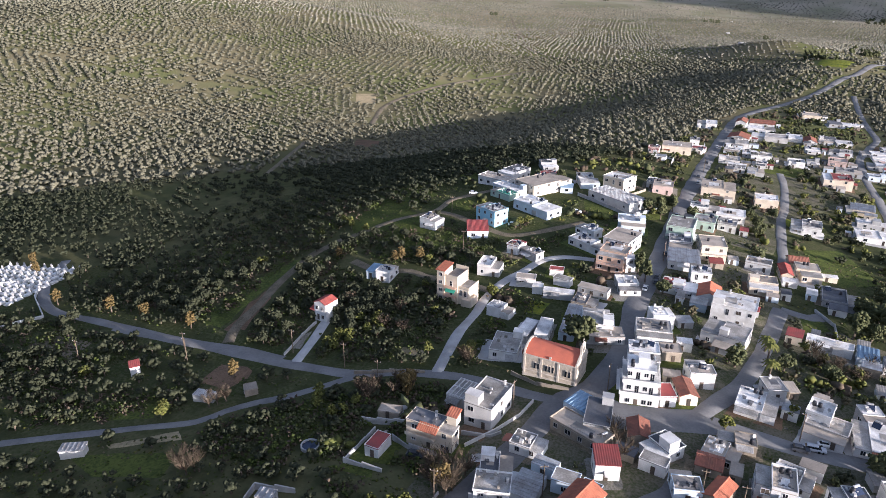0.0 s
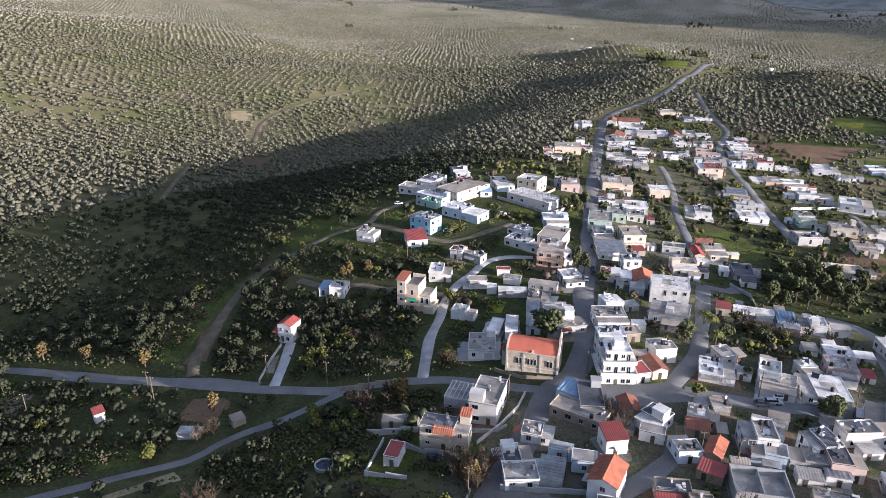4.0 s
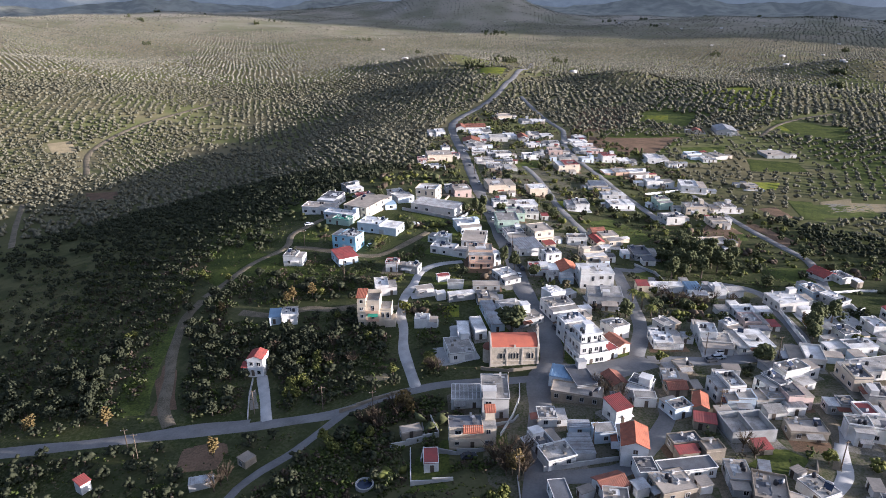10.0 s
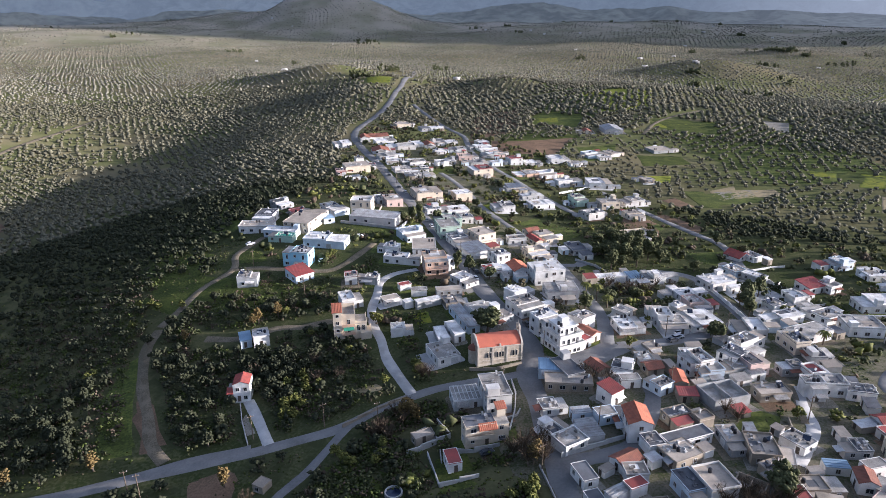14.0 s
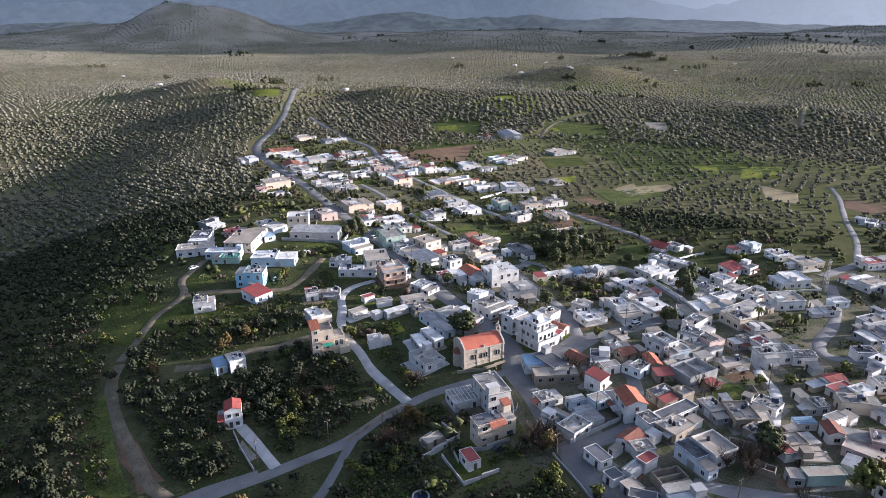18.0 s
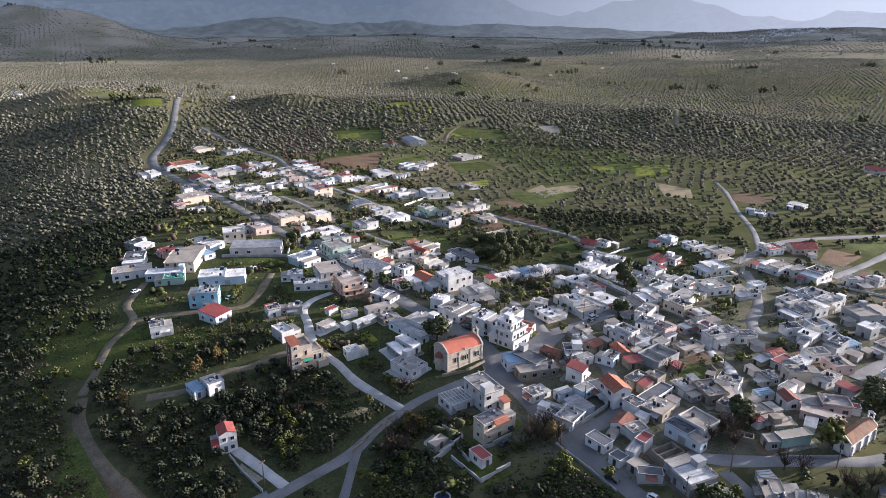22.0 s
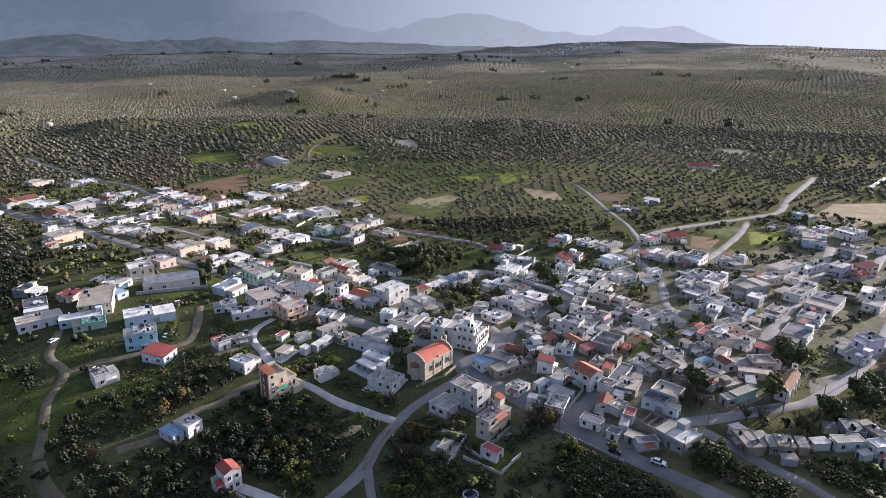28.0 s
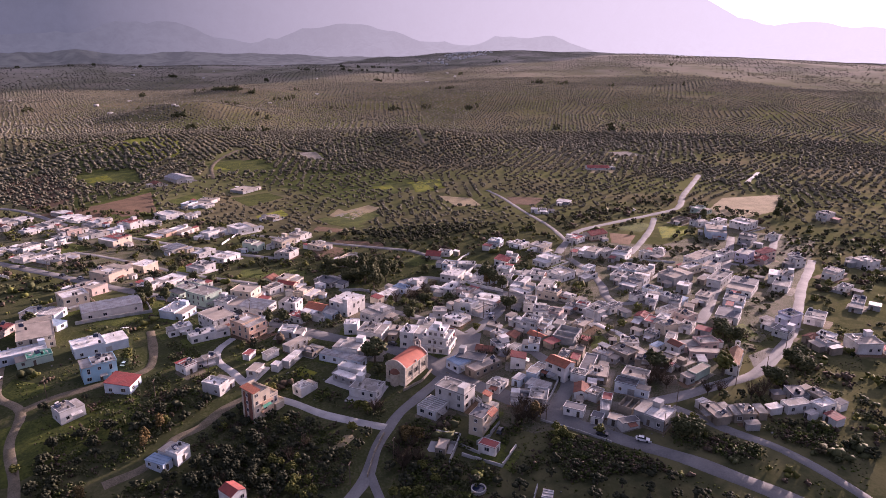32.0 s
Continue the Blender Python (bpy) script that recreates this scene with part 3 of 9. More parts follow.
road("road", 4.2, "asphalt", (108, -88), (129, -88), (158, -87), (198, -86), (248, -82), (303, -77))
road("road", 4, "asphalt", (227, -82), (229, -93), (239, -103), (263, -105), (309, -104), (331, -105))
road("road", 4.2, "asphalt", (189, 8), (218, 13), (254, 17), (290, 7), (343, -14), (379, -26), (433, -20), (498, -16), (571, -11))
road("road", 3.4, "asphalt", (212, -30), (247, -28), (293, -24), (331, -18))
road("road", 2.8, "asphalt", (225, 16), (260, 41), (300, 76), (356, 121), (390, 153))
road("road", 4, "asphalt", (182, -2), (161, -20), (140, -34), (124, -41), (116, -49), (122, -58), (126, -65))
road("road", 3, "concrete", (90, -41), (83, -51), (78, -61), (70, -68), (62, -74))
road("road", 3, "dirt", (-349, 1011), (-403, 1115), (-479, 1313), (-613, 1612))
road("road", 3, "dirt", (304, 431), (339, 471), (374, 496), (429, 522))
road("road", 2.0, "asphalt", (-115, -79), (-103, -71), (-95, -66), (-86, -60), (-73, -52), (-69, -45), (-64, -39), (-58, -34), (-52, -27), (-48, -22), (-42, -15))
road("road", 3, "concrete", (539, -61), (579, -62), (625, -64))
road("road", 4, "dirt", (-681, 1766), (-512, 1379), (-408, 1102), (-309, 979), (-279, 993))
road("road", 4, "dirt", (-1292, 2078), (-1051, 1964), (-850, 1829), (-754, 2015))
road("road", 4, "dirt", (-318, 428), (-350, 514), (-347, 610), (-318, 728), (-292, 832))
road("road", 3, "dirt", (-258, 196), (-287, 254), (-315, 316))
road("road", 4, "dirt", (1411, 1512), (1140, 973), (896, 590), (601, 352))
road("road", 4, "dirt", (162, 684), (235, 677), (358, 716), (498, 746))
field("grass", "green meadow grass", (-115, -11), (-118, 2), (-121, 25), (-115, 47), (-110, 51), (-110, 31), (-109, 14), (-105, -11))
field("soil", "bare brown ploughed soil", (-104, -11), (-105, 1), (-110, 21), (-107, 27), (-102, 14), (-98, -2), (-97, -13))
field("soil", "bare brown ploughed soil", (-91, -24), (-76, -23), (-74, -33), (-75, -38), (-90, -38))
field("stubble", "pale dry field", (-43, 2), (-31, 3), (-29, -1), (-30, -4), (-41, -3))
field("grass", "green meadow grass", (-46, 9), (-33, 9), (-28, 6), (-30, 4), (-43, 4))
field("yellowgrass", "meadow with yellow flowers", (-15, 45), (-4, 46), (-5, 31), (-14, 31))
field("grass", "green meadow grass", (-122, 88), (-109, 114), (-82, 98), (-49, 79), (-59, 62), (-87, 66), (-105, 71))
field("grass", "green meadow grass", (-84, 122), (-69, 131), (-63, 106), (-79, 107))
field("grass", "green meadow grass", (-27, 149), (2, 158), (19, 150), (3, 130), (-22, 133))
field("grass", "green meadow grass", (69, 159), (87, 173), (94, 153), (101, 130), (85, 115), (75, 125))
field("soil", "bare brown ploughed soil", (152, 136), (163, 142), (171, 119), (159, 112))
field("soil", "bare brown ploughed soil", (155, 163), (167, 163), (171, 123), (164, 120))
field("grass", "green meadow grass", (142, 140), (152, 143), (147, 126), (138, 124))
field("stubble", "pale dry field", (245, 232), (279, 247), (249, 199), (222, 186))
field("soil", "bare brown ploughed soil", (187, 203), (205, 211), (200, 177), (187, 171))
field("grass", "green meadow grass", (224, 235), (241, 231), (213, 167), (200, 171))
field("yellowgrass", "meadow with yellow flowers", (215, 288), (252, 288), (234, 261), (203, 261))
field("grass", "green meadow grass", (345, 496), (384, 484), (401, 449), (370, 403), (343, 437))
field("soil", "bare brown ploughed soil", (118, 439), (187, 425), (175, 386), (114, 370))
field("grass", "green meadow grass", (213, 395), (260, 402), (231, 345), (197, 338))
field("grass", "green meadow grass", (24, 296), (77, 320), (76, 290), (51, 285))
field("grass", "green meadow grass", (-78, -3), (-71, -1), (-70, -7), (-74, -12))
field("grass", "green meadow grass", (-45, -27), (-38, -24), (-35, -39), (-44, -39), lift=0.05, block=False)
field("grass", "green meadow grass", (-88, 82), (-59, 79), (-57, 64), (-74, 61))
field("grass", "green meadow grass", (133, 90), (156, 87), (166, 71), (145, 58), (130, 73))
field("grass", "green meadow grass", (68, 82), (76, 84), (82, 72), (70, 63))
field("yellowgrass", "meadow with yellow flowers", (57, 198), (80, 214), (84, 202), (64, 186))
field("grass", "green meadow grass", (280, 1), (314, -12), (312, -22), (276, -23), (273, -7))
field("soil", "bare brown ploughed soil", (266, 0), (270, -21), (234, -25), (231, -12))
field("yellowgrass", "meadow with yellow flowers", (304, -25), (323, -46), (288, -51), (265, -37))
field("stubble", "pale dry field", (382, -48), (442, -51), (493, -96), (406, -97), (370, -79), (365, -59))
field("soil", "bare brown ploughed soil", (149, 178), (151, 139), (135, 112), (125, 140))
field("grass", "green meadow grass", (227, 222), (274, 224), (264, 186), (201, 176))
field("stubble", "pale dry field", (262, 233), (302, 230), (293, 208), (241, 197))
field("soil", "bare brown ploughed soil", (364, 123), (370, 86), (330, 78), (329, 102))
field("stubble", "pale dry field", (358, 192), (352, 150), (318, 122), (308, 143))
field("grass", "green meadow grass", (384, 265), (415, 223), (387, 205), (363, 241))
field("grass", "green meadow grass", (357, 479), (393, 459), (373, 419), (335, 443))
field("grass", "green meadow grass", (240, 565), (285, 533), (253, 475), (216, 514))
field("stubble", "pale dry field", (552, 112), (574, 77), (537, 71), (524, 95))
field("gravel", "pale trodden yard", (80, -109), (96, -117), (97, -123), (77, -120), (65, -114))
field("grass", "green meadow grass", (103, -91), (122, -105), (108, -115), (88, -107), (91, -98))
field("grass", "green meadow grass", (69, -45), (76, -54), (66, -64), (52, -57))
field("concrete", "concrete paved yard", (118, 38), (143, 39), (142, 20), (119, 15), (114, 18), lift=0.12)
field("gravel", "pale trodden yard", (-77, -1), (-74, 5), (-69, -13), (-73, -14))
field("soil", "bare brown ploughed soil", (-90, -34), (-89, -23), (-79, -21), (-73, -24), (-72, -30), (-81, -38))
field("soil", "bare brown ploughed soil", (-102, -10), (-110, 11), (-107, 21), (-103, 18), (-99, 1), (-95, -9))
field("grass", "green meadow grass", (-111, -10), (-120, 10), (-115, 19), (-109, 10), (-103, -8))
field("grass", "green meadow grass", (-109, -56), (-100, -49), (-87, -48), (-82, -55), (-98, -63))
field("stubble", "pale dry field", (-90, -70), (-72, -54), (-67, -58), (-78, -65), (-87, -71))
field("grass", "green meadow grass", (-96, -76), (-66, -62), (-60, -73), (-80, -80))
field("dirt", "bare earth", (-167, -40), (-165, -27), (-139, -30), (-134, -43))
field("grass", "green meadow grass", (-28, -40), (-19, -48), (-13, -58), (-26, -58))
field("grass", "green meadow grass", (-55, -30), (-44, -27), (-35, -52), (-46, -54))
field("yellowgrass", "meadow with yellow flowers", (391, 688), (419, 674), (391, 642), (373, 656))
field("yellowgrass", "meadow with yellow flowers", (228, 546), (259, 539), (248, 511), (221, 518))
field("grass", "green meadow grass", (284, 679), (361, 644), (274, 475), (207, 500), lift=0.05, block=False)
field("yellowgrass", "meadow with yellow flowers", (359, 492), (393, 459), (364, 424), (329, 461))
field("soil", "bare brown ploughed soil", (164, 428), (232, 436), (180, 362), (148, 366))
field("grass", "green meadow grass", (256, 361), (297, 348), (292, 319), (240, 318))
field("gravel", "pale trodden yard", (243, 226), (281, 231), (289, 218), (234, 196))
field("yellowgrass", "meadow with yellow flowers", (396, 245), (409, 233), (375, 200), (361, 217))
field("yellowgrass", "meadow with yellow flowers", (369, 278), (387, 260), (372, 245), (356, 261))
field("gravel", "pale trodden yard", (468, 465), (494, 450), (451, 397), (444, 418))
field("gravel", "pale trodden yard", (726, 137), (747, 112), (710, 75), (683, 106))
field("yellowgrass", "meadow with yellow flowers", (304, 681), (468, 701), (382, 548), (260, 536), lift=0.05, block=False)
field("grass", "green meadow grass", (337, 484), (508, 451), (417, 211), (306, 247), lift=0.05, block=False)
field("grass", "green meadow grass", (356, 864), (603, 902), (504, 692), (304, 681), lift=0.05, block=False)
field("yellowgrass", "meadow with yellow flowers", (400, 256), (430, 227), (389, 196), (366, 221), lift=0.05, block=False)
field("yellowgrass", "meadow with yellow flowers", (93, 951), (133, 928), (117, 866), (86, 902))
field("grass", "green meadow grass", (183, 501), (244, 444), (170, 340), (125, 380), lift=0.05, block=False)
field("soil", "bare brown ploughed soil", (176, 605), (236, 609), (192, 475), (125, 447), lift=0.05, block=False)
field("grass", "green meadow grass", (-98, 250), (-69, 209), (-82, 154), (-110, 171), lift=0.05, block=False)
field("grass", "green meadow grass", (-119, 148), (-88, 128), (-99, 81), (-124, 103), lift=0.05, block=False)
field("soil", "bare brown ploughed soil", (-288, 354), (-260, 356), (-243, 318), (-272, 321))
field("stubble", "pale dry field", (-400, 525), (-382, 547), (-357, 504), (-377, 488))
# the trodden ground of the village blocks
field("trodden", "trodden stony ground between the houses", (-8, -58), (-8, -14), (12, -12), (26, 18), (22, 60), (16, 130), (60, 135), (64, 85), (118, 60), (118, 10), (108, 0), (100, -60), (95, -115), (60, -110), (20, -90), lift=0.035, block=False)
field("trodden", "bare trodden earth between the houses", (95, -115), (100, -60), (125, 5), (200, 15), (225, 10), (250, -40), (330, -70), (330, -130), (180, -128), lift=0.035, block=False)
field("trodden", "bare trodden earth between the houses", (16, 130), (60, 135), (66, 200), (110, 280), (110, 420), (30, 420), (22, 250), lift=0.035, block=False)

# ---- house parts, shared between the houses ----
def window_meshes(w, h):
    """One frame with a mullion and a sill lip, and what fills it."""
    fr = Shape()
    xs, zs = (-w / 2 - 0.1, -w / 2, -0.03, 0.03, w / 2, w / 2 + 0.1), (-h / 2 - 0.12, -h / 2, h / 2, h / 2 + 0.09)
    for y in (0, 1):
        for r, z in enumerate(zs):
            fr.v += [(x, 0.05 if y else (-0.15 if r == 0 else -0.07), z) for x in xs]
    solid = {(c, r) for c in range(5) for r in range(3)} - {(1, 1), (3, 1)}
    for c, r in sorted(solid):
        a = r * 6 + c
        fr.f.append((a, a + 1, a + 7, a + 6))
        for (dc, dr), (u, q) in (((-1, 0), (a + 6, a)), ((1, 0), (a + 1, a + 7)), ((0, -1), (a, a + 1)), ((0, 1), (a + 7, a + 6))):
            if (c + dc, r + dr) not in solid:
                fr.f.append((q, u, u + 24, q + 24))
    pane = Shape().box(-w / 2, w / 2, -0.035, 0.05, -h / 2, h / 2)
    return fr.mesh("window", M["frame"]), pane.mesh("pane", M["glass"]), pane.mesh("shutter", M["shutter"])


WINDOWS = [window_meshes(1.0, 1.15), window_meshes(1.5, 1.2), window_meshes(0.9, 2.0)]
door = Shape().box(-0.5, 0.5, -0.06, 0.05, 0, 2.1).box(-0.42, 0.42, -0.08, 0.05, 0.12, 0.95).box(-0.42, 0.42, -0.08, 0.05, 1.08, 1.98)
DOOR = door.mesh("door", M["shutter"])
gate = Shape()
profile = [(-1.2, 0.05), (-1.2, -0.06)] + [q for g in range(7) for q in ((-1.15 + g * 0.33, -0.06), (-1.13 + g * 0.33, -0.1), (-0.94 + g * 0.33, -0.1), (-0.92 + g * 0.33, -0.06))] + [(1.2, -0.06), (1.2, 0.05)]
gate.loft([[(x, y, z) for x, y in profile] for z in (0.0, 2.3)])
GARAGE = gate.mesh("garage_door", M["frame"])
TANK = Shape().tube([(0, 0, 0), (0, 0, 0.9), (0, 0, 1.08), (0, 0, 1.15)], [0.5, 0.5, 0.42, 0.2], 12).mesh("water_tank", M["tank"], True)
boil = Shape().tube([(-0.75, 0, 1.15), (-0.65, 0, 1.15), (0.65, 0, 1.15), (0.75, 0, 1.15)], [0.15, 0.27, 0.27, 0.15], 10)
boil.box(-0.7, -0.64, -0.05, 0.05, 0, 1.0).box(0.64, 0.7, -0.05, 0.05, 0, 1.0)
BOILER = boil.mesh("boiler", M["frame"])
pan = Shape()
pan.v = [(-0.95, -1.5, 0.12), (0.95, -1.5, 0.12), (0.95, -0.1, 1.02), (-0.95, -0.1, 1.02), (-0.95, -1.46, 0.06), (0.95, -1.46, 0.06), (0.95, -0.06, 0.96), (-0.95, -0.06, 0.96)]
pan.f = [(0, 1, 2, 3), (7, 6, 5, 4), (0, 4, 5, 1), (1, 5, 6, 2), (2, 6, 7, 3), (3, 7, 4, 0)]
PANEL = pan.mesh("collector", M["panel"])
dish = Shape()
dish.loft([[(r * math.cos(k * math.pi / 5), -0.25 - 0.5 * r * r + 0.35 * r * math.sin(k * math.pi / 5) , 0.85 + r * math.sin(k * math.pi / 5)) for k in range(10)] for r in (0.04, 0.25, 0.45)])
dish.box(-0.04, 0.04, -0.27, -0.19, 0, 0.86)
DISH = dish.mesh("satellite_dish", M["frame"])
CHIMNEY = Shape().box(-0.25, 0.25, -0.25, 0.25, 0, 1.0).box(-0.32, 0.32, -0.32, 0.32, 1.0, 1.1).box(-0.15, 0.15, -0.15, 0.15, 1.1, 1.25).mesh("chimney", M["offwhite"])

WORDS = {"white": "whitewashed", "offwhite": "pale grey rendered", "grey": "bare grey rendered", "cream": "cream rendered", "bluewhite": "bluish white rendered",
         "paleblue": "sky-blue painted", "pink": "dull pink rendered", "peach": "peach rendered", "stone": "old rubble stone", "green": "pale green rendered", "lavender": "lavender white rendered"}
TOPS = {"flat": "flat concrete roof", "tan": "flat earth-brown roof", "dark": "flat dark felt roof", "redflat": "flat red-painted roof", "redmono": "sloping red sheet roof",
        "gable": "orange clay tile roof", "redgable": "dark red tile roof", "darkgable": "dark grey pitched roof", "brown": "weathered brown tile roof", "slat": "ribbed grey roof",
        "pergola": "open pergola of white beams", "concrete": "unfinished open concrete top", "blue": "blue panelled roof", "green": "green sheet roof", "metalgable": "rusty corrugated roof"}
TOPMAT = {"tan": "roof_tan", "dark": "roof_dark", "redflat": "paint_red", "redmono": "paint_red", "gable": "tile_orange", "redgable": "tile_red", "darkgable": "roof_dark",
          "brown": "tile_brown", "slat": "metal", "blue": "blue", "green": "greenpaint", "metalgable": "metal", "concrete": "concrete", "pergola": "roof_grey"}
HOUSES = []


def ribbed_slope(sh, x0, x1, za, zb, ya, yb, thick=0.16, rib=0.5, lap=0.07):
    """A sloping cover with raised ribs, from (ya, za) up to (yb, zb)."""
    n = max(3, int((x1 - x0) / rib))
    k = len(sh.v)
    for s in range(2):
        y, z = (ya, za) if s == 0 else (yb, zb)
        for i in range(2 * n + 1):
            sh.v.append((x0 + (x1 - x0) * i / (2 * n), y, z + thick + (lap if i % 2 else 0)))
    m = 2 * n + 1
    for i in range(m - 1):
        sh.f.append((k + i, k + i + 1, k + m + i + 1, k + m + i) if yb > ya else (k + m + i, k + m + i + 1, k + i + 1, k + i))
    b = len(sh.v)
    sh.v += [(x0, ya, za), (x1, ya, za), (x1, yb, zb), (x0, yb, zb)]
    sh.f += [(b + 3, b + 2, b + 1, b), (b, b + 1, k + m - 1, k), (b + 2, b + 3, k + m, k + 2 * m - 1), (b + 3, b, k, k + m), (b + 1, b + 2, k + 2 * m - 1, k + m - 1)]


def house(x, y, top, w, d, rot, h, roof, wall, extra=""):
    """A house of w by d metres whose roof lies at height top; its walls run down into the ground."""
    rng = random.Random(int(x * 31 + y * 17))
    a = radians(rot)
    c, s = math.cos(a), math.sin(a)
    corners = [(x + c * i * w / 2 - s * j * d / 2, y + s * i * w / 2 + c * j * d / 2) for i in (-1, 1) for j in (-1, 1)]
    low = min(float(ground_z(*q)) for q in corners)
    base = top - h
    HOUSES.append((x, y, w, d, a))
    ob = thing("house", pose(x, y, base, 0, 0, rot), f"{WORDS[wall]} village house with {TOPS[roof]}", "house", "village houses")
    wm = M[wall]
    hw, hd = w / 2, d / 2
    pitched = roof in ("gable", "redgable", "darkgable", "brown", "metalgable")
    mono = roof == "redmono"
    eave = h - (0.0 if not pitched else 0.25)
    # the main part of the roof, and the lower part beside it
    m0, m1, n0, n1, low_z = -hw, hw, -hd, hd, h
    low_part = (0, 0, 0, 0)
    stepped = not pitched and not mono and roof not in ("concrete", "pergola", "slat", "blue") and max(w, d) > 6.0 and min(w, d) > 4.2 and rng.random() < 0.72
    if stepped:
        cut, flip, low_z = rng.uniform(0.28, 0.46), rng.random() < 0.5, h - rng.uniform(0.25, 0.65)
        if w >= d:
            m0, m1 = (-hw + cut * w, hw) if flip else (-hw, hw - cut * w)
            low_part = (-hw, m0, -hd + rng.choice((0, 0, 1.2)), hd) if flip else (m1, hw, -hd, hd - rng.choice((0, 0, 1.2)))
        else:
            n0, n1 = (-hd + cut * d, hd) if flip else (-hd, hd - cut * d)
            low_part = (-hw + rng.choice((0, 0, 1.2)), hw, -hd, n0) if flip else (-hw, hw - rng.choice((0, 0, 1.2)), n1, hd)
    # walls
    body = Shape()
    foot = min(low - base, 0) - 0.6
    if pitched:
        rise = min(1.9, (hd if w >= d else hw) * 0.42)
        e = h - rise * 0.55
        if w >= d:
            ring = [[(sx, -hd, foot), (sx, hd, foot), (sx, hd, e), (sx, 0, e + rise - 0.05), (sx, -hd, e)] for sx in (hw, -hw)]
        else:
            ring = [[(hw, sy, foot), (-hw, sy, foot), (-hw, sy, e), (0, sy, e + rise - 0.05), (hw, sy, e)][::-1] for sy in (hd, -hd)]
            ring = [[(q[0], q[1], q[2]) for q in r] for r in ring]
        body.loft(ring[::-1])
    elif roof == "concrete":
        for bx in ((-hw, hw, -hd, -hd + 0.25), (-hw, hw, hd - 0.25, hd), (-hw, -hw + 0.25, -hd + 0.25, hd - 0.25), (hw - 0.25, hw, -hd + 0.25, hd - 0.25)):
            body.box(*bx, foot, h - rng.random() * 0.4)
        part("floor_slab", Shape().box(-hw + 0.25, hw - 0.25, -hd + 0.25, hd - 0.25, foot, h - 2.2).mesh("floor_slab", M["roof_grey"]), ob)
        part("inner_wall", Shape().box(-0.12, 0.12, -hd + 0.25, hd - 0.25, h - 2.2, h - 0.5).mesh("inner_wall", wm), ob)
    else:
        # part of a larger flat roof lies a step lower than the rest
        if stepped:
            body.box(m0, m1, n0, n1, foot, h - 0.22).box(*low_part, foot, low_z - 0.2)
        else:
            body.box(-hw, hw, -hd, hd, foot, h - 0.22)
    part("wall", body.mesh("wall", wm), ob)
    # roof
    if pitched:
        rm = M[TOPMAT[roof]]
        for sgn in (-1, 1):
            sh = Shape()
            if w >= d:
                ribbed_slope(sh, -hw - 0.25, hw + 0.25, e - 0.1, e + rise, sgn * (hd + 0.3), 0.0)
            else:
                ribbed_slope(sh, -hd - 0.25, hd + 0.25, e - 0.1, e + rise, sgn * (hw + 0.3), 0.0)
                sh.v = [(q[1], -q[0], q[2]) for q in sh.v]
            part("roof_slope", sh.mesh("roof_slope", rm), ob)
        rd = Shape()
        ln = (hw if w >= d else hd) + 0.28
        rd.tube([(-ln, 0, e + rise + 0.16), (ln, 0, e + rise + 0.16)], [0.16, 0.16], 6)
        if w < d:
            rd.v = [(q[1], -q[0], q[2]) for q in rd.v]
        part("ridge", rd.mesh("ridge", rm), ob)
    elif mono:
        sh = Shape()
        ribbed_slope(sh, -hw - 0.2, hw + 0.2, h - 0.22, h + min(1.0, d * 0.1), -hd - 0.25, hd + 0.2)
        part("roof", sh.mesh("roof", M[TOPMAT[roof]]), ob)
        wd = Shape()
        wd.v = [(-hw, -hd, h - 0.22), (hw, -hd, h - 0.22), (hw, hd, h - 0.22), (-hw, hd, h - 0.22), (hw, hd, h + min(1.0, d * 0.1) - 0.02), (-hw, hd, h + min(1.0, d * 0.1) - 0.02)]
        wd.f = [(3, 2, 1, 0), (0, 1, 4, 5), (1, 2, 4), (0, 5, 3), (2, 3, 5, 4)]
        part("gable_wall", wd.mesh("gable_wall", wm), ob)
    elif roof == "pergola":
        for k in range(max(4, int(w / 1.1)) + 1):
            px = -hw + w * k / max(4, int(w / 1.1))
            part("beam", Shape().box(px - 0.07, px + 0.07, -hd, hd, h - 0.2, h).mesh("beam", M["white"]), ob)
        for px in (-hd + 0.1, 0.0, hd - 0.1):
            part("cross_beam", Shape().box(-hw, hw, px - 0.07, px + 0.07, h, h + 0.14).mesh("cross_beam", M["white"]), ob)
        body_top = Shape().box(-hw + 0.15, hw - 0.15, -hd + 0.15, hd - 0.15, h - 0.218, h - 0.21)
        part("slab", body_top.mesh("slab", M["roof_grey"]), ob)
    elif roof != "concrete":
        key = TOPMAT.get(roof) or rng.choice(("roof_grey", "roof_grey", "roof_tan", "roof_white", "roof_dark") if y < -8 else {"white": ("roof_white", "roof_white", "roof_white", "roof_white", "roof_grey"), "bluewhite": ("roof_white", "roof_white", "roof_grey"), "lavender": ("roof_white",)}.get(wall, ("roof_grey", "roof_white")))
        ov = rng.choice((0.05, 0.12, 0.2))
        if stepped:
            slab = Shape().box(m0 - ov, m1 + ov, n0 - ov, n1 + ov, h - 0.22, h - 0.04)
            part("roof", slab.mesh("roof", M[key]), ob)
            l0, l1, k0, k1 = low_part
            o = ov * 0.9
            low = Shape().box(l0 - (o if l0 < m0 or w < d else -0.01), l1 + (o if l1 > m1 or w < d else -0.01), k0 - (o if k0 < n0 or w >= d else -0.01), k1 + (o if k1 > n1 or w >= d else -0.01), low_z - 0.2, low_z - 0.04)
            part("lower_roof", low.mesh("lower_roof", M[key if roof in ("redflat", "green") and rng.random() < 0.6 else rng.choice(("roof_white", "roof_grey", "roof_grey", "roof_tan"))]), ob)
        else:
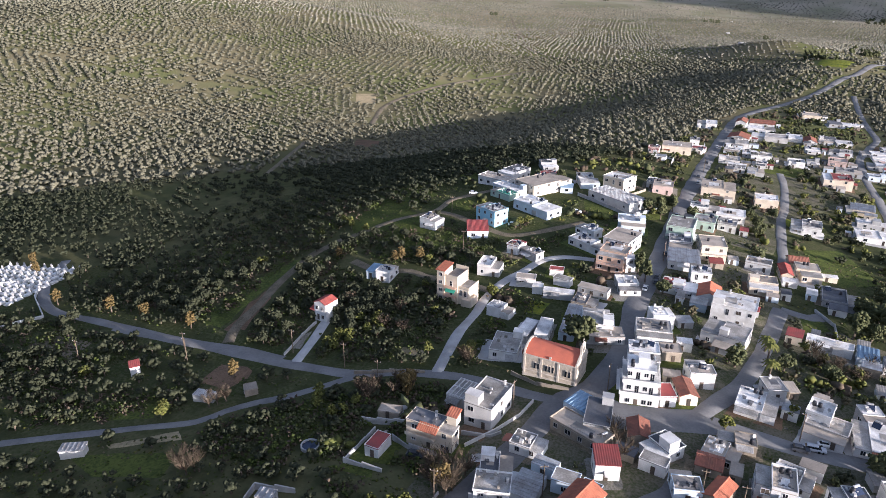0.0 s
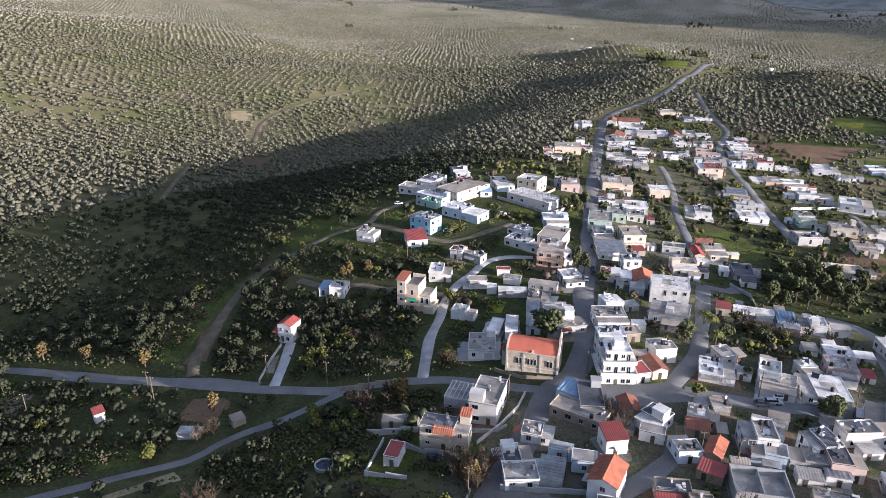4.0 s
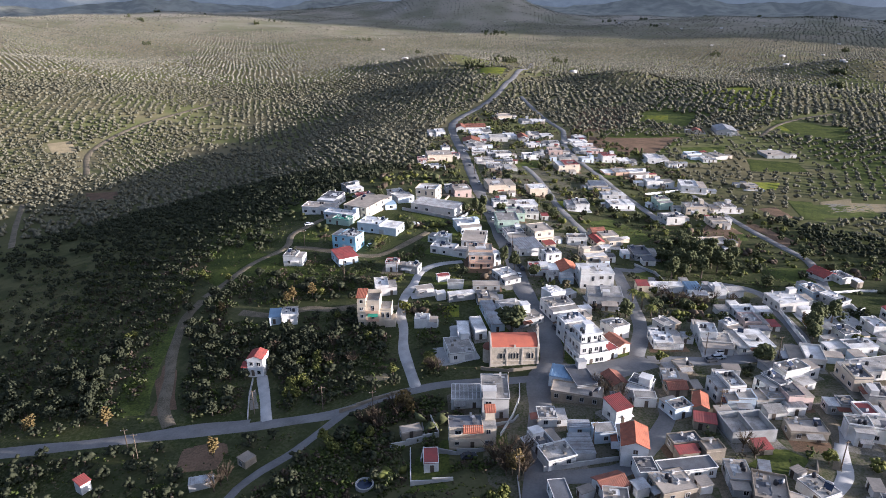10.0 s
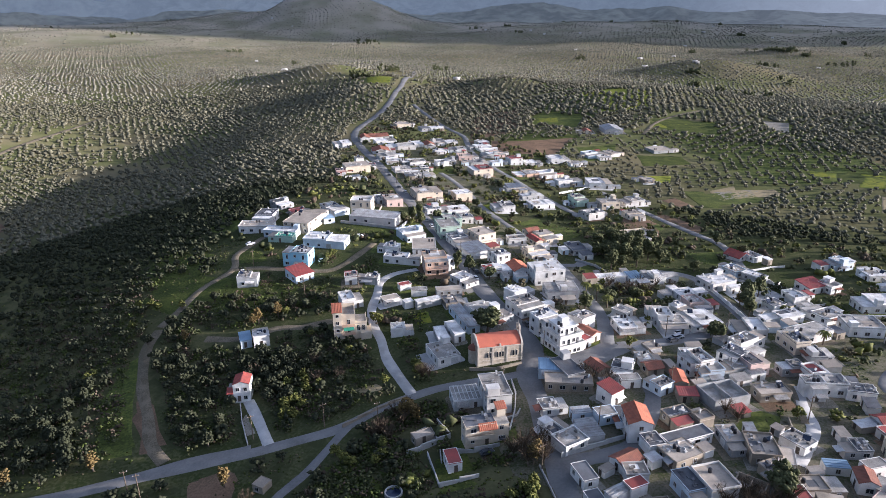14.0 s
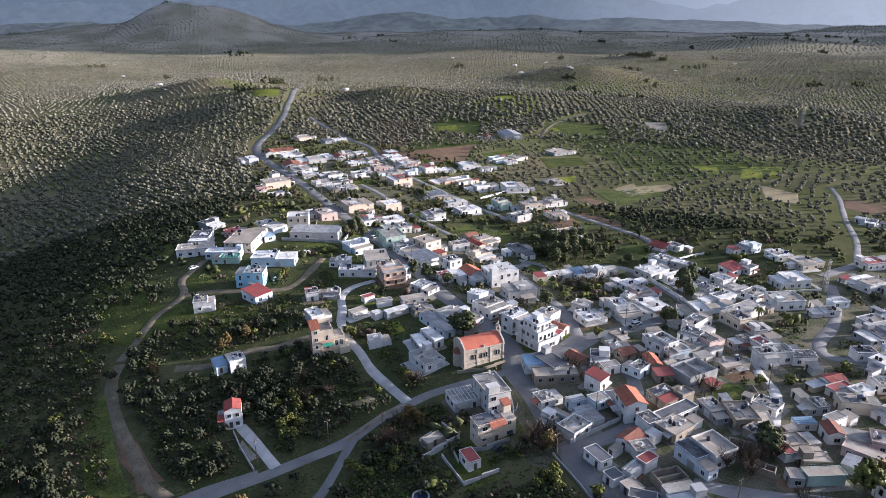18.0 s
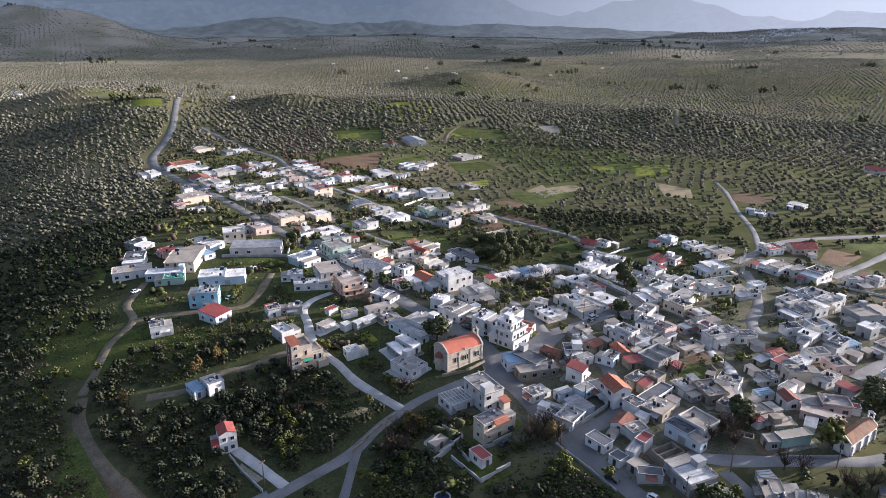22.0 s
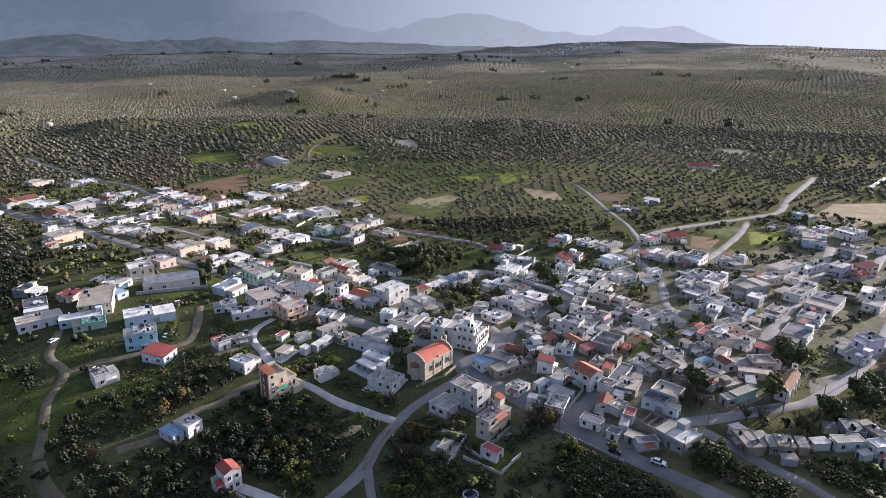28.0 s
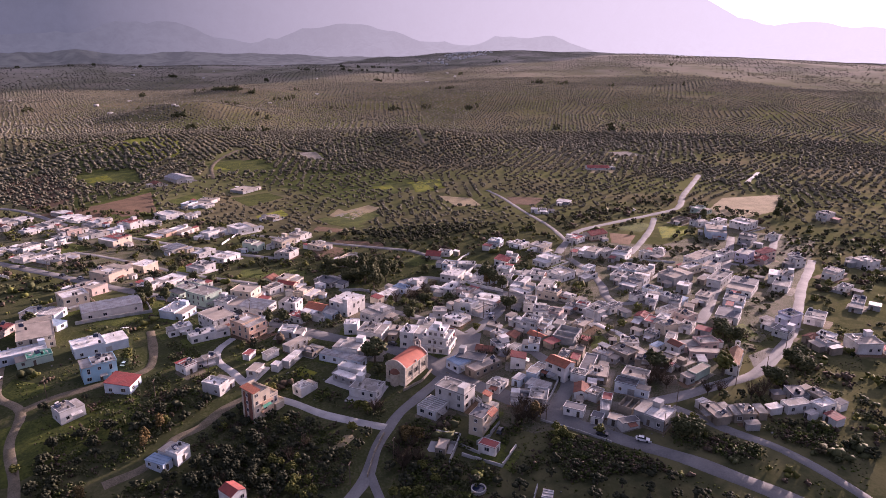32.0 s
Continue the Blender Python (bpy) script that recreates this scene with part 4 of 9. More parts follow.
            slab = Shape().box(-hw - ov, hw + ov, -hd - ov, hd + ov, h - 0.22, h - 0.04)
            part("roof", slab.mesh("roof", M[key]), ob)
        if roof in ("slat", "blue"):
            n = max(3, int(w / 1.0))
            for k in range(n):
                px = -hw + w * (k + 0.5) / n
                part("rib", Shape().box(px - 0.12, px + 0.12, -hd, hd, h - 0.04, h + 0.08).mesh("rib", M[key] if roof == "blue" else M["metal"]), ob)
        else:
            ph = rng.choice((0.05, 0.08, 0.12, 0.2, 0.35, 0.6)) if min(w, d) > 4 else 0.06
            pr = Shape()
            t = 0.15
            cx, cy, pw, pd = (m0 + m1) / 2, (n0 + n1) / 2, (m1 - m0) / 2, (n1 - n0) / 2
            for sx, sy in ((-1, -1), (1, -1), (1, 1), (-1, 1)):
                ox, oy = cx + sx * (pw + ov), cy + sy * (pd + ov)
                pr.v += [(ox, oy, h - 0.04), (ox, oy, h + ph), (ox - sx * t, oy - sy * t, h + ph), (ox - sx * t, oy - sy * t, h - 0.04)]
            for k in range(4):
                g, n = k * 4, (k + 1) % 4 * 4
                pr.f += [(g, n, n + 1, g + 1), (g + 1, n + 1, n + 2, g + 2), (g + 2, n + 2, n + 3, g + 3)]
            part("parapet", pr.mesh("parapet", wm), ob)
            if min(w, d) > 4.5:
                u = rng.random()
                px, py = cx + rng.uniform(-pw + 0.8, pw - 0.8), cy + rng.uniform(-pd + 0.8, pd - 0.8)
                if u < 0.55:
                    part("water_tank", TANK, ob, pose(px, py, h - 0.04), "black plastic water tank")
                if u < 0.2:
                    part("water_tank", TANK, ob, pose(px + (1.3 if px < cx else -1.3), py, h - 0.04), "black plastic water tank")
                if 0.3 < u < 0.6:
                    bo = part("boiler", BOILER, ob, pose(cx + rng.uniform(-pw + 1.1, pw - 1.1), n1 - 1.0, h - 0.04, 0, 0, rng.uniform(-25, 25)), "solar water heater")
                    part("collector", PANEL, bo, None, "dark solar collector")
                if u > 0.72 and min(w, d) > 6:
                    ex, ey = min(pw - 0.2, rng.uniform(1.0, 1.9)), min(pd - 0.2, rng.uniform(1.0, 1.7))
                    qx, qy = cx + rng.choice((-1, 1)) * (pw - ex - 0.1), cy + rng.choice((-1, 1)) * (pd - ey - 0.1)
                    zt = h + rng.uniform(1.5, 2.2)
                    part("stair_box", Shape().box(qx - ex, qx + ex, qy - ey, qy + ey, h - 0.04, zt).box(qx - ex - 0.12, qx + ex + 0.12, qy - ey - 0.12, qy + ey + 0.12, zt, zt + 0.13).mesh("stair_box", wm), ob)
                if u > 0.5:
                    part("chimney", CHIMNEY, ob, pose(cx + (cx - px) * 0.7, n1 - 0.6, h - 0.04))
    # what stands and lies on and against it
    flat = not pitched and not mono and roof not in ("pergola", "concrete", "slat", "blue")
    if flat and min(w, d) > 4 and y < 330:
        if rng.random() < 0.75:
            cl = Shape()
            for k in range(rng.randint(4, 9)):
                qx, qy = rng.uniform(m0 + 0.7, m1 - 0.7), rng.uniform(n0 + 0.7, n1 - 0.7)
                bx, by, bz = rng.uniform(0.15, 0.6), rng.uniform(0.15, 0.5), rng.uniform(0.15, 0.8)
                cl.box(qx - bx, qx + bx, qy - by, qy + by, h - 0.045, h - 0.04 + bz, 0.03)
            for k in range(rng.randint(0, 2)):
                qy = rng.uniform(n0 + 0.6, n1 - 0.6)
                cl.box(m0 + 0.4, m0 + rng.uniform(0.5, 0.9) * (m1 - m0), qy, qy + 0.09, h - 0.045, h + 0.06)
            tagged(part("roof_clutter", cl.mesh("roof_clutter", M[rng.choice(("clutter", "metal", "roof_dark", "offwhite"))]), ob), "blocks, boxes and pipes on the roof", kind="stuff")
        if rng.random() < 0.45:
            pw, pd = (m1 - m0) / 2, (n1 - n0) / 2
            qx, qy = (m0 + m1) / 2 + rng.uniform(-0.4, 0.4) * pw, (n0 + n1) / 2 + rng.uniform(-0.4, 0.4) * pd
            part("roof_patch", Shape().box(qx - pw * 0.45, qx + pw * 0.45, qy - pd * 0.4, qy + pd * 0.4, h - 0.05, h - 0.015).mesh("roof_patch", M[rng.choice(("roof_grey", "roof_tan", "roof_dark", "roof_white"))]), ob)
        if rng.random() < 0.25:
            qx, qy = rng.uniform(m0 + 0.8, m1 - 0.8), rng.uniform(n0 + 0.8, n1 - 0.8)
            part("satellite_dish", DISH, ob, pose(qx, qy, h - 0.04, 0, 0, rng.uniform(-40, 40)))
    if h > 2.6 and w > 5 and y < 300 and rng.random() < 0.4 and roof != "concrete" and extra != "balcony":
        q0, wd = rng.uniform(-hw, 0), rng.uniform(2.5, min(5.5, w * 0.6))
        sh = Shape()
        ribbed_slope(sh, q0, min(q0 + wd, hw), 2.25, 2.6, -hd - rng.uniform(1.3, 2.4), -hd, 0.06, 0.4, 0.04)
        part("canopy", sh.mesh("canopy", M[rng.choice(("metal", "metal", "tile_brown", "roof_white", "roof_grey"))]), ob)
    # openings
    if min(w, d) > 3.2 and roof != "concrete":
        storeys = max(1, round((h - 0.4) / 3.2))
        sh_ = h / storeys if not pitched else (h - 0.6) / storeys
        for side, span, off in ((0, w, hd), (90 if rot < -45 else -90, d, hw), (-90 if rot < -45 else 90, d, hw))[:1 if y > 230 else 2 if x > 50 else 3]:
            n = max(1, min(4, int(span / 3.3)))
            if y > 190:
                n = min(n, 2)
            for st in range(storeys):
                for k in range(n):
                    if rng.random() < 0.16:
                        continue
                    u = (k + 0.5) / n * span - span / 2 + rng.uniform(-0.3, 0.3)
                    put = pose(0, 0, 0, 0, 0, side) @ Matrix.Translation((u, -off, 0))
                    if st == 0 and side == 0 and k == n // 2:
                        wide = wall != "stone" and rng.random() < 0.2 and span > 6
                        part("garage_door" if wide else "door", GARAGE if wide else DOOR, ob, put @ Matrix.Translation((0, 0, 0.08)))
                        continue
                    kind = rng.choice((0, 0, 1)) if st == 0 else rng.choice((0, 1, 2))
                    fm, pm, cm = WINDOWS[kind]
                    zz = st * sh_ + (1.65 if kind < 2 else 1.25)
                    if zz + 0.8 > h - 0.25 and kind < 2:
                        zz = h - 1.25
                    wo = part("window", fm, ob, put @ Matrix.Translation((0, 0, zz)))
                    part("shutter" if rng.random() < 0.3 else "pane", cm if rng.random() < 0.3 else pm, wo)
    if extra == "balcony" and h > 6:
        for st in range(1, round(h / 3.2)):
            z = st * 3.2
            bal = part("balcony", Shape().box(-hw + 0.3, hw - 0.3, -hd - 1.3, -hd, z - 0.18, z).mesh("balcony", wm), ob)
            rail = Shape()
            rail.box(-hw + 0.3, hw - 0.3, -hd - 1.3, -hd - 1.24, z + 0.85, z + 0.93)
            for k in range(int(w / 0.6)):
                rail.box(-hw + 0.32 + k * 0.6, -hw + 0.37 + k * 0.6, -hd - 1.29, -hd - 1.25, z, z + 0.85)
            part("railing", rail.mesh("railing", M["frame"]), bal)
    if extra == "awning":
        sh = Shape()
        ribbed_slope(sh, -2.6, 2.6, h - 1.0, h + 0.1, -hd - 1.5, -hd + 0.4)
        part("awning", sh.mesh("awning", M["tile_orange"]), ob, None, "orange tiled porch roof")
        part("porch", Shape().box(-hw + 0.4, 1.9, -hd - 1.5, -hd, h - 3.5, h - 3.3).box(-hw + 0.4, 1.9, -hd - 1.5, -hd - 1.4, h - 3.3, h - 2.5).mesh("porch", wm), ob)
        part("stair_tower", Shape().box(hw - 2.6, hw - 0.2, hd - 2.4, hd, h, h + 2.4).mesh("stair_tower", wm), ob)
        sh = Shape()
        ribbed_slope(sh, hw - 2.9, hw + 0.1, h + 2.4, h + 3.1, hd - 2.7, hd + 0.2)
        part("tower_roof", sh.mesh("tower_roof", M["tile_orange"]), ob)
    return ob



# ---- church, chapel and the two tall houses ----
def arch_ring(w, h, y, n=8):
    """Outline of a round-headed opening, from the sill's left end round the head."""
    pts = [(-w / 2, y, 0), (w / 2, y, 0)]
    for k in range(n + 1):
        a = math.pi * k / n
        pts.append((w / 2 * math.cos(a), y, h - w / 2 + w / 2 * math.sin(a)))
    return pts


def arched_window(parent, at, w, h):
    fr = part("window", Shape().loft([arch_ring(w + 0.3, h + 0.25, 0.05), arch_ring(w + 0.3, h + 0.25, -0.14)]).mesh("window", M["trimstone"]), parent, at)
    part("pane", Shape().loft([arch_ring(w, h, 0.05), arch_ring(w, h, -0.18)]).mesh("pane", M["glass"]), fr)


def church(x, y, z, rot, L, W, eave):
    ob = thing("church", pose(x, y, z, 0, 0, rot), "stone village church with a rounded orange-red roof", "church")
    hl, hw = L / 2, W / 2
    rise = 2.1
    prof = [(-hw, eave)] + [(-hw + W * k / 10, eave + rise * math.sin(math.pi * k / 10) ** 0.8) for k in range(1, 10)] + [(hw, eave)]
    part("nave_wall", Shape().box(-hl, hl, -hw, hw, -2.5, eave).mesh("nave_wall", M["ash"]), ob)
    part("plinth", Shape().box(-hl - 0.15, hl + 0.15, -hw - 0.15, hw + 0.15, -2.6, 0.5, 0.05).mesh("plinth", M["trimstone"]), ob)
    roof = Shape()
    roof.loft([[(sx, py * 1.03, pz + 0.12) for py, pz in prof] + [(sx, py * 1.0, pz - 0.12) for py, pz in reversed(prof)] for sx in (-hl + 0.45, hl - 0.45)])
    part("roof", roof.mesh("roof", M["church_red"], False), ob)
    core = Shape().loft([[(sx, py * 0.98, pz - 0.1) for py, pz in prof] for sx in (-hl + 0.4, hl - 0.4)])
    part("vault", core.mesh("vault", M["ash"]), ob)
    for sx in (-hl, hl - 0.5):
        g = [(-hw - 0.1, eave - 0.4)] + [(py * 1.03, pz + 0.55) for py, pz in prof] + [(hw + 0.1, eave - 0.4)]
        part("gable", Shape().loft([[(sx, py, pz) for py, pz in g], [(sx + 0.5, py, pz) for py, pz in g]]).mesh("gable", M["trimstone"]), ob)
    part("cornice", Shape().box(-hl - 0.1, hl + 0.1, -hw - 0.25, -hw, eave - 0.35, eave + 0.02).mesh("cornice", M["trimstone"]), ob)
    part("cornice", Shape().box(-hl - 0.1, hl + 0.1, hw, hw + 0.25, eave - 0.35, eave + 0.02).mesh("cornice", M["trimstone"]), ob)
    for k in (0, 2, 4, 6):
        px = -hl + 0.35 + (L - 0.7) * k / 6
        part("pilaster", Shape().box(px - 0.28, px + 0.28, -hw - 0.16, -hw, -2.4, eave - 0.35).mesh("pilaster", M["trimstone"]), ob)
    for k in (0, 3, 6):
        px = -hl + 0.35 + (L - 0.7) * k / 6
        part("merlon", Shape().box(px - 0.3, px + 0.3, -hw - 0.25, -hw + 0.3, eave, eave + 0.75, 0.08).mesh("merlon", M["trimstone"]), ob)
    part("string_course", Shape().box(-hl, hl, -hw - 0.12, -hw, 1.5, 1.75).mesh("string_course", M["trimstone"]), ob)
    for px, ww in ((-hl * 0.55, 0.7), (-hl * 0.55 + 1.0, 0.7), (-0.95, 0.62), (0.0, 0.62), (0.95, 0.62), (hl * 0.6, 0.7), (hl * 0.6 + 1.0, 0.7)):
        arched_window(ob, pose(px, -hw, 2.6), ww * 0.8, 1.8)
    arched_window(ob, pose(-hl, hw * 0.55, 2.4, 0, 0, -90), 0.6, 2.0)
    apse = Shape()
    apse.loft([[(-hl - 1.9 * math.sin(a), 1.9 * math.cos(a), zz) for a in [math.pi * k / 8 for k in range(9)]] for zz in (-2.5, 4.2)])
    part("apse", apse.mesh("apse", M["ash"]), ob)
    dome = Shape()
    dome.loft([[(-hl - (2.05 * math.cos(q)) * math.sin(a), 2.05 * math.cos(q) * math.cos(a), 4.2 + 1.5 * math.sin(q)) for a in [math.pi * k / 8 for k in range(9)]] for q in (0, 0.3, 0.6, 0.9, 1.2, 1.5)])
    part("apse_roof", dome.mesh("apse_roof", M["tile_brown"]), ob)
    tower = Shape()
    for sy in (-1.5, 0.9):
        tower.box(hl - 0.55, hl + 0.05, sy, sy + 0.6, eave + 1.2, eave + 4.3)
    tower.box(hl - 0.55, hl + 0.05, -1.5, 1.5, eave + 4.3, eave + 4.8).box(hl - 0.5, hl, -0.9, 0.9, eave + 4.8, eave + 5.4, 0.15)
    bell = part("bell_gable", tower.mesh("bell_gable", M["trimstone"]), ob)
    part("bell", Shape().tube([(hl - 0.25, 0, eave + 4.2), (hl - 0.25, 0, eave + 3.9), (hl - 0.25, 0, eave + 3.3)], [0.12, 0.28, 0.45], 10).mesh("bell", M["tank"]), bell)
    part("cross", Shape().box(hl - 0.3, hl - 0.2, -0.05, 0.05, eave + 5.4, eave + 6.6).box(hl - 0.3, hl - 0.2, -0.35, 0.35, eave + 6.1, eave + 6.2).mesh("cross", M["trimstone"]), bell)
    return ob


def chapel(x, y, z, rot, L, W, eave):
    ob = thing("chapel", pose(x, y, z, 0, 0, rot), "small white chapel with an ochre tiled roof", "chapel")
    hl, hw, rise = L / 2, W / 2, 1.5
    part("wall", Shape().loft([[(sx, -hw, -2), (sx, hw, -2), (sx, hw, eave), (sx, 0, eave + rise), (sx, -hw, eave)] for sx in (-hl, hl)]).mesh("wall", M["white"]), ob)
    for sg in (-1, 1):
        sh = Shape()
        ribbed_slope(sh, -hl + 0.3, hl - 0.3, eave - 0.05, eave + rise, sg * (hw + 0.25), 0.0)
        part("roof_slope", sh.mesh("roof_slope", M["tile_ochre"]), ob)
    for sx in (-hl, hl - 0.35):
        part("gable_coping", Shape().loft([[(q, -hw - 0.1, eave - 0.2), (q, -hw - 0.1, eave + 0.3), (q, 0, eave + rise + 0.5), (q, hw + 0.1, eave + 0.3), (q, hw + 0.1, eave - 0.2)] for q in (sx, sx + 0.35)]).mesh("gable_coping", M["white"]), ob)
    b = Shape()
    b.box(hl - 0.45, hl, -0.9, -0.55, eave + rise, eave + rise + 1.6).box(hl - 0.45, hl, 0.55, 0.9, eave + rise, eave + rise + 1.6).box(hl - 0.45, hl, -0.95, 0.95, eave + rise + 1.6, eave + rise + 1.95).box(hl - 0.35, hl - 0.1, -0.5, 0.5, eave + rise + 1.95, eave + rise + 2.4, 0.1)
    bg = part("bell_gable", b.mesh("bell_gable", M["white"]), ob)
    part("bell", Shape().tube([(hl - 0.22, 0, eave + rise + 1.5), (hl - 0.22, 0, eave + rise + 0.8)], [0.1, 0.3], 8).mesh("bell", M["tank"]), bg)
    arched_window(ob, pose(-hl, 0, 1.4, 0, 0, -90), 0.8, 1.6)
    for k in range(4):
        part("buttress", Shape().box(-hl + 1 + k * (L - 2) / 3 - 0.25, -hl + 1 + k * (L - 2) / 3 + 0.25, -hw - 0.5, -hw, -1.5, eave - 0.8, 0.06).mesh("buttress", M["white"]), ob)
    return ob


def tower_house(x, y, z, rot):
    """Four-storey peach house: a stair tower, a main block with balconies and a lower wing."""
    ob = thing("tower_house", pose(x, y, z, 0, 0, rot), "tall peach and brown house with green awnings and balconies", "house")
    part("stair_tower", Shape().box(-5.2, -2.2, -3.2, 2.5, -2.5, 11.8).mesh("stair_tower", M["cream"]), ob)
    sh = Shape()
    ribbed_slope(sh, -5.6, -1.9, 11.7, 12.5, -3.6, 2.9)
    part("tower_roof", sh.mesh("tower_roof", M["tile_orange"]), ob)
    part("brown_band", Shape().box(-5.26, -5.2, -2.4, -0.6, -2.4, 11.4).mesh("brown_band", M["tile_brown"]), ob)
    part("brown_band", Shape().box(-5.26, -5.2, 0.4, 1.6, -2.4, 11.4).mesh("brown_band", M["tile_brown"]), ob)
    part("main_wall", Shape().box(-2.2, 2.6, -2.8, 5, -2.5, 9.7).mesh("main_wall", M["cream"]), ob)
    part("roof", Shape().box(-2.1, 2.5, -2.7, 4.9, 9.7, 9.8).mesh("roof", M["roof_grey"]), ob)
    pr = Shape().box(-2.2, 2.6, -2.8, -2.6, 9.7, 10.5).box(-2.2, 2.6, 4.8, 5, 9.7, 11.3).box(2.4, 2.6, -2.6, 4.8, 9.7, 10.5)
    part("parapet", pr.mesh("parapet", M["cream"]), ob)
    part("wing_wall", Shape().box(2.6, 6.6, -2.2, 5, -2.5, 6.2).mesh("wing_wall", M["cream"]), ob)
    part("wing_roof", Shape().box(2.6, 6.7, -2.3, 5.1, 6.2, 6.4).mesh("wing_roof", M["roof_grey"]), ob)
    part("wing_parapet", Shape().box(2.6, 6.7, -2.3, -2.1, 6.4, 7.1).box(6.5, 6.7, -2.1, 5.1, 6.4, 7.1).mesh("wing_parapet", M["cream"]), ob)
    part("porch_wall", Shape().box(4.4, 8.2, -3.4, 2, -2.5, 3.0).box(8.0, 8.2, -3.4, 2, 3.0, 3.8).mesh("porch_wall", M["cream"]), ob)
    for st in (0, 1):
        z0 = 3.1 + 3.2 * st
        bal = part("balcony", Shape().box(-2.2, 2.4, -4.2, -2.8, z0 - 0.2, z0).box(-2.2, 2.4, -4.2, -4.08, z0, z0 + 0.9).mesh("balcony", M["peach"]), ob)
        if st == 0:
            part("awning", Shape().loft([[(sx, -2.8, z0 + 2.6), (sx, -4.2, z0 + 1.7), (sx, -4.2, z0 + 1.6), (sx, -2.8, z0 + 2.5)] for sx in (-1.6, 2.0)]).mesh("awning", M["greenpaint"]), bal, None, "green cloth awning")
        fm, pm, cm = WINDOWS[2]
        wo = part("window", fm, ob, pose(0.2, -2.8, z0 + 1.1))
        part("pane", pm, wo)
    for st in range(4):
        fm, pm, cm = WINDOWS[0]
        wo = part("window", fm, ob, pose(-3.7, -3.2, 1.6 + 2.9 * st))
        part("pane", pm, wo)
        wo = part("window", fm, ob, pose(-5.2, -0.1, 1.6 + 2.9 * st, 0, 0, -90))
        part("pane", pm, wo)
    for px in (3.6, 5.4):
        wo = part("window", WINDOWS[2][0], ob, pose(px, -2.2, 4.6))
        part("pane", WINDOWS[2][1], wo)
    return ob


def cap_house(x, y, z, rot):
    """Narrow two-storey white house with a red tiled cap and a small red porch roof."""
    ob = thing("cap_house", pose(x, y, z, 0, 0, rot), "narrow white two-storey house with a red tile roof", "house")
    part("wall", Shape().box(-2.6, 2.6, -3, 3, -2.5, 6.3).mesh("wall", M["white"]), ob)
    for sg in (-1, 1):
        sh = Shape()
        ribbed_slope(sh, -3.05, 3.05, 6.2, 7.2, sg * 2.65, 0.0)
        sh.v = [(q[1], -q[0], q[2]) for q in sh.v]
        part("roof_slope", sh.mesh("roof_slope", M["tile_red"]), ob)
    part("gable_wall", Shape().loft([[(-2.6, sy, 6.3), (2.6, sy, 6.3), (0, sy, 7.2)] for sy in (-3, 3)]).mesh("gable_wall", M["white"]), ob)
    part("annex_wall", Shape().box(-4.6, -2.6, -2, 2.4, -2.5, 3.4).mesh("annex_wall", M["white"]), ob)
    sh = Shape()
    ribbed_slope(sh, -4.9, -2.6, 2.9, 3.7, -3.2, -0.4)
    part("porch_roof", sh.mesh("porch_roof", M["tile_red"]), ob)
    part("annex_roof", Shape().box(-4.7, -2.6, -0.4, 2.5, 3.4, 3.55).mesh("annex_roof", M["roof_grey"]), ob)
    for px, pz in ((-1.2, 4.5), (1.2, 4.5), (1.1, 1.5)):
        wo = part("window", WINDOWS[0][0], ob, pose(px, -3, pz))
        part("pane", WINDOWS[0][1], wo)
    part("door", DOOR, ob, pose(-0.9, -3, 0.1))
    return ob


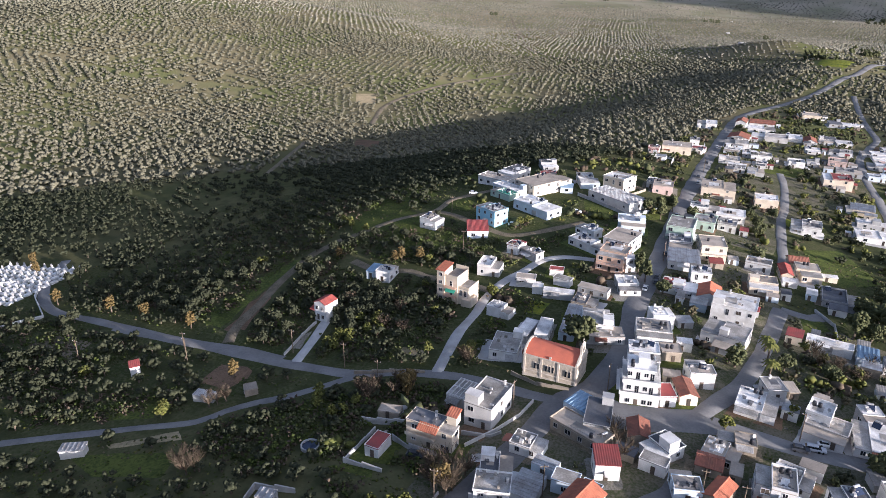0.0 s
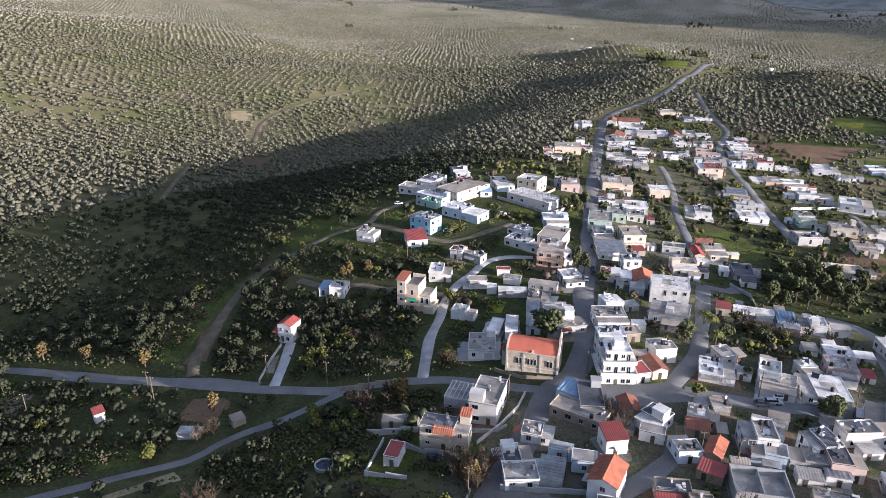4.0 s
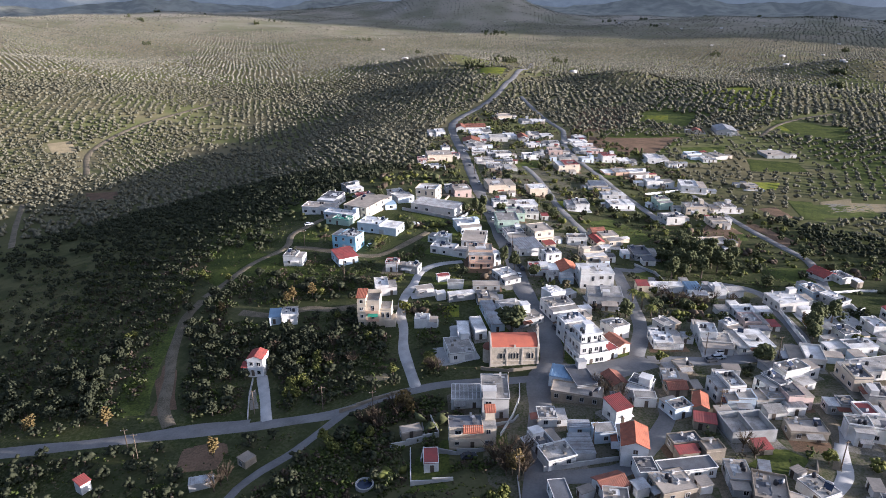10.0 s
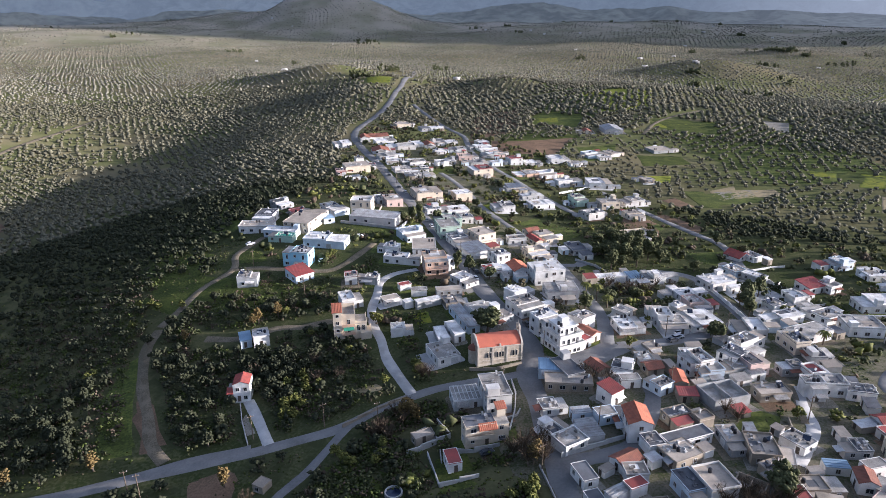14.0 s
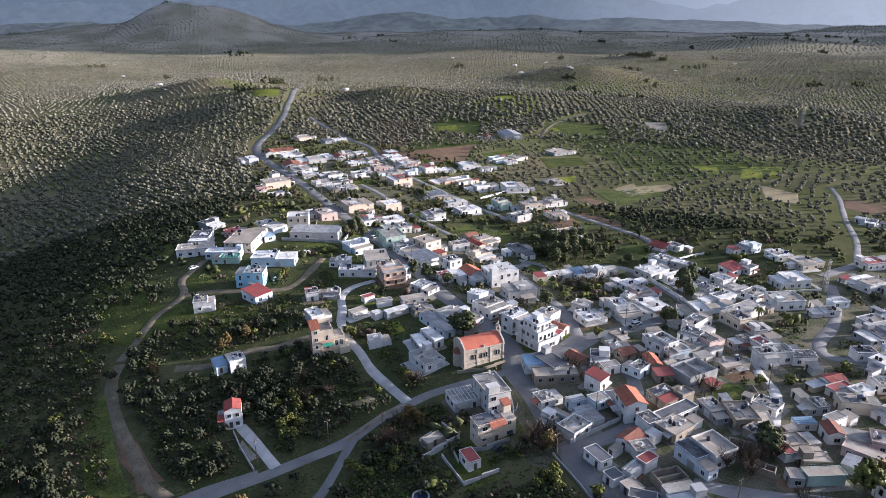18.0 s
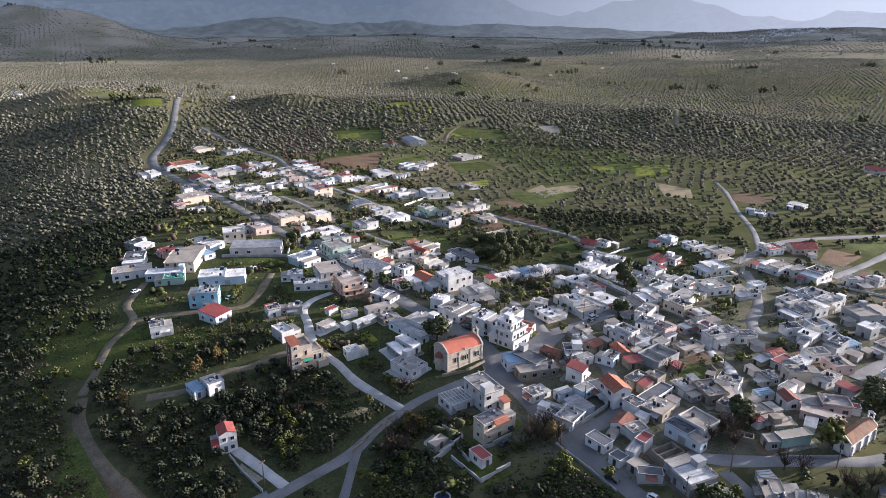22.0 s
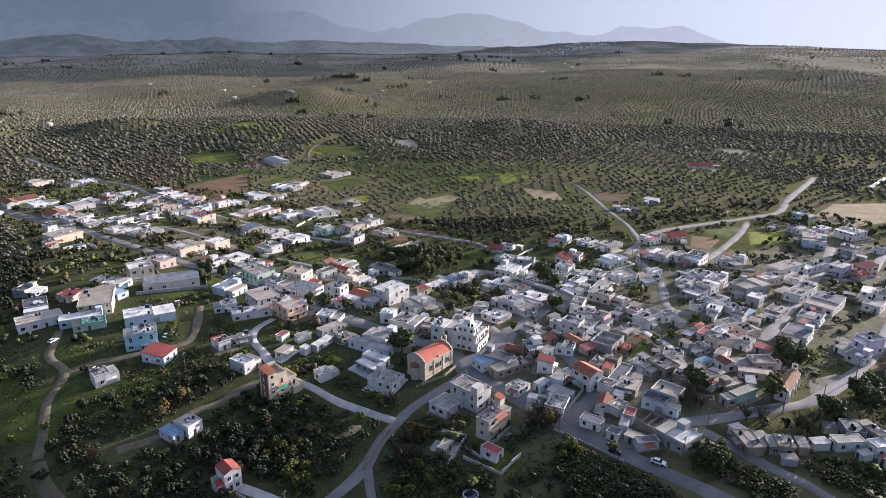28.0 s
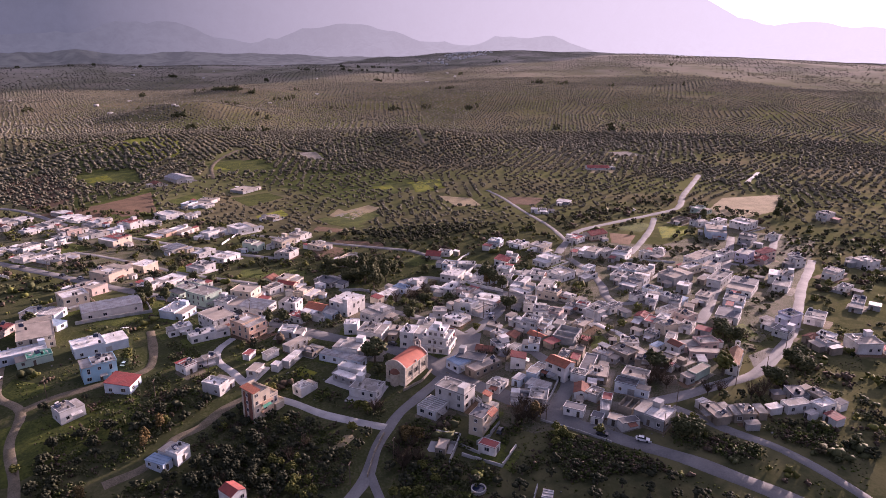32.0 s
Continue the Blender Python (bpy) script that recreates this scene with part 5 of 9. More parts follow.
def corner_house(x, y, z, rot):
    """Three-storey white corner house that steps back floor by floor, with balconies and roof terraces."""
    ob = thing("corner_house", pose(x, y, z, 0, 0, rot), "white three-storey corner house with balconies and roof terraces", "house")
    HOUSES.append((x, y, 9.6, 11.6, radians(rot)))
    for name, x0, x1, y0, y1, z0, z1 in (("ground_floor_wall", -4.8, 4.8, -5.6, 6.0, -2.0, 3.3), ("first_floor_wall", -4.3, 4.3, -4.6, 5.6, 3.5, 6.5), ("top_floor_wall", -3.4, 3.0, -3.2, 3.4, 6.7, 9.5)):
        part(name, Shape().box(x0, x1, y0, y1, z0, z1).mesh(name, M["white"]), ob)
    for x0, x1, y0, y1, z0 in ((-5.2, 5.0, -6.0, 6.2, 3.3), (-4.7, 4.7, -5.2, 5.9, 6.5), (-3.8, 3.4, -3.7, 3.8, 9.5)):
        part("roof_slab", Shape().box(x0, x1, y0, y1, z0, z0 + 0.2).mesh("roof_slab", M["roof_white"]), ob)
    for x0, x1, y0, y1, z0 in ((-5.2, 5.0, -6.0, 0.5, 3.5), (-4.7, 4.7, -5.2, 5.9, 6.7), (-3.8, 3.4, -3.7, 3.8, 9.7)):
        low = Shape()
        hgt = 0.85 if z0 < 9 else 0.3
        low.box(x0, x1, y0, y0 + 0.12, z0, z0 + hgt).box(x0, x0 + 0.12, y0 + 0.12, y1, z0, z0 + hgt).box(x1 - 0.12, x1, y0 + 0.12, y1, z0, z0 + hgt)
        part("parapet", low.mesh("parapet", M["white"]), ob)
    part("stair_box", Shape().box(-1.0, 1.6, -0.6, 2.2, 9.7, 11.5).box(-1.15, 1.75, -0.75, 2.35, 11.5, 11.63).mesh("stair_box", M["white"]), ob)
    for px, py, pz in ((-2.4, -2.0, 9.7), (-2.4, -0.6, 9.7), (2.4, 2.8, 9.7), (3.6, 4.8, 6.7), (-3.2, 4.9, 6.7)):
        part("water_tank", TANK, ob, pose(px, py, pz), "black plastic water tank")
    for pz, front, west in ((1.65, -5.6, -4.8), (5.0, -4.6, -4.3), (8.2, -3.2, -3.4)):
        for k, px in enumerate((-2.9, -0.9, 1.1, 2.6)):
            if pz < 3 and k == 1:
                part("door", DOOR, ob, pose(px, front, 0.1))
                continue
            kind = 2 if pz > 3 and k % 2 else 0
            wo = part("window", WINDOWS[kind][0], ob, pose(px, front, pz - (0.4 if kind == 2 else 0)))
            part("pane", WINDOWS[kind][1], wo)
        for py in (-2.2, 0.4, 2.6):
            wo = part("window", WINDOWS[0][0], ob, pose(west, py, pz, 0, 0, -90))
            part("shutter", WINDOWS[0][2], wo)
    rail = Shape().box(-5.9, -5.84, -4.0, 5.6, 4.3, 4.38)
    for k in range(17):
        rail.box(-5.89, -5.85, -4.0 + k * 0.6, -3.96 + k * 0.6, 3.5, 4.3)
    bal = part("balcony", Shape().box(-5.9, -5.2, -4.0, 5.6, 3.32, 3.48).mesh("balcony", M["white"]), ob)
    part("railing", rail.mesh("railing", M["frame"]), bal)
    return ob


# ---- trees ----
PHI = (1 + 5 ** 0.5) / 2
ICO_V = np.array([(-1, PHI, 0), (1, PHI, 0), (-1, -PHI, 0), (1, -PHI, 0), (0, -1, PHI), (0, 1, PHI), (0, -1, -PHI), (0, 1, -PHI), (PHI, 0, -1), (PHI, 0, 1), (-PHI, 0, -1), (-PHI, 0, 1)]) / 1.9
ICO_F = np.array([(0, 11, 5), (0, 5, 1), (0, 1, 7), (0, 7, 10), (0, 10, 11), (1, 5, 9), (5, 11, 4), (11, 10, 2), (10, 7, 6), (7, 1, 8), (3, 9, 4), (3, 4, 2), (3, 2, 6), (3, 6, 8), (3, 8, 9), (4, 9, 5), (2, 4, 11), (6, 2, 10), (8, 6, 7), (9, 8, 1)])
OCT_V = np.array([(1, 0, 0), (-1, 0, 0), (0, 1, 0), (0, -1, 0), (0, 0, 1), (0, 0, -1)], float)
OCT_F = np.array([(0, 2, 4), (2, 1, 4), (1, 3, 4), (3, 0, 4), (2, 0, 5), (1, 2, 5), (3, 1, 5), (0, 3, 5)])


def clumps(name, pos, size, material, seed, base=(ICO_V, ICO_F), rough=0.35, flat=0.85):
    """Many small uneven leaf clumps in one mesh."""
    rng = np.random.default_rng(seed)
    bv, bf = base
    n, k = len(pos), len(bv)
    size = np.broadcast_to(np.asarray(size, float), (n,))
    ang = rng.uniform(0, 2 * math.pi, n)
    c, s = np.cos(ang)[:, None], np.sin(ang)[:, None]
    v = bv[None] * (1 + rough * rng.standard_normal((n, k, 1))) * size[:, None, None]
    v[:, :, 2] *= flat
    x, y = v[:, :, 0] * c - v[:, :, 1] * s, v[:, :, 0] * s + v[:, :, 1] * c
    v = np.stack([x, y, v[:, :, 2]], -1) + np.asarray(pos)[:, None, :]
    f = bf[None] + (np.arange(n) * k)[:, None, None]
    v, f = v.reshape(-1, 3), f.reshape(-1, 3)
    me = bpy.data.meshes.new(name)
    me.vertices.add(len(v))
    me.vertices.foreach_set("co", v.ravel())
    me.loops.add(f.size)
    me.loops.foreach_set("vertex_index", f.ravel().astype(np.int32))
    me.polygons.add(len(f))
    me.polygons.foreach_set("loop_start", np.arange(0, f.size, 3, dtype=np.int32))
    me.polygons.foreach_set("loop_total", np.full(len(f), 3, dtype=np.int32))
    me.polygons.foreach_set("use_smooth", np.ones(len(f), bool))
    me.update(calc_edges=True)
    me.materials.append(material)
    return me


def crown_mesh(rx, rz, zc, n, size, material, seed, shape="round"):
    rng = np.random.default_rng(seed)
    d = rng.standard_normal((n, 3))
    d /= np.linalg.norm(d, axis=1)[:, None]
    lob = 0.78 + 0.3 * np.sin(d[:, 0] * 3.1 + seed) * np.cos(d[:, 1] * 2.7 + seed * 0.7) + 0.12 * np.sin(d[:, 2] * 5 + seed)
    r = lob * rng.uniform(0.35, 1.0, n) ** 0.45
    p = d * r[:, None] * np.array([rx, rx, rz])
    if shape == "column":
        t = rng.uniform(0, 1, n)
        a = rng.uniform(0, 2 * math.pi, n)
        q = rx * (np.sin(math.pi * np.clip(t * 0.9 + 0.08, 0, 1)) ** 0.6) * rng.uniform(0.5, 1, n)
        p = np.stack([q * np.cos(a), q * np.sin(a), (t * 2 - 1) * rz], -1)
    p[:, 2] += zc
    return clumps("crown", p, rng.uniform(0.6, 1.25, n) * size, material, seed, (OCT_V, OCT_F), 0.4, 0.8)


def trunk_mesh(h, r, spread_, seed, limbs=4):
    rng = random.Random(seed)
    sh = Shape()
    bend = rng.uniform(-0.2, 0.2)
    sh.tube([(0, 0, -0.6), (bend * 0.3, 0, h * 0.5), (bend, 0.1, h)], [r * 1.3, r, r * 0.75], 7)
    for k in range(limbs):
        a = 2 * math.pi * k / limbs + rng.uniform(-0.4, 0.4)
        e = (bend + math.cos(a) * spread_, math.sin(a) * spread_, h + spread_ * rng.uniform(0.7, 1.3))
        sh.tube([(bend, 0.1, h * 0.92), ((bend + e[0]) / 2, e[1] / 2, (h + e[2]) / 2 + 0.15), e], [r * 0.6, r * 0.4, r * 0.15], 5)
    return sh.mesh("trunk", M["bark"])


def bare_mesh(h, seed, n=26):
    """Branches of a leafless tree, forking twice."""
    rng = random.Random(seed)
    sh = Shape()
    sh.tube([(0, 0, -0.5), (0, 0, h * 0.3)], [0.2, 0.14], 6)
    for k in range(n):
        a, t = rng.uniform(0, 6.28), rng.uniform(0.12, 0.5)
        m = Vector((math.cos(a) * t * h * 0.55, math.sin(a) * t * h * 0.55, h * rng.uniform(0.45, 0.65)))
        e = m + Vector((math.cos(a) * h * 0.18, math.sin(a) * h * 0.18, h * rng.uniform(0.2, 0.38)))
        sh.tube([(0, 0, h * 0.22), m, e], [0.09, 0.06, 0.015], 4)
        for q in range(3):
            g = e + Vector((rng.uniform(-1, 1), rng.uniform(-1, 1), rng.uniform(-0.2, 1))) * h * 0.14
            sh.tube([m.lerp(e, 0.4 + 0.2 * q), g], [0.04, 0.012], 3)
    return sh.mesh("crown", M["leaf_red"])


TREES = {}


def tree_kind(key, label, trunk, crown, variants=3):
    TREES[key] = (label, [(trunk(i), crown(i)) for i in range(variants)])


tree_kind("olive", "grey-green olive tree with a gnarled trunk", lambda i: trunk_mesh(1.3, 0.24, 1.0, i), lambda i: crown_mesh(2.3, 1.7, 2.9, 120, 0.5, M["olive"], i + 1), 4)
tree_kind("round", "dense dark green broad-leaved tree", lambda i: trunk_mesh(2.0, 0.3, 1.4, i + 9), lambda i: crown_mesh(3.3, 2.9, 4.4, 260, 0.6, M["leaf_dark"], i + 11))
tree_kind("pine", "tall dark green pine", lambda i: trunk_mesh(3.5, 0.28, 1.3, i + 19), lambda i: crown_mesh(2.8, 3.6, 6.2, 260, 0.6, M["leaf_dark"], i + 21))
tree_kind("cypress", "slender dark green cypress tree", lambda i: trunk_mesh(1.0, 0.2, 0.3, i + 29), lambda i: crown_mesh(0.9, 3.8, 4.2, 150, 0.42, M["leaf_dark"], i + 31, "column"), 2)
tree_kind("gold", "tree with yellowing winter leaves", lambda i: trunk_mesh(2.0, 0.22, 1.2, i + 39), lambda i: crown_mesh(1.9, 2.9, 4.2, 130, 0.42, M["leaf_gold"], i + 41), 3)
tree_kind("lemon", "leafy light green garden tree", lambda i: trunk_mesh(1.2, 0.16, 0.8, i + 49), lambda i: crown_mesh(1.9, 1.6, 2.6, 110, 0.45, M["leaf_light"], i + 51), 3)
tree_kind("plum", "reddish-brown bare fruit tree", lambda i: trunk_mesh(1.4, 0.18, 1.0, i + 59), lambda i: bare_mesh(5.0, i + 61, 34), 3)


def tree(key, x, y, size=1.0, turn=0.0):
    label, kinds = TREES[key]
    for hx, hy, w, d, a in HOUSES:
        u, v = (x - hx) * math.cos(a) + (y - hy) * math.sin(a), (y - hy) * math.cos(a) - (x - hx) * math.sin(a)
        if abs(u) < w / 2 + 0.6 and abs(v) < d / 2 + 0.6:
            return None
    tm, cm = kinds[int(abs(x * 7 + y * 3)) % len(kinds)]
    nm = {"olive": "olive_tree", "round": "tree", "pine": "pine_tree", "cypress": "cypress", "gold": "tree", "lemon": "garden_tree", "plum": "bare_tree"}[key]
    ob = thing(nm, pose(x, y, float(ground_z(x, y)), 0, 0, turn or (x * 37 + y * 11) % 360) @ Matrix.Scale(size, 4), label, "tree", key + " trees")
    part("trunk", tm, ob)
    part("crown", cm, ob)
    return ob


def palm(x, y, h):
    ob = thing("palm_tree", pose(x, y, float(ground_z(x, y))), "palm tree with arching green fronds", "tree")
    part("trunk", Shape().tube([(0, 0, -0.5), (0.1, 0, h * 0.5), (0, 0, h)], [0.32, 0.26, 0.28], 8).mesh("trunk", M["bark"]), ob)
    for k in range(16):
        a, up = k * 2.4, 0.2 + 0.8 * ((k * 7) % 16) / 16
        d = Vector((math.cos(a), math.sin(a), 0))
        s = Vector((-d.y, d.x, 0)) * 0.35
        pts = [Vector((0, 0, h)) + d * (r * 2.6) + Vector((0, 0, up * 1.8 * r - 2.4 * r * r)) for r in (0.05, 0.35, 0.7, 1.0)]
        fr = Shape()
        for i, p in enumerate(pts):
            q = s * (0.5, 1.1, 0.9, 0.15)[i]
            fr.v += [tuple(p + q - Vector((0, 0, 0.12))), tuple(p + Vector((0, 0, 0.05))), tuple(p - q - Vector((0, 0, 0.12)))]
            if i:
                b = len(fr.v) - 6
                fr.f += [(b, b + 1, b + 4, b + 3), (b + 1, b + 2, b + 5, b + 4)]
        part("frond", fr.mesh("frond", M["leaf_light"]), ob)


# ---- cars, poles, yard walls ----
def car_meshes():
    sh = Shape()
    secs = [(-2.1, 0.45, 0.75), (-2.0, 0.35, 0.92), (-1.2, 0.3, 0.98), (1.0, 0.3, 0.95), (1.95, 0.35, 0.8), (2.1, 0.45, 0.62)]
    sh.loft([[(px, -0.84, z0), (px, 0.84, z0), (px, 0.86, (z0 + z1) / 2), (px, 0.78, z1), (px, -0.78, z1), (px, -0.86, (z0 + z1) / 2)] for px, z0, z1 in secs])
    cab = Shape().loft([[(px, -q, z), (px, q, z), (px2, q2, z2), (px2, -q2, z2)] for px, q, z, px2, q2, z2 in ((-1.75, 0.76, 0.95, -1.35, 0.62, 1.42), (0.95, 0.76, 0.95, 0.25, 0.62, 1.45))])
    top = Shape().loft([[(-1.4, -0.64, 1.41), (-1.4, 0.64, 1.41), (-1.3, 0.6, 1.49), (-1.3, -0.6, 1.49)], [(0.3, -0.64, 1.43), (0.3, 0.64, 1.43), (0.15, 0.6, 1.5), (0.15, -0.6, 1.5)]])
    wh = Shape().tube([(0, -0.1, 0), (0, 0.1, 0)], [0.32, 0.32], 12)
    lamp = Shape().box(-0.04, 0.05, -0.18, 0.18, -0.08, 0.08)
    return sh, cab.mesh("cabin", M["glass"]), top, wh.mesh("wheel", M["tyre"]), lamp.mesh("headlight", M["frame"])


CAR = car_meshes()
PAINT = {}
for key, col in (("white", (0.75, 0.75, 0.74)), ("silver", (0.42, 0.43, 0.45)), ("dark", (0.04, 0.045, 0.055)), ("red", (0.35, 0.03, 0.03)), ("blue", (0.05, 0.11, 0.28))):
    pm = mat("car_" + key, col, tuple(q * 0.9 for q in col), 0.3, 2, 8, 0.0, spec=0.5)
    PAINT[key] = (CAR[0].mesh("body", pm), CAR[2].mesh("car_roof", pm))


def car(x, y, rot, paint="white"):
    ob = thing("car", pose(x, y, float(ground_z(x, y)) + 0.24, 0, 0, rot), f"{paint} parked car beside the street", "car", "parked cars")
    part("body", PAINT[paint][0], ob)
    part("cabin", CAR[1], ob)
    part("car_roof", PAINT[paint][1], ob)
    for px in (-1.3, 1.3):
        for py in (-0.8, 0.8):
            part("wheel", CAR[3], ob, pose(px, py, 0.32))
    for py in (-0.6, 0.6):
        part("headlight", CAR[4], ob, pose(2.04, py, 0.66))


POLE = Shape().tube([(0, 0, -0.8), (0, 0, 4), (0, 0, 8.4)], [0.17, 0.14, 0.1], 8).mesh("pole", M["wood"])
ARM = Shape().box(-0.9, 0.9, -0.06, 0.06, 7.7, 7.85).mesh("cross_arm", M["wood"])
CUP = Shape().tube([(0, 0, 0), (0, 0, 0.12), (0, 0, 0.22)], [0.06, 0.08, 0.04], 6).mesh("insulator", M["frame"])


def utility_pole(x, y, rot=0.0):
    ob = thing("utility_pole", pose(x, y, float(ground_z(x, y)), 0, 0, rot), "weathered wooden utility pole with a cross arm", "pole", "utility poles")
    part("pole", POLE, ob)
    arm = part("cross_arm", ARM, ob)
    for px in (-0.8, 0.0, 0.8):
        part("insulator", CUP, arm, pose(px, 0, 7.85))


def lattice_tower(x, y, h):
    """A tapered mast of four steel legs with rings and diagonal braces."""
    ob = thing("lattice_tower", pose(x, y, float(ground_z(x, y))), "tall grey steel lattice tower beside the road", "tower")
    for sx in (-1, 1):
        for sy in (-1, 1):
            part("leg", Shape().tube([(sx * 0.9, sy * 0.9, -0.5), (sx * 0.25, sy * 0.25, h)], [0.07, 0.05], 5).mesh("leg", M["metal"]), ob)
    n = 7
    for k in range(n):
        z0, z1 = h * k / n, h * (k + 1) / n
        r0, r1 = 0.9 - 0.65 * z0 / h, 0.9 - 0.65 * z1 / h
        br = Shape()
        for q in range(4):
            a, b = radians(45 + 90 * q), radians(135 + 90 * q)
            p0, p1 = (r0 * 1.414 * math.cos(a), r0 * 1.414 * math.sin(a), z0), (r1 * 1.414 * math.cos(b), r1 * 1.414 * math.sin(b), z1)
            br.tube([p0, p1], [0.035, 0.035], 4)
            br.tube([(r1 * 1.414 * math.cos(a), r1 * 1.414 * math.sin(a), z1), p1], [0.035, 0.035], 4)
        part("brace", br.mesh("brace", M["metal"]), ob)
    part("cross_arm", Shape().box(-1.6, 1.6, -0.08, 0.08, h - 1.2, h - 1.05).mesh("cross_arm", M["metal"]), ob)


def yard_wall(material, h, *pts):
    sh = Shape()
    for (x0, y0), (x1, y1) in zip(pts, pts[1:]):
        n = max(1, int(math.hypot(x1 - x0, y1 - y0) / 4))
        d = Vector((x1 - x0, y1 - y0)).normalized()
        s = Vector((-d.y, d.x)) * 0.14
        for k in range(n):
            a, b = Vector((x0, y0)).lerp(Vector((x1, y1)), k / n), Vector((x0, y0)).lerp(Vector((x1, y1)), (k + 1) / n)
            g = max(float(ground_z(*a)), float(ground_z(*b)))
            i = len(sh.v)
            for q, z in ((a, -1.5), (a, h)):
                for w in (s, -s):
                    sh.v.append((q.x + w.x, q.y + w.y, g + z))
            for q, z in ((b, -1.5), (b, h)):
                for w in (s, -s):
                    sh.v.append((q.x + w.x, q.y + w.y, g + z))
            sh.f += [(i, i + 2, i + 6, i + 4), (i + 1, i + 5, i + 7, i + 3), (i + 2, i + 3, i + 7, i + 6), (i, i + 1, i + 3, i + 2), (i + 4, i + 6, i + 7, i + 5)]
    tagged(new("yard_wall", sh.mesh("yard_wall", M[material])), f"low {WORDS.get(material, 'rough ' + material)} yard wall", "wall")




def cistern(x, y):
    """An open round water basin with a concrete rim."""
    z = float(ground_z(x, y))
    ob = thing("cistern", pose(x, y, z), "round open concrete water basin in the grass", "basin")
    ring = [(math.cos(2 * math.pi * k / 28), math.sin(2 * math.pi * k / 28)) for k in range(28)]
    sh = Shape()
    for k in range(28):
        (a, b), (c, d) = ring[k], ring[(k + 1) % 28]
        n = len(sh.v)
        for u, w in ((a, b), (c, d)):
            sh.v += [(2.3 * u, 2.3 * w, -0.8), (2.3 * u, 2.3 * w, 0.9), (1.95 * u, 1.95 * w, 0.9), (1.95 * u, 1.95 * w, -0.8)]
        sh.f += [(n, n + 4, n + 5, n + 1), (n + 1, n + 5, n + 6, n + 2), (n + 2, n + 6, n + 7, n + 3)]
    part("rim", sh.mesh("rim", M["concrete"]), ob)
    wt = Shape()
    wt.loft([[(1.96 * a, 1.96 * b, z0) for a, b in ring] for z0 in (-0.5, 0.45)])
    part("water", wt.mesh("water", M["panel"]), ob, None, "dark still water")



# ---- the village houses ----
house(59.5, 8.3, 4.2, 9.5, 9.3, -5, 2.9, "flat", "white")
house(73.9, 11.0, 5.7, 5.5, 10.3, -12, 5.0, "flat", "white")
house(75.2, 5.1, 3.9, 9.0, 9.3, -12, 2.9, "flat", "offwhite")
house(86.9, 6.5, 3.4, 12.1, 12.0, 1, 2.9, "flat", "white")
house(96.0, 22.3, 2.2, 8.7, 6.9, -1, 3.6, "flat", "pink")
house(98.4, 33.7, 0.3, 8.0, 6.8, 1, 2.7, "flat", "white")
house(119.5, 42.9, -0.2, 12.2, 10.1, 7, 3.6, "flat", "offwhite")
house(138.0, 54.5, -1.9, 9.4, 7.9, 12, 3.3, "tan", "bluewhite")
house(118.9, 2.7, 2.5, 16.1, 5.7, 3, 3.3, "flat", "white")
house(117.6, -12.2, 3.9, 15.8, 7.5, 7, 3.6, "flat", "white")
house(91.3, -14.3, 5.5, 12.8, 5.2, 16, 4.1, "tan", "offwhite")
house(155.0, 29.0, -0.5, 9.4, 7.9, 6, 3.2, "redmono", "white")
house(162.2, 26.8, -0.6, 6.3, 7.1, 10, 3.2, "flat", "white")
house(140.9, 20.9, -0.1, 7.7, 7.7, 1, 2.7, "flat", "white")
house(136.5, 2.3, 1.7, 8.4, 11.6, 9, 2.9, "flat", "white")
house(153.0, 74.4, -3.6, 8.6, 8.8, 18, 2.9, "redgable", "white")
house(159.0, 69.8, -3.6, 7.8, 7.1, 11, 2.7, "flat", "white")
house(122.7, 116.3, -5.5, 14.9, 9.8, 2, 2.7, "tan", "cream")
house(188.2, 50.1, -2.0, 9.9, 8.1, 4, 3.6, "flat", "bluewhite")
house(166.8, 250.2, -15.6, 16.6, 15.0, -12, 4.0, "flat", "white")
house(142.3, 187.3, -9.9, 12.2, 10.0, -3, 3.6, "tan", "cream")
house(119.8, 163.8, -7.5, 10.8, 11.2, 8, 3.2, "flat", "offwhite")
house(143.3, 157.2, -8.7, 9.2, 10.8, -1, 2.5, "tan", "cream")
house(211.1, 356.7, -21.7, 12.3, 13.3, 7, 3.5, "flat", "bluewhite")
house(230.3, 360.3, -23.2, 15.2, 14.5, 12, 3.0, "tan", "offwhite")
house(279.9, 454.2, -20.1, 18.6, 26.8, -13, 5.0, "metalgable", "offwhite")
house(252.6, 454.8, -21.6, 7.9, 11.8, -13, 3.0, "brown", "cream")
house(285.5, 368.7, -24.7, 19.5, 17.1, 1, 3.0, "tan", "grey")
house(160.5, 190.9, -11.9, 13.7, 10.0, 3, 3.0, "tan", "offwhite")
house(-8.7, -19.3, 3.0, 8.4, 8.0, -4, 3.2, "pergola", "white")
house(-1.0, -23.8, 7.4, 7.3, 12.0, -4, 6.6, "flat", "offwhite")
house(-8.7, -39.0, 7.0, 12.1, 5.0, -1, 6.5, "flat", "cream", "awning")
house(-19.7, -46.3, 2.5, 3.7, 6.0, -0, 3.0, "redflat", "white")
house(30.9, -34.1, 7.8, 5.3, 5.7, 22, 4.5, "redmono", "white")
house(20.4, -13.9, 5.5, 7.0, 7.1, -20, 3.6, "blue", "bluewhite")
house(25.0, -16.9, 6.0, 6.1, 10.9, 8, 3.6, "flat", "grey")
house(34.8, -18.0, 5.7, 4.9, 6.9, 14, 3.0, "brown", "stone")
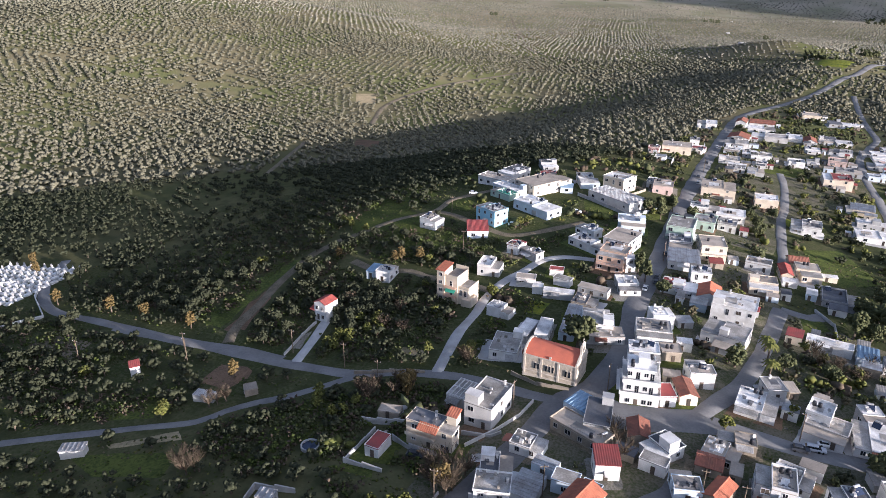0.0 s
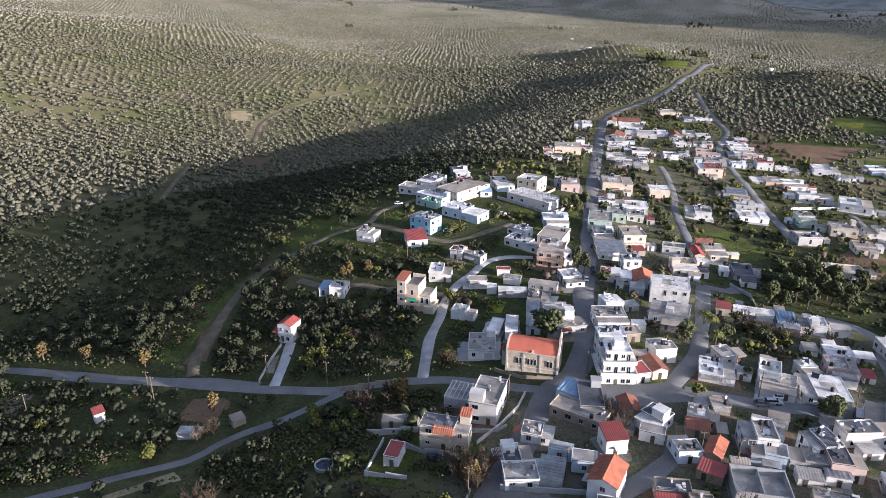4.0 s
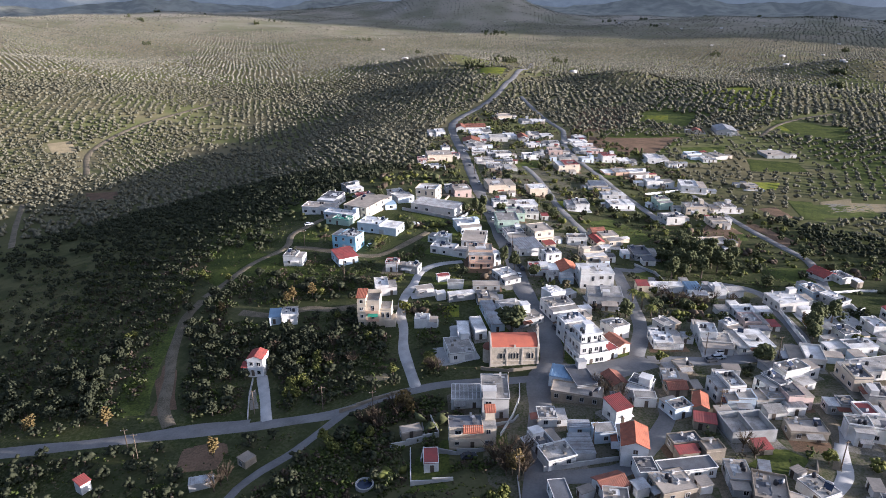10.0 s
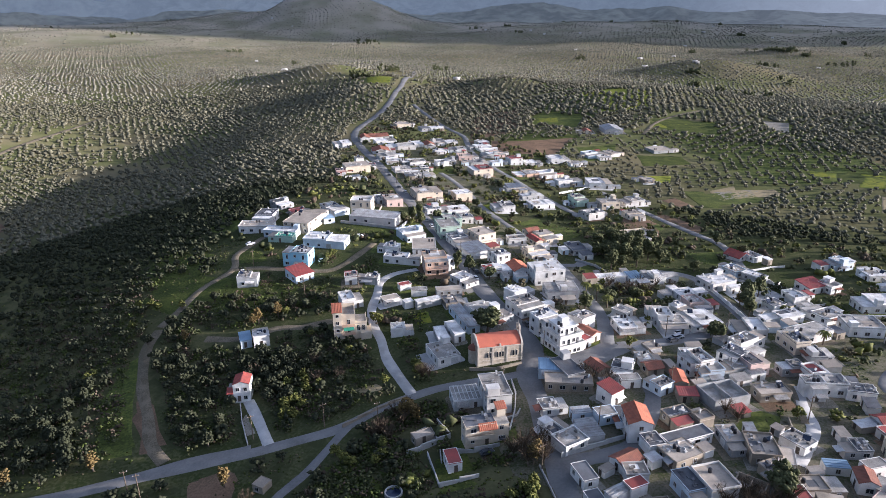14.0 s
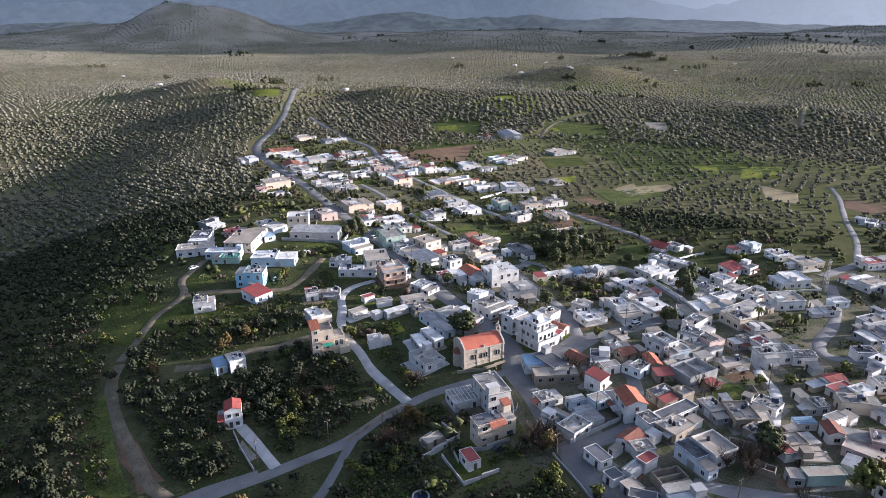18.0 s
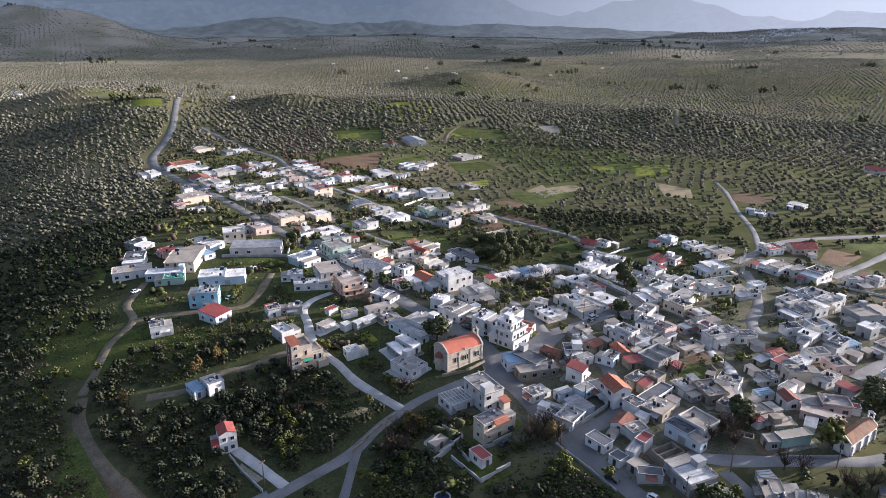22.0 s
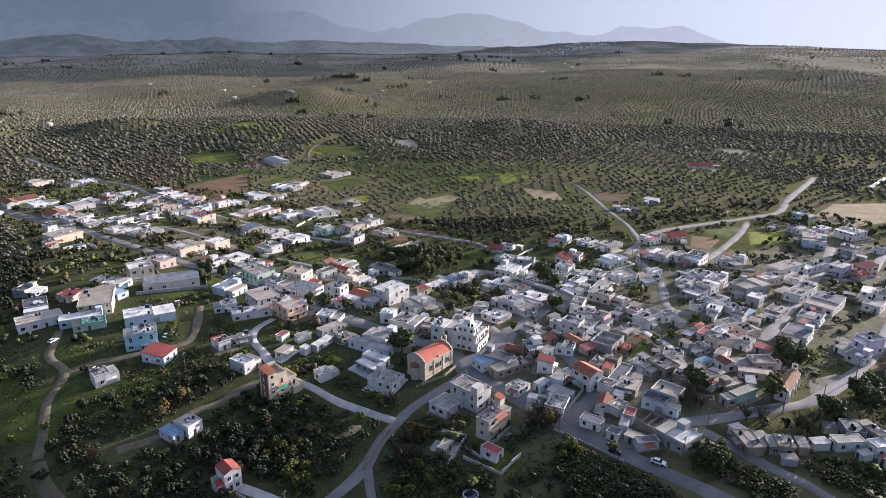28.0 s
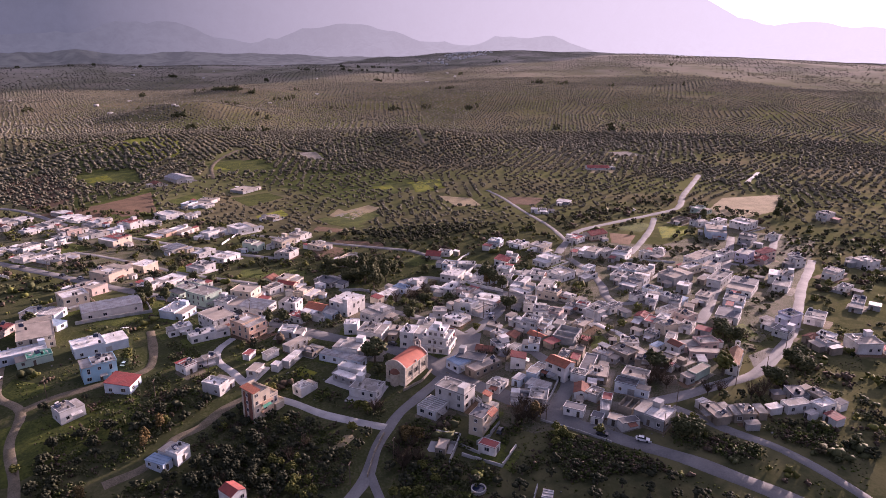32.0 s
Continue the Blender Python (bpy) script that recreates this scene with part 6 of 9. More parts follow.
house(40.9, -22.4, 6.3, 6.1, 7.7, -36, 3.4, "flat", "white")
house(40.3, -28.3, 6.3, 5.9, 3.4, -8, 3.2, "flat", "white")
house(30.3, -58.8, 7.7, 4.5, 5.4, -0, 3.4, "dark", "white")
house(47.4, -32.7, 6.9, 5.7, 6.8, 18, 3.5, "flat", "bluewhite")
house(54.2, -32.4, 7.0, 3.9, 7.1, -19, 3.6, "gable", "stone")
house(51.2, -22.6, 5.9, 5.5, 4.8, -0, 3.0, "brown", "stone")
house(56.0, -10.7, 5.0, 8.4, 4.7, 7, 2.7, "tan", "stone")
house(64.2, -25.7, 8.4, 7.7, 7.7, 3, 5.5, "flat", "white")
house(66.0, -30.5, 7.0, 7.5, 4.6, -6, 4.0, "flat", "bluewhite")
house(78.3, -24.5, 7.9, 7.0, 6.8, 20, 5.5, "dark", "white")
house(82.2, -29.7, 7.5, 7.2, 6.2, 2, 5.0, "dark", "pink")
house(74.4, -29.3, 6.1, 7.5, 5.3, -0, 3.4, "flat", "grey")
house(62.2, -42.7, 7.4, 11.7, 9.0, 2, 3.8, "concrete", "grey")
house(80.0, -32.5, 5.6, 5.2, 5.6, -0, 3.0, "slat", "white")
house(77.2, -44.3, 6.1, 9.4, 5.7, -8, 2.9, "tan", "stone")
house(89.9, -46.2, 7.8, 5.5, 6.5, -16, 5.0, "flat", "white")
house(96.9, -38.0, 6.2, 4.5, 5.4, -3, 4.0, "redflat", "white")
house(93.0, -33.0, 5.8, 7.4, 4.3, -8, 3.6, "dark", "grey")
house(107.0, -17.6, 5.6, 5.3, 10.7, -5, 4.5, "flat", "cream")
house(49.0, -51.2, 7.1, 4.8, 6.1, 5, 3.0, "tan", "stone")
house(43.6, -48.4, 6.8, 7.5, 4.1, 6, 2.8, "dark", "stone")
# the quarter beside the church
house(-8.8, 8.7, 2.5, 8.2, 10.8, 9, 3.2, "flat", "white")
house(-6.5, 19.8, 2.5, 3.9, 10.7, -2, 3.0, "flat", "grey")
house(-1.4, 21.2, 3.5, 4.0, 10.3, 7, 3.6, "flat", "white")
house(4.5, 30.1, 3.3, 4.6, 19.3, 7, 3.2, "slat", "bluewhite")
house(12.2, 32.6, 4.8, 9.3, 11.0, 13, 4.5, "flat", "white")
house(-18.9, 29.7, 1.7, 8.1, 4.8, -7, 2.8, "flat", "white")
house(-19.1, 54.3, 2.4, 6.6, 3.9, 14, 2.8, "tan", "offwhite")
house(-6.6, 58.1, 2.9, 6.2, 3.0, -7, 3.0, "flat", "white")
house(-11.2, 65.3, 2.6, 4.9, 3.0, 12, 2.6, "redflat", "white")
house(-5.1, 47.9, 2.8, 10.1, 3.0, 10, 3.0, "flat", "grey")
house(5.2, 55.4, 3.0, 10.4, 4.0, -4, 3.0, "tan", "grey")
house(4.7, 46.6, 2.4, 7.8, 7.5, 1, 2.4, "dark", "stone")
house(31.0, 73.1, 2.2, 11.8, 7.4, 0, 3.2, "redflat", "white")
house(29.4, 44.2, 5.2, 6.8, 5.9, 28, 5.2, "flat", "white")
house(29.2, 32.6, 5.0, 10.2, 11.1, 14, 4.6, "flat", "white")
house(33.6, 24.0, 4.1, 9.3, 4.8, 19, 3.4, "tan", "stone")
house(16.0, 26.1, 3.5, 11.1, 6.2, 23, 3.0, "tan", "grey")
house(-12.9, 49.1, 2.6, 3.5, 3.0, 11, 3.0, "flat", "white")
house(48.9, 44.2, 3.7, 12.7, 9.9, -9, 4.2, "flat", "offwhite")
house(49.7, 62.1, 5.3, 13.3, 10.8, -2, 6.8, "flat", "white")
corner_house(31.2, 1.2, 1.4, 12)
house(29.8, 12.6, 8.4, 8.0, 9.3, 14, 7.0, "flat", "white")
house(37.9, 0.8, 5.3, 3.9, 5.8, 26, 3.4, "redflat", "white")
house(42.2, 5.1, 5.1, 4.5, 7.8, 23, 3.4, "brown", "cream")
house(44.4, 15.1, 6.2, 6.5, 7.5, 21, 5.0, "flat", "white")
house(62.8, 18.9, 3.8, 4.8, 6.0, 24, 3.5, "flat", "offwhite")
house(85.5, 16.9, 3.4, 5.0, 6.3, 18, 4.0, "flat", "grey")
house(96.0, 54.2, -0.6, 8.0, 7.0, -3, 3.3, "flat", "white")
house(88.0, 56.0, -0.3, 5.8, 7.9, -4, 3.3, "blue", "bluewhite")
house(77.9, 58.1, -0.5, 12.8, 4.3, -6, 2.7, "flat", "white")
house(140.3, 45.2, -1.4, 5.3, 9.4, 23, 3.2, "flat", "grey")
house(123.9, 12.7, 2.1, 6.0, 5.9, 9, 3.8, "dark", "white")
house(-73.8, 87.4, 4.3, 8.3, 6.5, -9, 4.6, "flat", "white")
house(-68.9, 41.1, 0.4, 5.5, 8.1, 5, 4.0, "flat", "white")
house(-74.4, 41.6, -0.8, 3.9, 7.2, 7, 3.0, "blue", "bluewhite")
house(-34.2, 58.1, 3.0, 8.3, 8.0, 7, 4.0, "flat", "offwhite")
house(-31.7, 78.2, 4.0, 5.0, 7.0, -7, 4.0, "redflat", "white")
house(-24.7, 75.3, 3.5, 9.0, 4.6, -23, 3.5, "tan", "grey")
house(-52.1, 101.9, 8.0, 11.8, 7.9, -25, 7.0, "flat", "paleblue")
house(-52.6, 87.4, 3.7, 8.6, 9.5, 26, 3.5, "redmono", "bluewhite")
house(-38.2, 121.3, 6.1, 20.0, 9.7, -23, 4.5, "flat", "bluewhite")
house(-32.6, 119.9, 5.1, 4.8, 7.9, 9, 3.6, "redflat", "offwhite")
house(-58.6, 132.6, 4.9, 12.5, 5.7, -24, 3.2, "green", "green")
house(-58.6, 140.1, 5.2, 16.5, 6.7, -25, 3.5, "flat", "bluewhite")
house(-70.5, 152.9, 4.9, 17.0, 8.5, -13, 4.0, "tan", "white")
house(-45.8, 152.9, 7.3, 13.4, 25.0, -29, 5.5, "tan", "cream")
house(-66.4, 166.7, 5.7, 9.3, 15.4, -19, 5.0, "dark", "offwhite")
house(-9.6, 154.0, 4.6, 25.4, 12.6, -29, 4.0, "slat", "offwhite")
house(-13.8, 176.4, 7.2, 11.2, 13.0, -17, 7.0, "flat", "cream")
house(-10.6, 106.9, 4.4, 9.9, 5.4, -26, 3.8, "flat", "white")
house(-6.6, 93.4, 3.9, 16.5, 6.4, -24, 3.6, "flat", "white")
house(3.3, 124.1, 3.9, 11.1, 11.6, 12, 4.0, "flat", "bluewhite")
house(4.7, 100.3, 6.0, 10.5, 13.6, -11, 6.0, "tan", "white")
house(5.6, 82.0, 6.7, 10.0, 11.8, -4, 6.8, "tan", "peach", "balcony")
house(10.5, 82.8, 5.7, 3.8, 8.3, 30, 6.0, "flat", "white")
house(25.2, 113.3, 2.5, 8.1, 13.5, 10, 4.0, "dark", "white")
house(37.1, 115.3, 4.0, 9.5, 11.4, 14, 6.5, "tan", "cream", "balcony")
house(28.5, 99.7, 2.3, 11.6, 14.2, 10, 3.8, "slat", "white")
house(36.2, 85.3, 4.4, 6.8, 9.1, 11, 6.0, "flat", "white")
house(40.9, 72.9, 2.5, 7.4, 9.8, 4, 4.0, "gable", "white")
house(57.3, 93.5, 0.1, 9.6, 10.4, 7, 3.6, "tan", "cream")
house(72.3, 118.4, -2.0, 8.4, 12.2, 9, 3.6, "tan", "cream")
house(64.4, 113.1, -1.3, 4.1, 10.0, 9, 3.5, "redgable", "cream")
house(68.6, 129.1, -2.5, 7.2, 6.8, 11, 3.3, "brown", "cream")
house(54.9, 114.1, -0.7, 9.2, 5.5, -4, 3.3, "tan", "white")
house(83.0, 99.6, -2.9, 12.1, 11.4, -0, 2.7, "dark", "grey")
house(23.2, 129.0, 5.0, 10.5, 13.5, -0, 6.5, "flat", "green")
house(216.8, 346.9, -22.6, 6.7, 10.1, -0, 3.0, "flat", "white")
house(214.2, 264.9, -21.0, 8.5, 9.5, -0, 3.0, "tan", "stone")
house(70.7, -95.7, 8.1, 4.0, 11.8, -158, 3.1, "flat", "pink")
house(91.5, -77.9, 7.8, 4.9, 11.0, -123, 4.1, "tan", "cream")
house(119.0, -98.1, 6.6, 9.6, 11.1, -91, 3.6, "flat", "white")
house(123.9, -121.5, 8.9, 6.4, 10.7, -123, 5.9, "flat", "lavender")
house(111.1, -121.0, 6.9, 6.8, 6.4, -108, 3.2, "flat", "white")
house(138.3, -132.4, 5.6, 7.7, 10.2, -96, 3.6, "flat", "white")
house(110.0, -131.6, 6.7, 4.6, 5.8, -119, 3.0, "brown", "stone")
house(107.5, -137.5, 7.4, 6.0, 6.7, -135, 3.6, "flat", "white")
house(54.2, -133.8, 9.4, 9.0, 5.1, -123, 3.2, "tan", "stone")
house(43.5, -129.1, 9.2, 4.0, 8.8, -137, 3.2, "flat", "white")
house(47.5, -137.3, 9.0, 4.1, 7.5, -127, 3.2, "flat", "white")
house(29.6, -114.0, 9.2, 6.1, 7.0, -150, 3.4, "tan", "stone")
house(164.8, 6.3, 1.1, 10.6, 14.7, -105, 3.8, "flat", "white")
house(141.1, -11.3, 3.3, 9.6, 12.1, -109, 4.1, "flat", "white")
house(94.8, -45.0, 7.1, 5.7, 11.4, -109, 4.5, "flat", "white")
house(103.1, -50.0, 5.9, 4.8, 7.9, -118, 3.6, "flat", "white")
house(192.8, 35.1, -1.9, 9.4, 9.2, -100, 3.2, "flat", "white")
house(192.9, 21.2, -0.9, 10.6, 9.5, -99, 3.6, "flat", "cream")
house(193.6, -10.6, 1.2, 10.7, 10.2, -95, 4.5, "flat", "white")
house(199.1, -18.3, 0.1, 5.5, 9.3, -107, 3.6, "flat", "white")
house(241.0, 1.1, -1.9, 9.2, 13.8, -122, 4.5, "redgable", "cream")
house(223.5, 8.7, -2.0, 8.3, 10.6, -101, 3.6, "redflat", "white")
house(199.0, -28.1, 1.6, 8.4, 15.2, -90, 4.5, "flat", "white")
house(210.0, -40.3, -0.1, 4.3, 8.1, -119, 4.0, "flat", "white")
house(222.1, -45.6, -1.7, 6.4, 7.2, -97, 3.2, "flat", "white")
house(171.2, -40.9, 2.5, 9.2, 12.8, -93, 3.6, "flat", "bluewhite")
house(169.9, -49.0, 2.4, 7.7, 10.4, -94, 3.3, "flat", "white")
house(218.3, -69.6, 0.2, 8.5, 21.6, -111, 4.1, "flat", "white")
house(235.8, -79.3, -1.9, 6.8, 18.2, -113, 3.6, "flat", "white")
house(203.7, -78.4, 0.5, 7.2, 11.6, -100, 3.6, "flat", "white")
house(176.6, -86.4, 3.5, 7.1, 18.8, -100, 4.1, "flat", "white")
house(167.5, -65.5, 4.1, 10.3, 17.0, -113, 4.5, "tan", "grey")
house(190.5, -69.0, 1.5, 6.0, 13.5, -113, 3.6, "flat", "cream")
house(150.6, -73.0, 5.0, 5.7, 6.4, -94, 4.5, "flat", "grey")
house(153.7, -50.1, 4.5, 7.7, 8.8, -98, 4.5, "flat", "white")
house(142.6, -47.6, 3.8, 9.1, 10.7, -99, 3.2, "flat", "grey")
house(125.6, -55.9, 5.1, 4.8, 7.0, -112, 3.6, "flat", "white")
house(126.5, -63.0, 5.4, 5.4, 10.6, -85, 3.6, "flat", "white")
house(122.3, -74.3, 6.8, 4.8, 9.9, -88, 4.5, "dark", "grey")
house(139.9, -84.1, 4.8, 6.5, 14.1, -96, 3.2, "flat", "grey")
house(169.1, -98.5, 4.1, 11.9, 18.8, -95, 4.1, "flat", "white")
house(144.6, -97.7, 4.6, 9.2, 10.8, -90, 3.2, "dark", "bluewhite")
house(199.5, -114.2, 3.1, 11.9, 9.5, -88, 5.9, "flat", "white", "balcony")
house(185.7, -115.7, 2.1, 7.4, 10.7, -95, 3.6, "flat", "white")
house(240.0, -91.9, -0.4, 7.4, 11.1, -105, 5.5, "flat", "lavender")
house(249.8, -102.2, -1.3, 7.0, 10.6, -127, 5.5, "redmono", "pink")
house(239.9, -101.6, -2.5, 5.2, 7.8, -103, 3.6, "redgable", "pink")
house(288.8, -87.9, -3.7, 9.3, 14.0, -101, 5.5, "flat", "grey")
house(299.3, -66.8, -4.2, 13.0, 19.4, -77, 5.5, "flat", "bluewhite")
house(336.3, -80.8, -5.8, 13.5, 14.8, -114, 5.5, "tan", "white")
house(337.9, -63.6, -7.9, 7.1, 10.6, -112, 3.6, "flat", "white")
house(326.6, -51.1, -7.6, 8.0, 10.4, -119, 3.6, "flat", "white")
house(328.3, -37.9, -8.0, 9.4, 12.4, -106, 3.2, "concrete", "stone")
house(370.3, -45.8, -9.0, 11.9, 11.8, -109, 3.6, "flat", "green")
house(246.6, -120.7, -1.2, 5.5, 8.4, -137, 5.5, "flat", "white")
house(309.7, -101.8, -6.4, 5.0, 7.4, -123, 4.0, "flat", "white")
house(400.5, -133.1, -7.3, 8.5, 12.8, -118, 5.5, "flat", "white")
house(272.4, -156.2, -3.8, 9.8, 11.6, -129, 4.5, "flat", "white")
house(230.5, -138.5, -0.8, 8.2, 12.2, -112, 4.5, "flat", "white")
house(112.2, -136.6, 7.2, 6.2, 7.9, -110, 3.6, "flat", "white")
house(113.8, -150.2, 7.9, 9.2, 10.6, -146, 4.5, "flat", "white")
house(178.2, -150.1, 2.0, 5.2, 10.9, -96, 3.2, "flat", "white")
house(206.1, -145.0, -0.3, 4.5, 9.8, -113, 3.2, "flat", "white")
house(52.1, -128.9, 9.1, 6.8, 5.5, -149, 3.1, "flat", "grey")
house(26.8, -108.0, 8.8, 8.9, 9.3, -135, 3.2, "tan", "stone")
house(260.9, -118.0, -4.0, 5.2, 7.7, -106, 3.6, "flat", "white")
house(29.8, -51.3, 10.7, 8.5, 6.2, -105, 7.0, "gable", "white")
house(58.8, -73.0, 7.7, 6.5, 3.8, -124, 3.0, "tan", "offwhite")
house(67.2, -67.3, 7.2, 7.0, 5.6, -71, 2.8, "flat", "white")
house(52.8, -76.2, 7.8, 5.3, 4.8, -83, 2.8, "tan", "stone")
house(52.2, -85.7, 8.4, 4.4, 3.1, -101, 3.0, "redflat", "white")
house(111.6, -72.6, 5.9, 6.7, 6.7, -115, 3.3, "flat", "white")
house(109.2, -81.6, 6.6, 7.0, 7.9, -113, 3.6, "flat", "pink")
house(130.9, -74.4, 4.4, 6.2, 7.6, -103, 2.7, "blue", "bluewhite")
house(53.3, -16.7, 4.9, 6.2, 7.5, -99, 2.4, "tan", "grey")
house(68.1, -18.7, 5.1, 6.3, 7.7, -102, 2.7, "flat", "white")
house(99.7, -4.1, 3.9, 9.6, 10.3, -107, 3.6, "flat", "offwhite")
house(155.9, -38.3, 2.3, 5.9, 9.4, -95, 2.7, "flat", "white")
house(140.2, -59.8, 4.0, 6.0, 10.3, -106, 3.1, "flat", "bluewhite")
house(132.3, -68.3, 4.1, 5.7, 5.5, -117, 2.7, "flat", "white")
house(109.7, -26.2, 3.9, 7.1, 8.4, -102, 2.7, "flat", "offwhite")
house(149.7, -24.7, 2.1, 5.5, 6.2, -114, 2.7, "flat", "white")
house(161.5, -20.1, 1.3, 4.4, 7.3, -102, 2.7, "flat", "bluewhite")
house(14.5, 65.2, 2.4, 10.5, 7.2, -66, 2.5, "flat", "white")
house(-57.7, 197.8, 2.0, 12.2, 8.6, -60, 3.0, "flat", "grey")
house(-49.7, 173.5, 4.2, 9.3, 8.6, -73, 3.5, "redflat", "pink")
house(-32.0, 178.3, 4.0, 7.8, 7.8, -69, 3.4, "tan", "white")
house(-27.8, 170.7, 4.1, 8.4, 9.4, -66, 3.2, "slat", "bluewhite")
house(-35.0, 156.6, 4.4, 7.3, 5.9, -76, 3.0, "blue", "bluewhite")
house(556.8, 96.4, -20.6, 24.3, 14.2, -61, 3.6, "redgable", "white")
house(347.9, 61.0, -11.3, 11.7, 9.1, -81, 2.7, "slat", "grey")
house(305.5, 63.3, -9.6, 5.3, 6.8, -67, 2.5, "flat", "white")
house(-110.2, -39.5, -7.2, 2.8, 3.0, 53, 2.6, "redmono", "white")
house(-91.2, -74.4, -5.5, 5.7, 3.0, 33, 2.5, "slat", "offwhite")
house(-78.7, -42.4, -5.8, 6.2, 3.0, 12, 2.0, "slat", "grey")
house(-68.7, -35.1, -4.9, 3.6, 3.5, 49, 2.0, "tan", "stone")
house(-32.6, -71.0, 1.5, 3.9, 3.0, 12, 2.4, "slat", "grey")
house(-24.7, -32.1, 0.3, 5.7, 3.4, 13, 2.0, "tan", "stone")
house(8.3, -82.7, 7.1, 6.4, 3.2, -43, 3.0, "dark", "offwhite")
house(43.8, -79.6, 7.8, 6.9, 5.0, -51, 2.5, "concrete", "stone")
house(42.4, -88.1, 7.8, 5.1, 3.2, -59, 2.2, "concrete", "stone")
# the north end along the main street
house(-15.4, 283.3, -3.8, 6.8, 8.2, 0, 2.8, "redflat", "pink")
house(-3.1, 295.6, -2.9, 17.9, 13.8, 6, 4.9, "tan", "cream")
house(3.5, 333.4, -7.1, 6.2, 7.7, 6, 4.4, "flat", "white")
house(8.9, 312.1, -7.1, 8.4, 8.9, 0, 3.0, "redflat", "white")
house(-7.2, 262.5, -2.8, 5.3, 5.5, 2, 2.7, "slat", "white")
house(5.3, 192.8, 1.8, 9.7, 15.0, 6, 4.3, "tan", "pink")
house(-1.2, 197.5, 1.1, 4.6, 10.5, 4, 3.4, "dark", "offwhite")
house(0.6, 441.1, -17.1, 15.2, 15.0, 6, 4.2, "flat", "white")
house(28.8, 388.9, -13.4, 14.5, 15.0, -3, 3.4, "brown", "white")
house(29.1, 355.9, -10.9, 15.1, 12.1, 6, 3.2, "flat", "offwhite")
house(28.5, 326.2, -9.3, 9.5, 10.7, -3, 2.7, "flat", "white")
house(29.3, 291.3, -7.0, 12.1, 11.5, 4, 2.9, "flat", "offwhite")
house(39.4, 323.5, -9.6, 8.6, 10.9, 2, 3.0, "flat", "grey")
house(46.3, 322.7, -9.6, 12.4, 12.7, 6, 3.5, "flat", "white")
house(34.8, 275.9, -6.7, 10.1, 14.0, 0, 2.8, "flat", "white")
house(46.5, 298.4, -9.3, 8.2, 5.9, 0, 2.7, "dark", "white")
house(45.6, 275.6, -8.1, 9.4, 9.2, 4, 2.8, "flat", "grey")
house(30.3, 210.8, -0.8, 16.5, 15.0, 6, 5.6, "tan", "cream")
house(53.8, 214.0, -5.0, 11.0, 9.7, 6, 5.0, "flat", "cream")
house(28.0, 174.0, -1.4, 13.0, 7.2, 4, 2.9, "flat", "white")
house(39.7, 174.1, -2.6, 12.7, 10.2, 4, 3.2, "flat", "white")
house(28.3, 149.9, 0.7, 13.6, 10.1, 0, 3.7, "flat", "green")
house(39.8, 157.0, -1.3, 7.7, 10.4, 0, 3.4, "flat", "offwhite")
house(72.6, 188.3, -7.2, 12.9, 10.6, 0, 4.1, "flat", "white")
house(67.5, 324.3, -12.2, 9.5, 8.7, 6, 2.7, "flat", "white")
house(89.6, 291.6, -10.4, 15.4, 14.5, 4, 5.8, "redflat", "cream")
house(95.6, 382.0, -15.6, 14.4, 10.7, -3, 2.9, "flat", "white")
house(92.1, 347.4, -13.7, 10.8, 13.5, -3, 3.6, "tan", "pink")
house(97.7, 324.3, -14.4, 14.7, 8.8, 0, 3.1, "flat", "grey")
house(112.5, 326.3, -15.6, 9.1, 10.6, 6, 3.1, "flat", "bluewhite")
house(100.2, 244.3, -12.5, 11.4, 11.8, -3, 3.4, "slat", "cream")
house(93.7, 241.1, -12.7, 2.9, 6.3, 2, 2.7, "flat", "grey")
house(172.6, 338.8, -19.1, 16.8, 15.0, -3, 4.1, "flat", "white")
house(183.1, 328.0, -21.1, 10.9, 8.5, 2, 2.7, "flat", "white")
house(124.9, 289.7, -16.4, 17.8, 13.0, 4, 2.7, "flat", "peach")
house(140.2, 286.4, -16.9, 13.2, 13.6, 6, 3.3, "flat", "white")
house(146.7, 258.6, -15.4, 19.4, 8.2, 4, 4.3, "flat", "white")
house(101.6, 198.6, -11.2, 14.9, 10.8, 4, 3.1, "flat", "white")
house(103.8, 221.2, -12.9, 15.4, 6.7, 4, 2.7, "flat", "grey")
house(127.8, 200.1, -10.1, 8.3, 12.1, 6, 5.2, "tan", "green")
house(120.9, 380.4, -17.0, 11.9, 12.6, 4, 2.9, "flat", "white")
house(124.2, 360.9, -16.9, 12.4, 13.8, 0, 2.8, "tan", "pink")
house(130.6, 331.1, -14.3, 10.5, 12.7, 2, 5.8, "redflat", "white")
house(146.1, 329.1, -18.5, 14.0, 10.4, -3, 2.7, "flat", "white")
house(25.6, 470.9, -18.5, 8.3, 15.0, -3, 4.9, "brown", "white")
house(41.1, 486.5, -21.1, 19.7, 15.0, 0, 3.3, "brown", "white")
house(41.9, 446.7, -18.5, 20.2, 12.8, 4, 3.2, "flat", "white")
house(49.1, 403.9, -14.9, 25.3, 13.8, 0, 3.5, "flat", "offwhite")
house(63.4, 416.6, -16.5, 15.7, 15.0, 2, 3.0, "flat", "white")
house(76.4, 410.9, -15.9, 9.0, 14.0, 4, 3.5, "brown", "white")
house(88.6, 425.7, -17.5, 11.3, 14.5, 2, 3.1, "dark", "offwhite")
house(99.2, 421.5, -17.6, 10.7, 15.0, 4, 3.0, "flat", "white")
house(77.6, 373.0, -14.6, 9.4, 10.4, 6, 2.8, "flat", "offwhite")
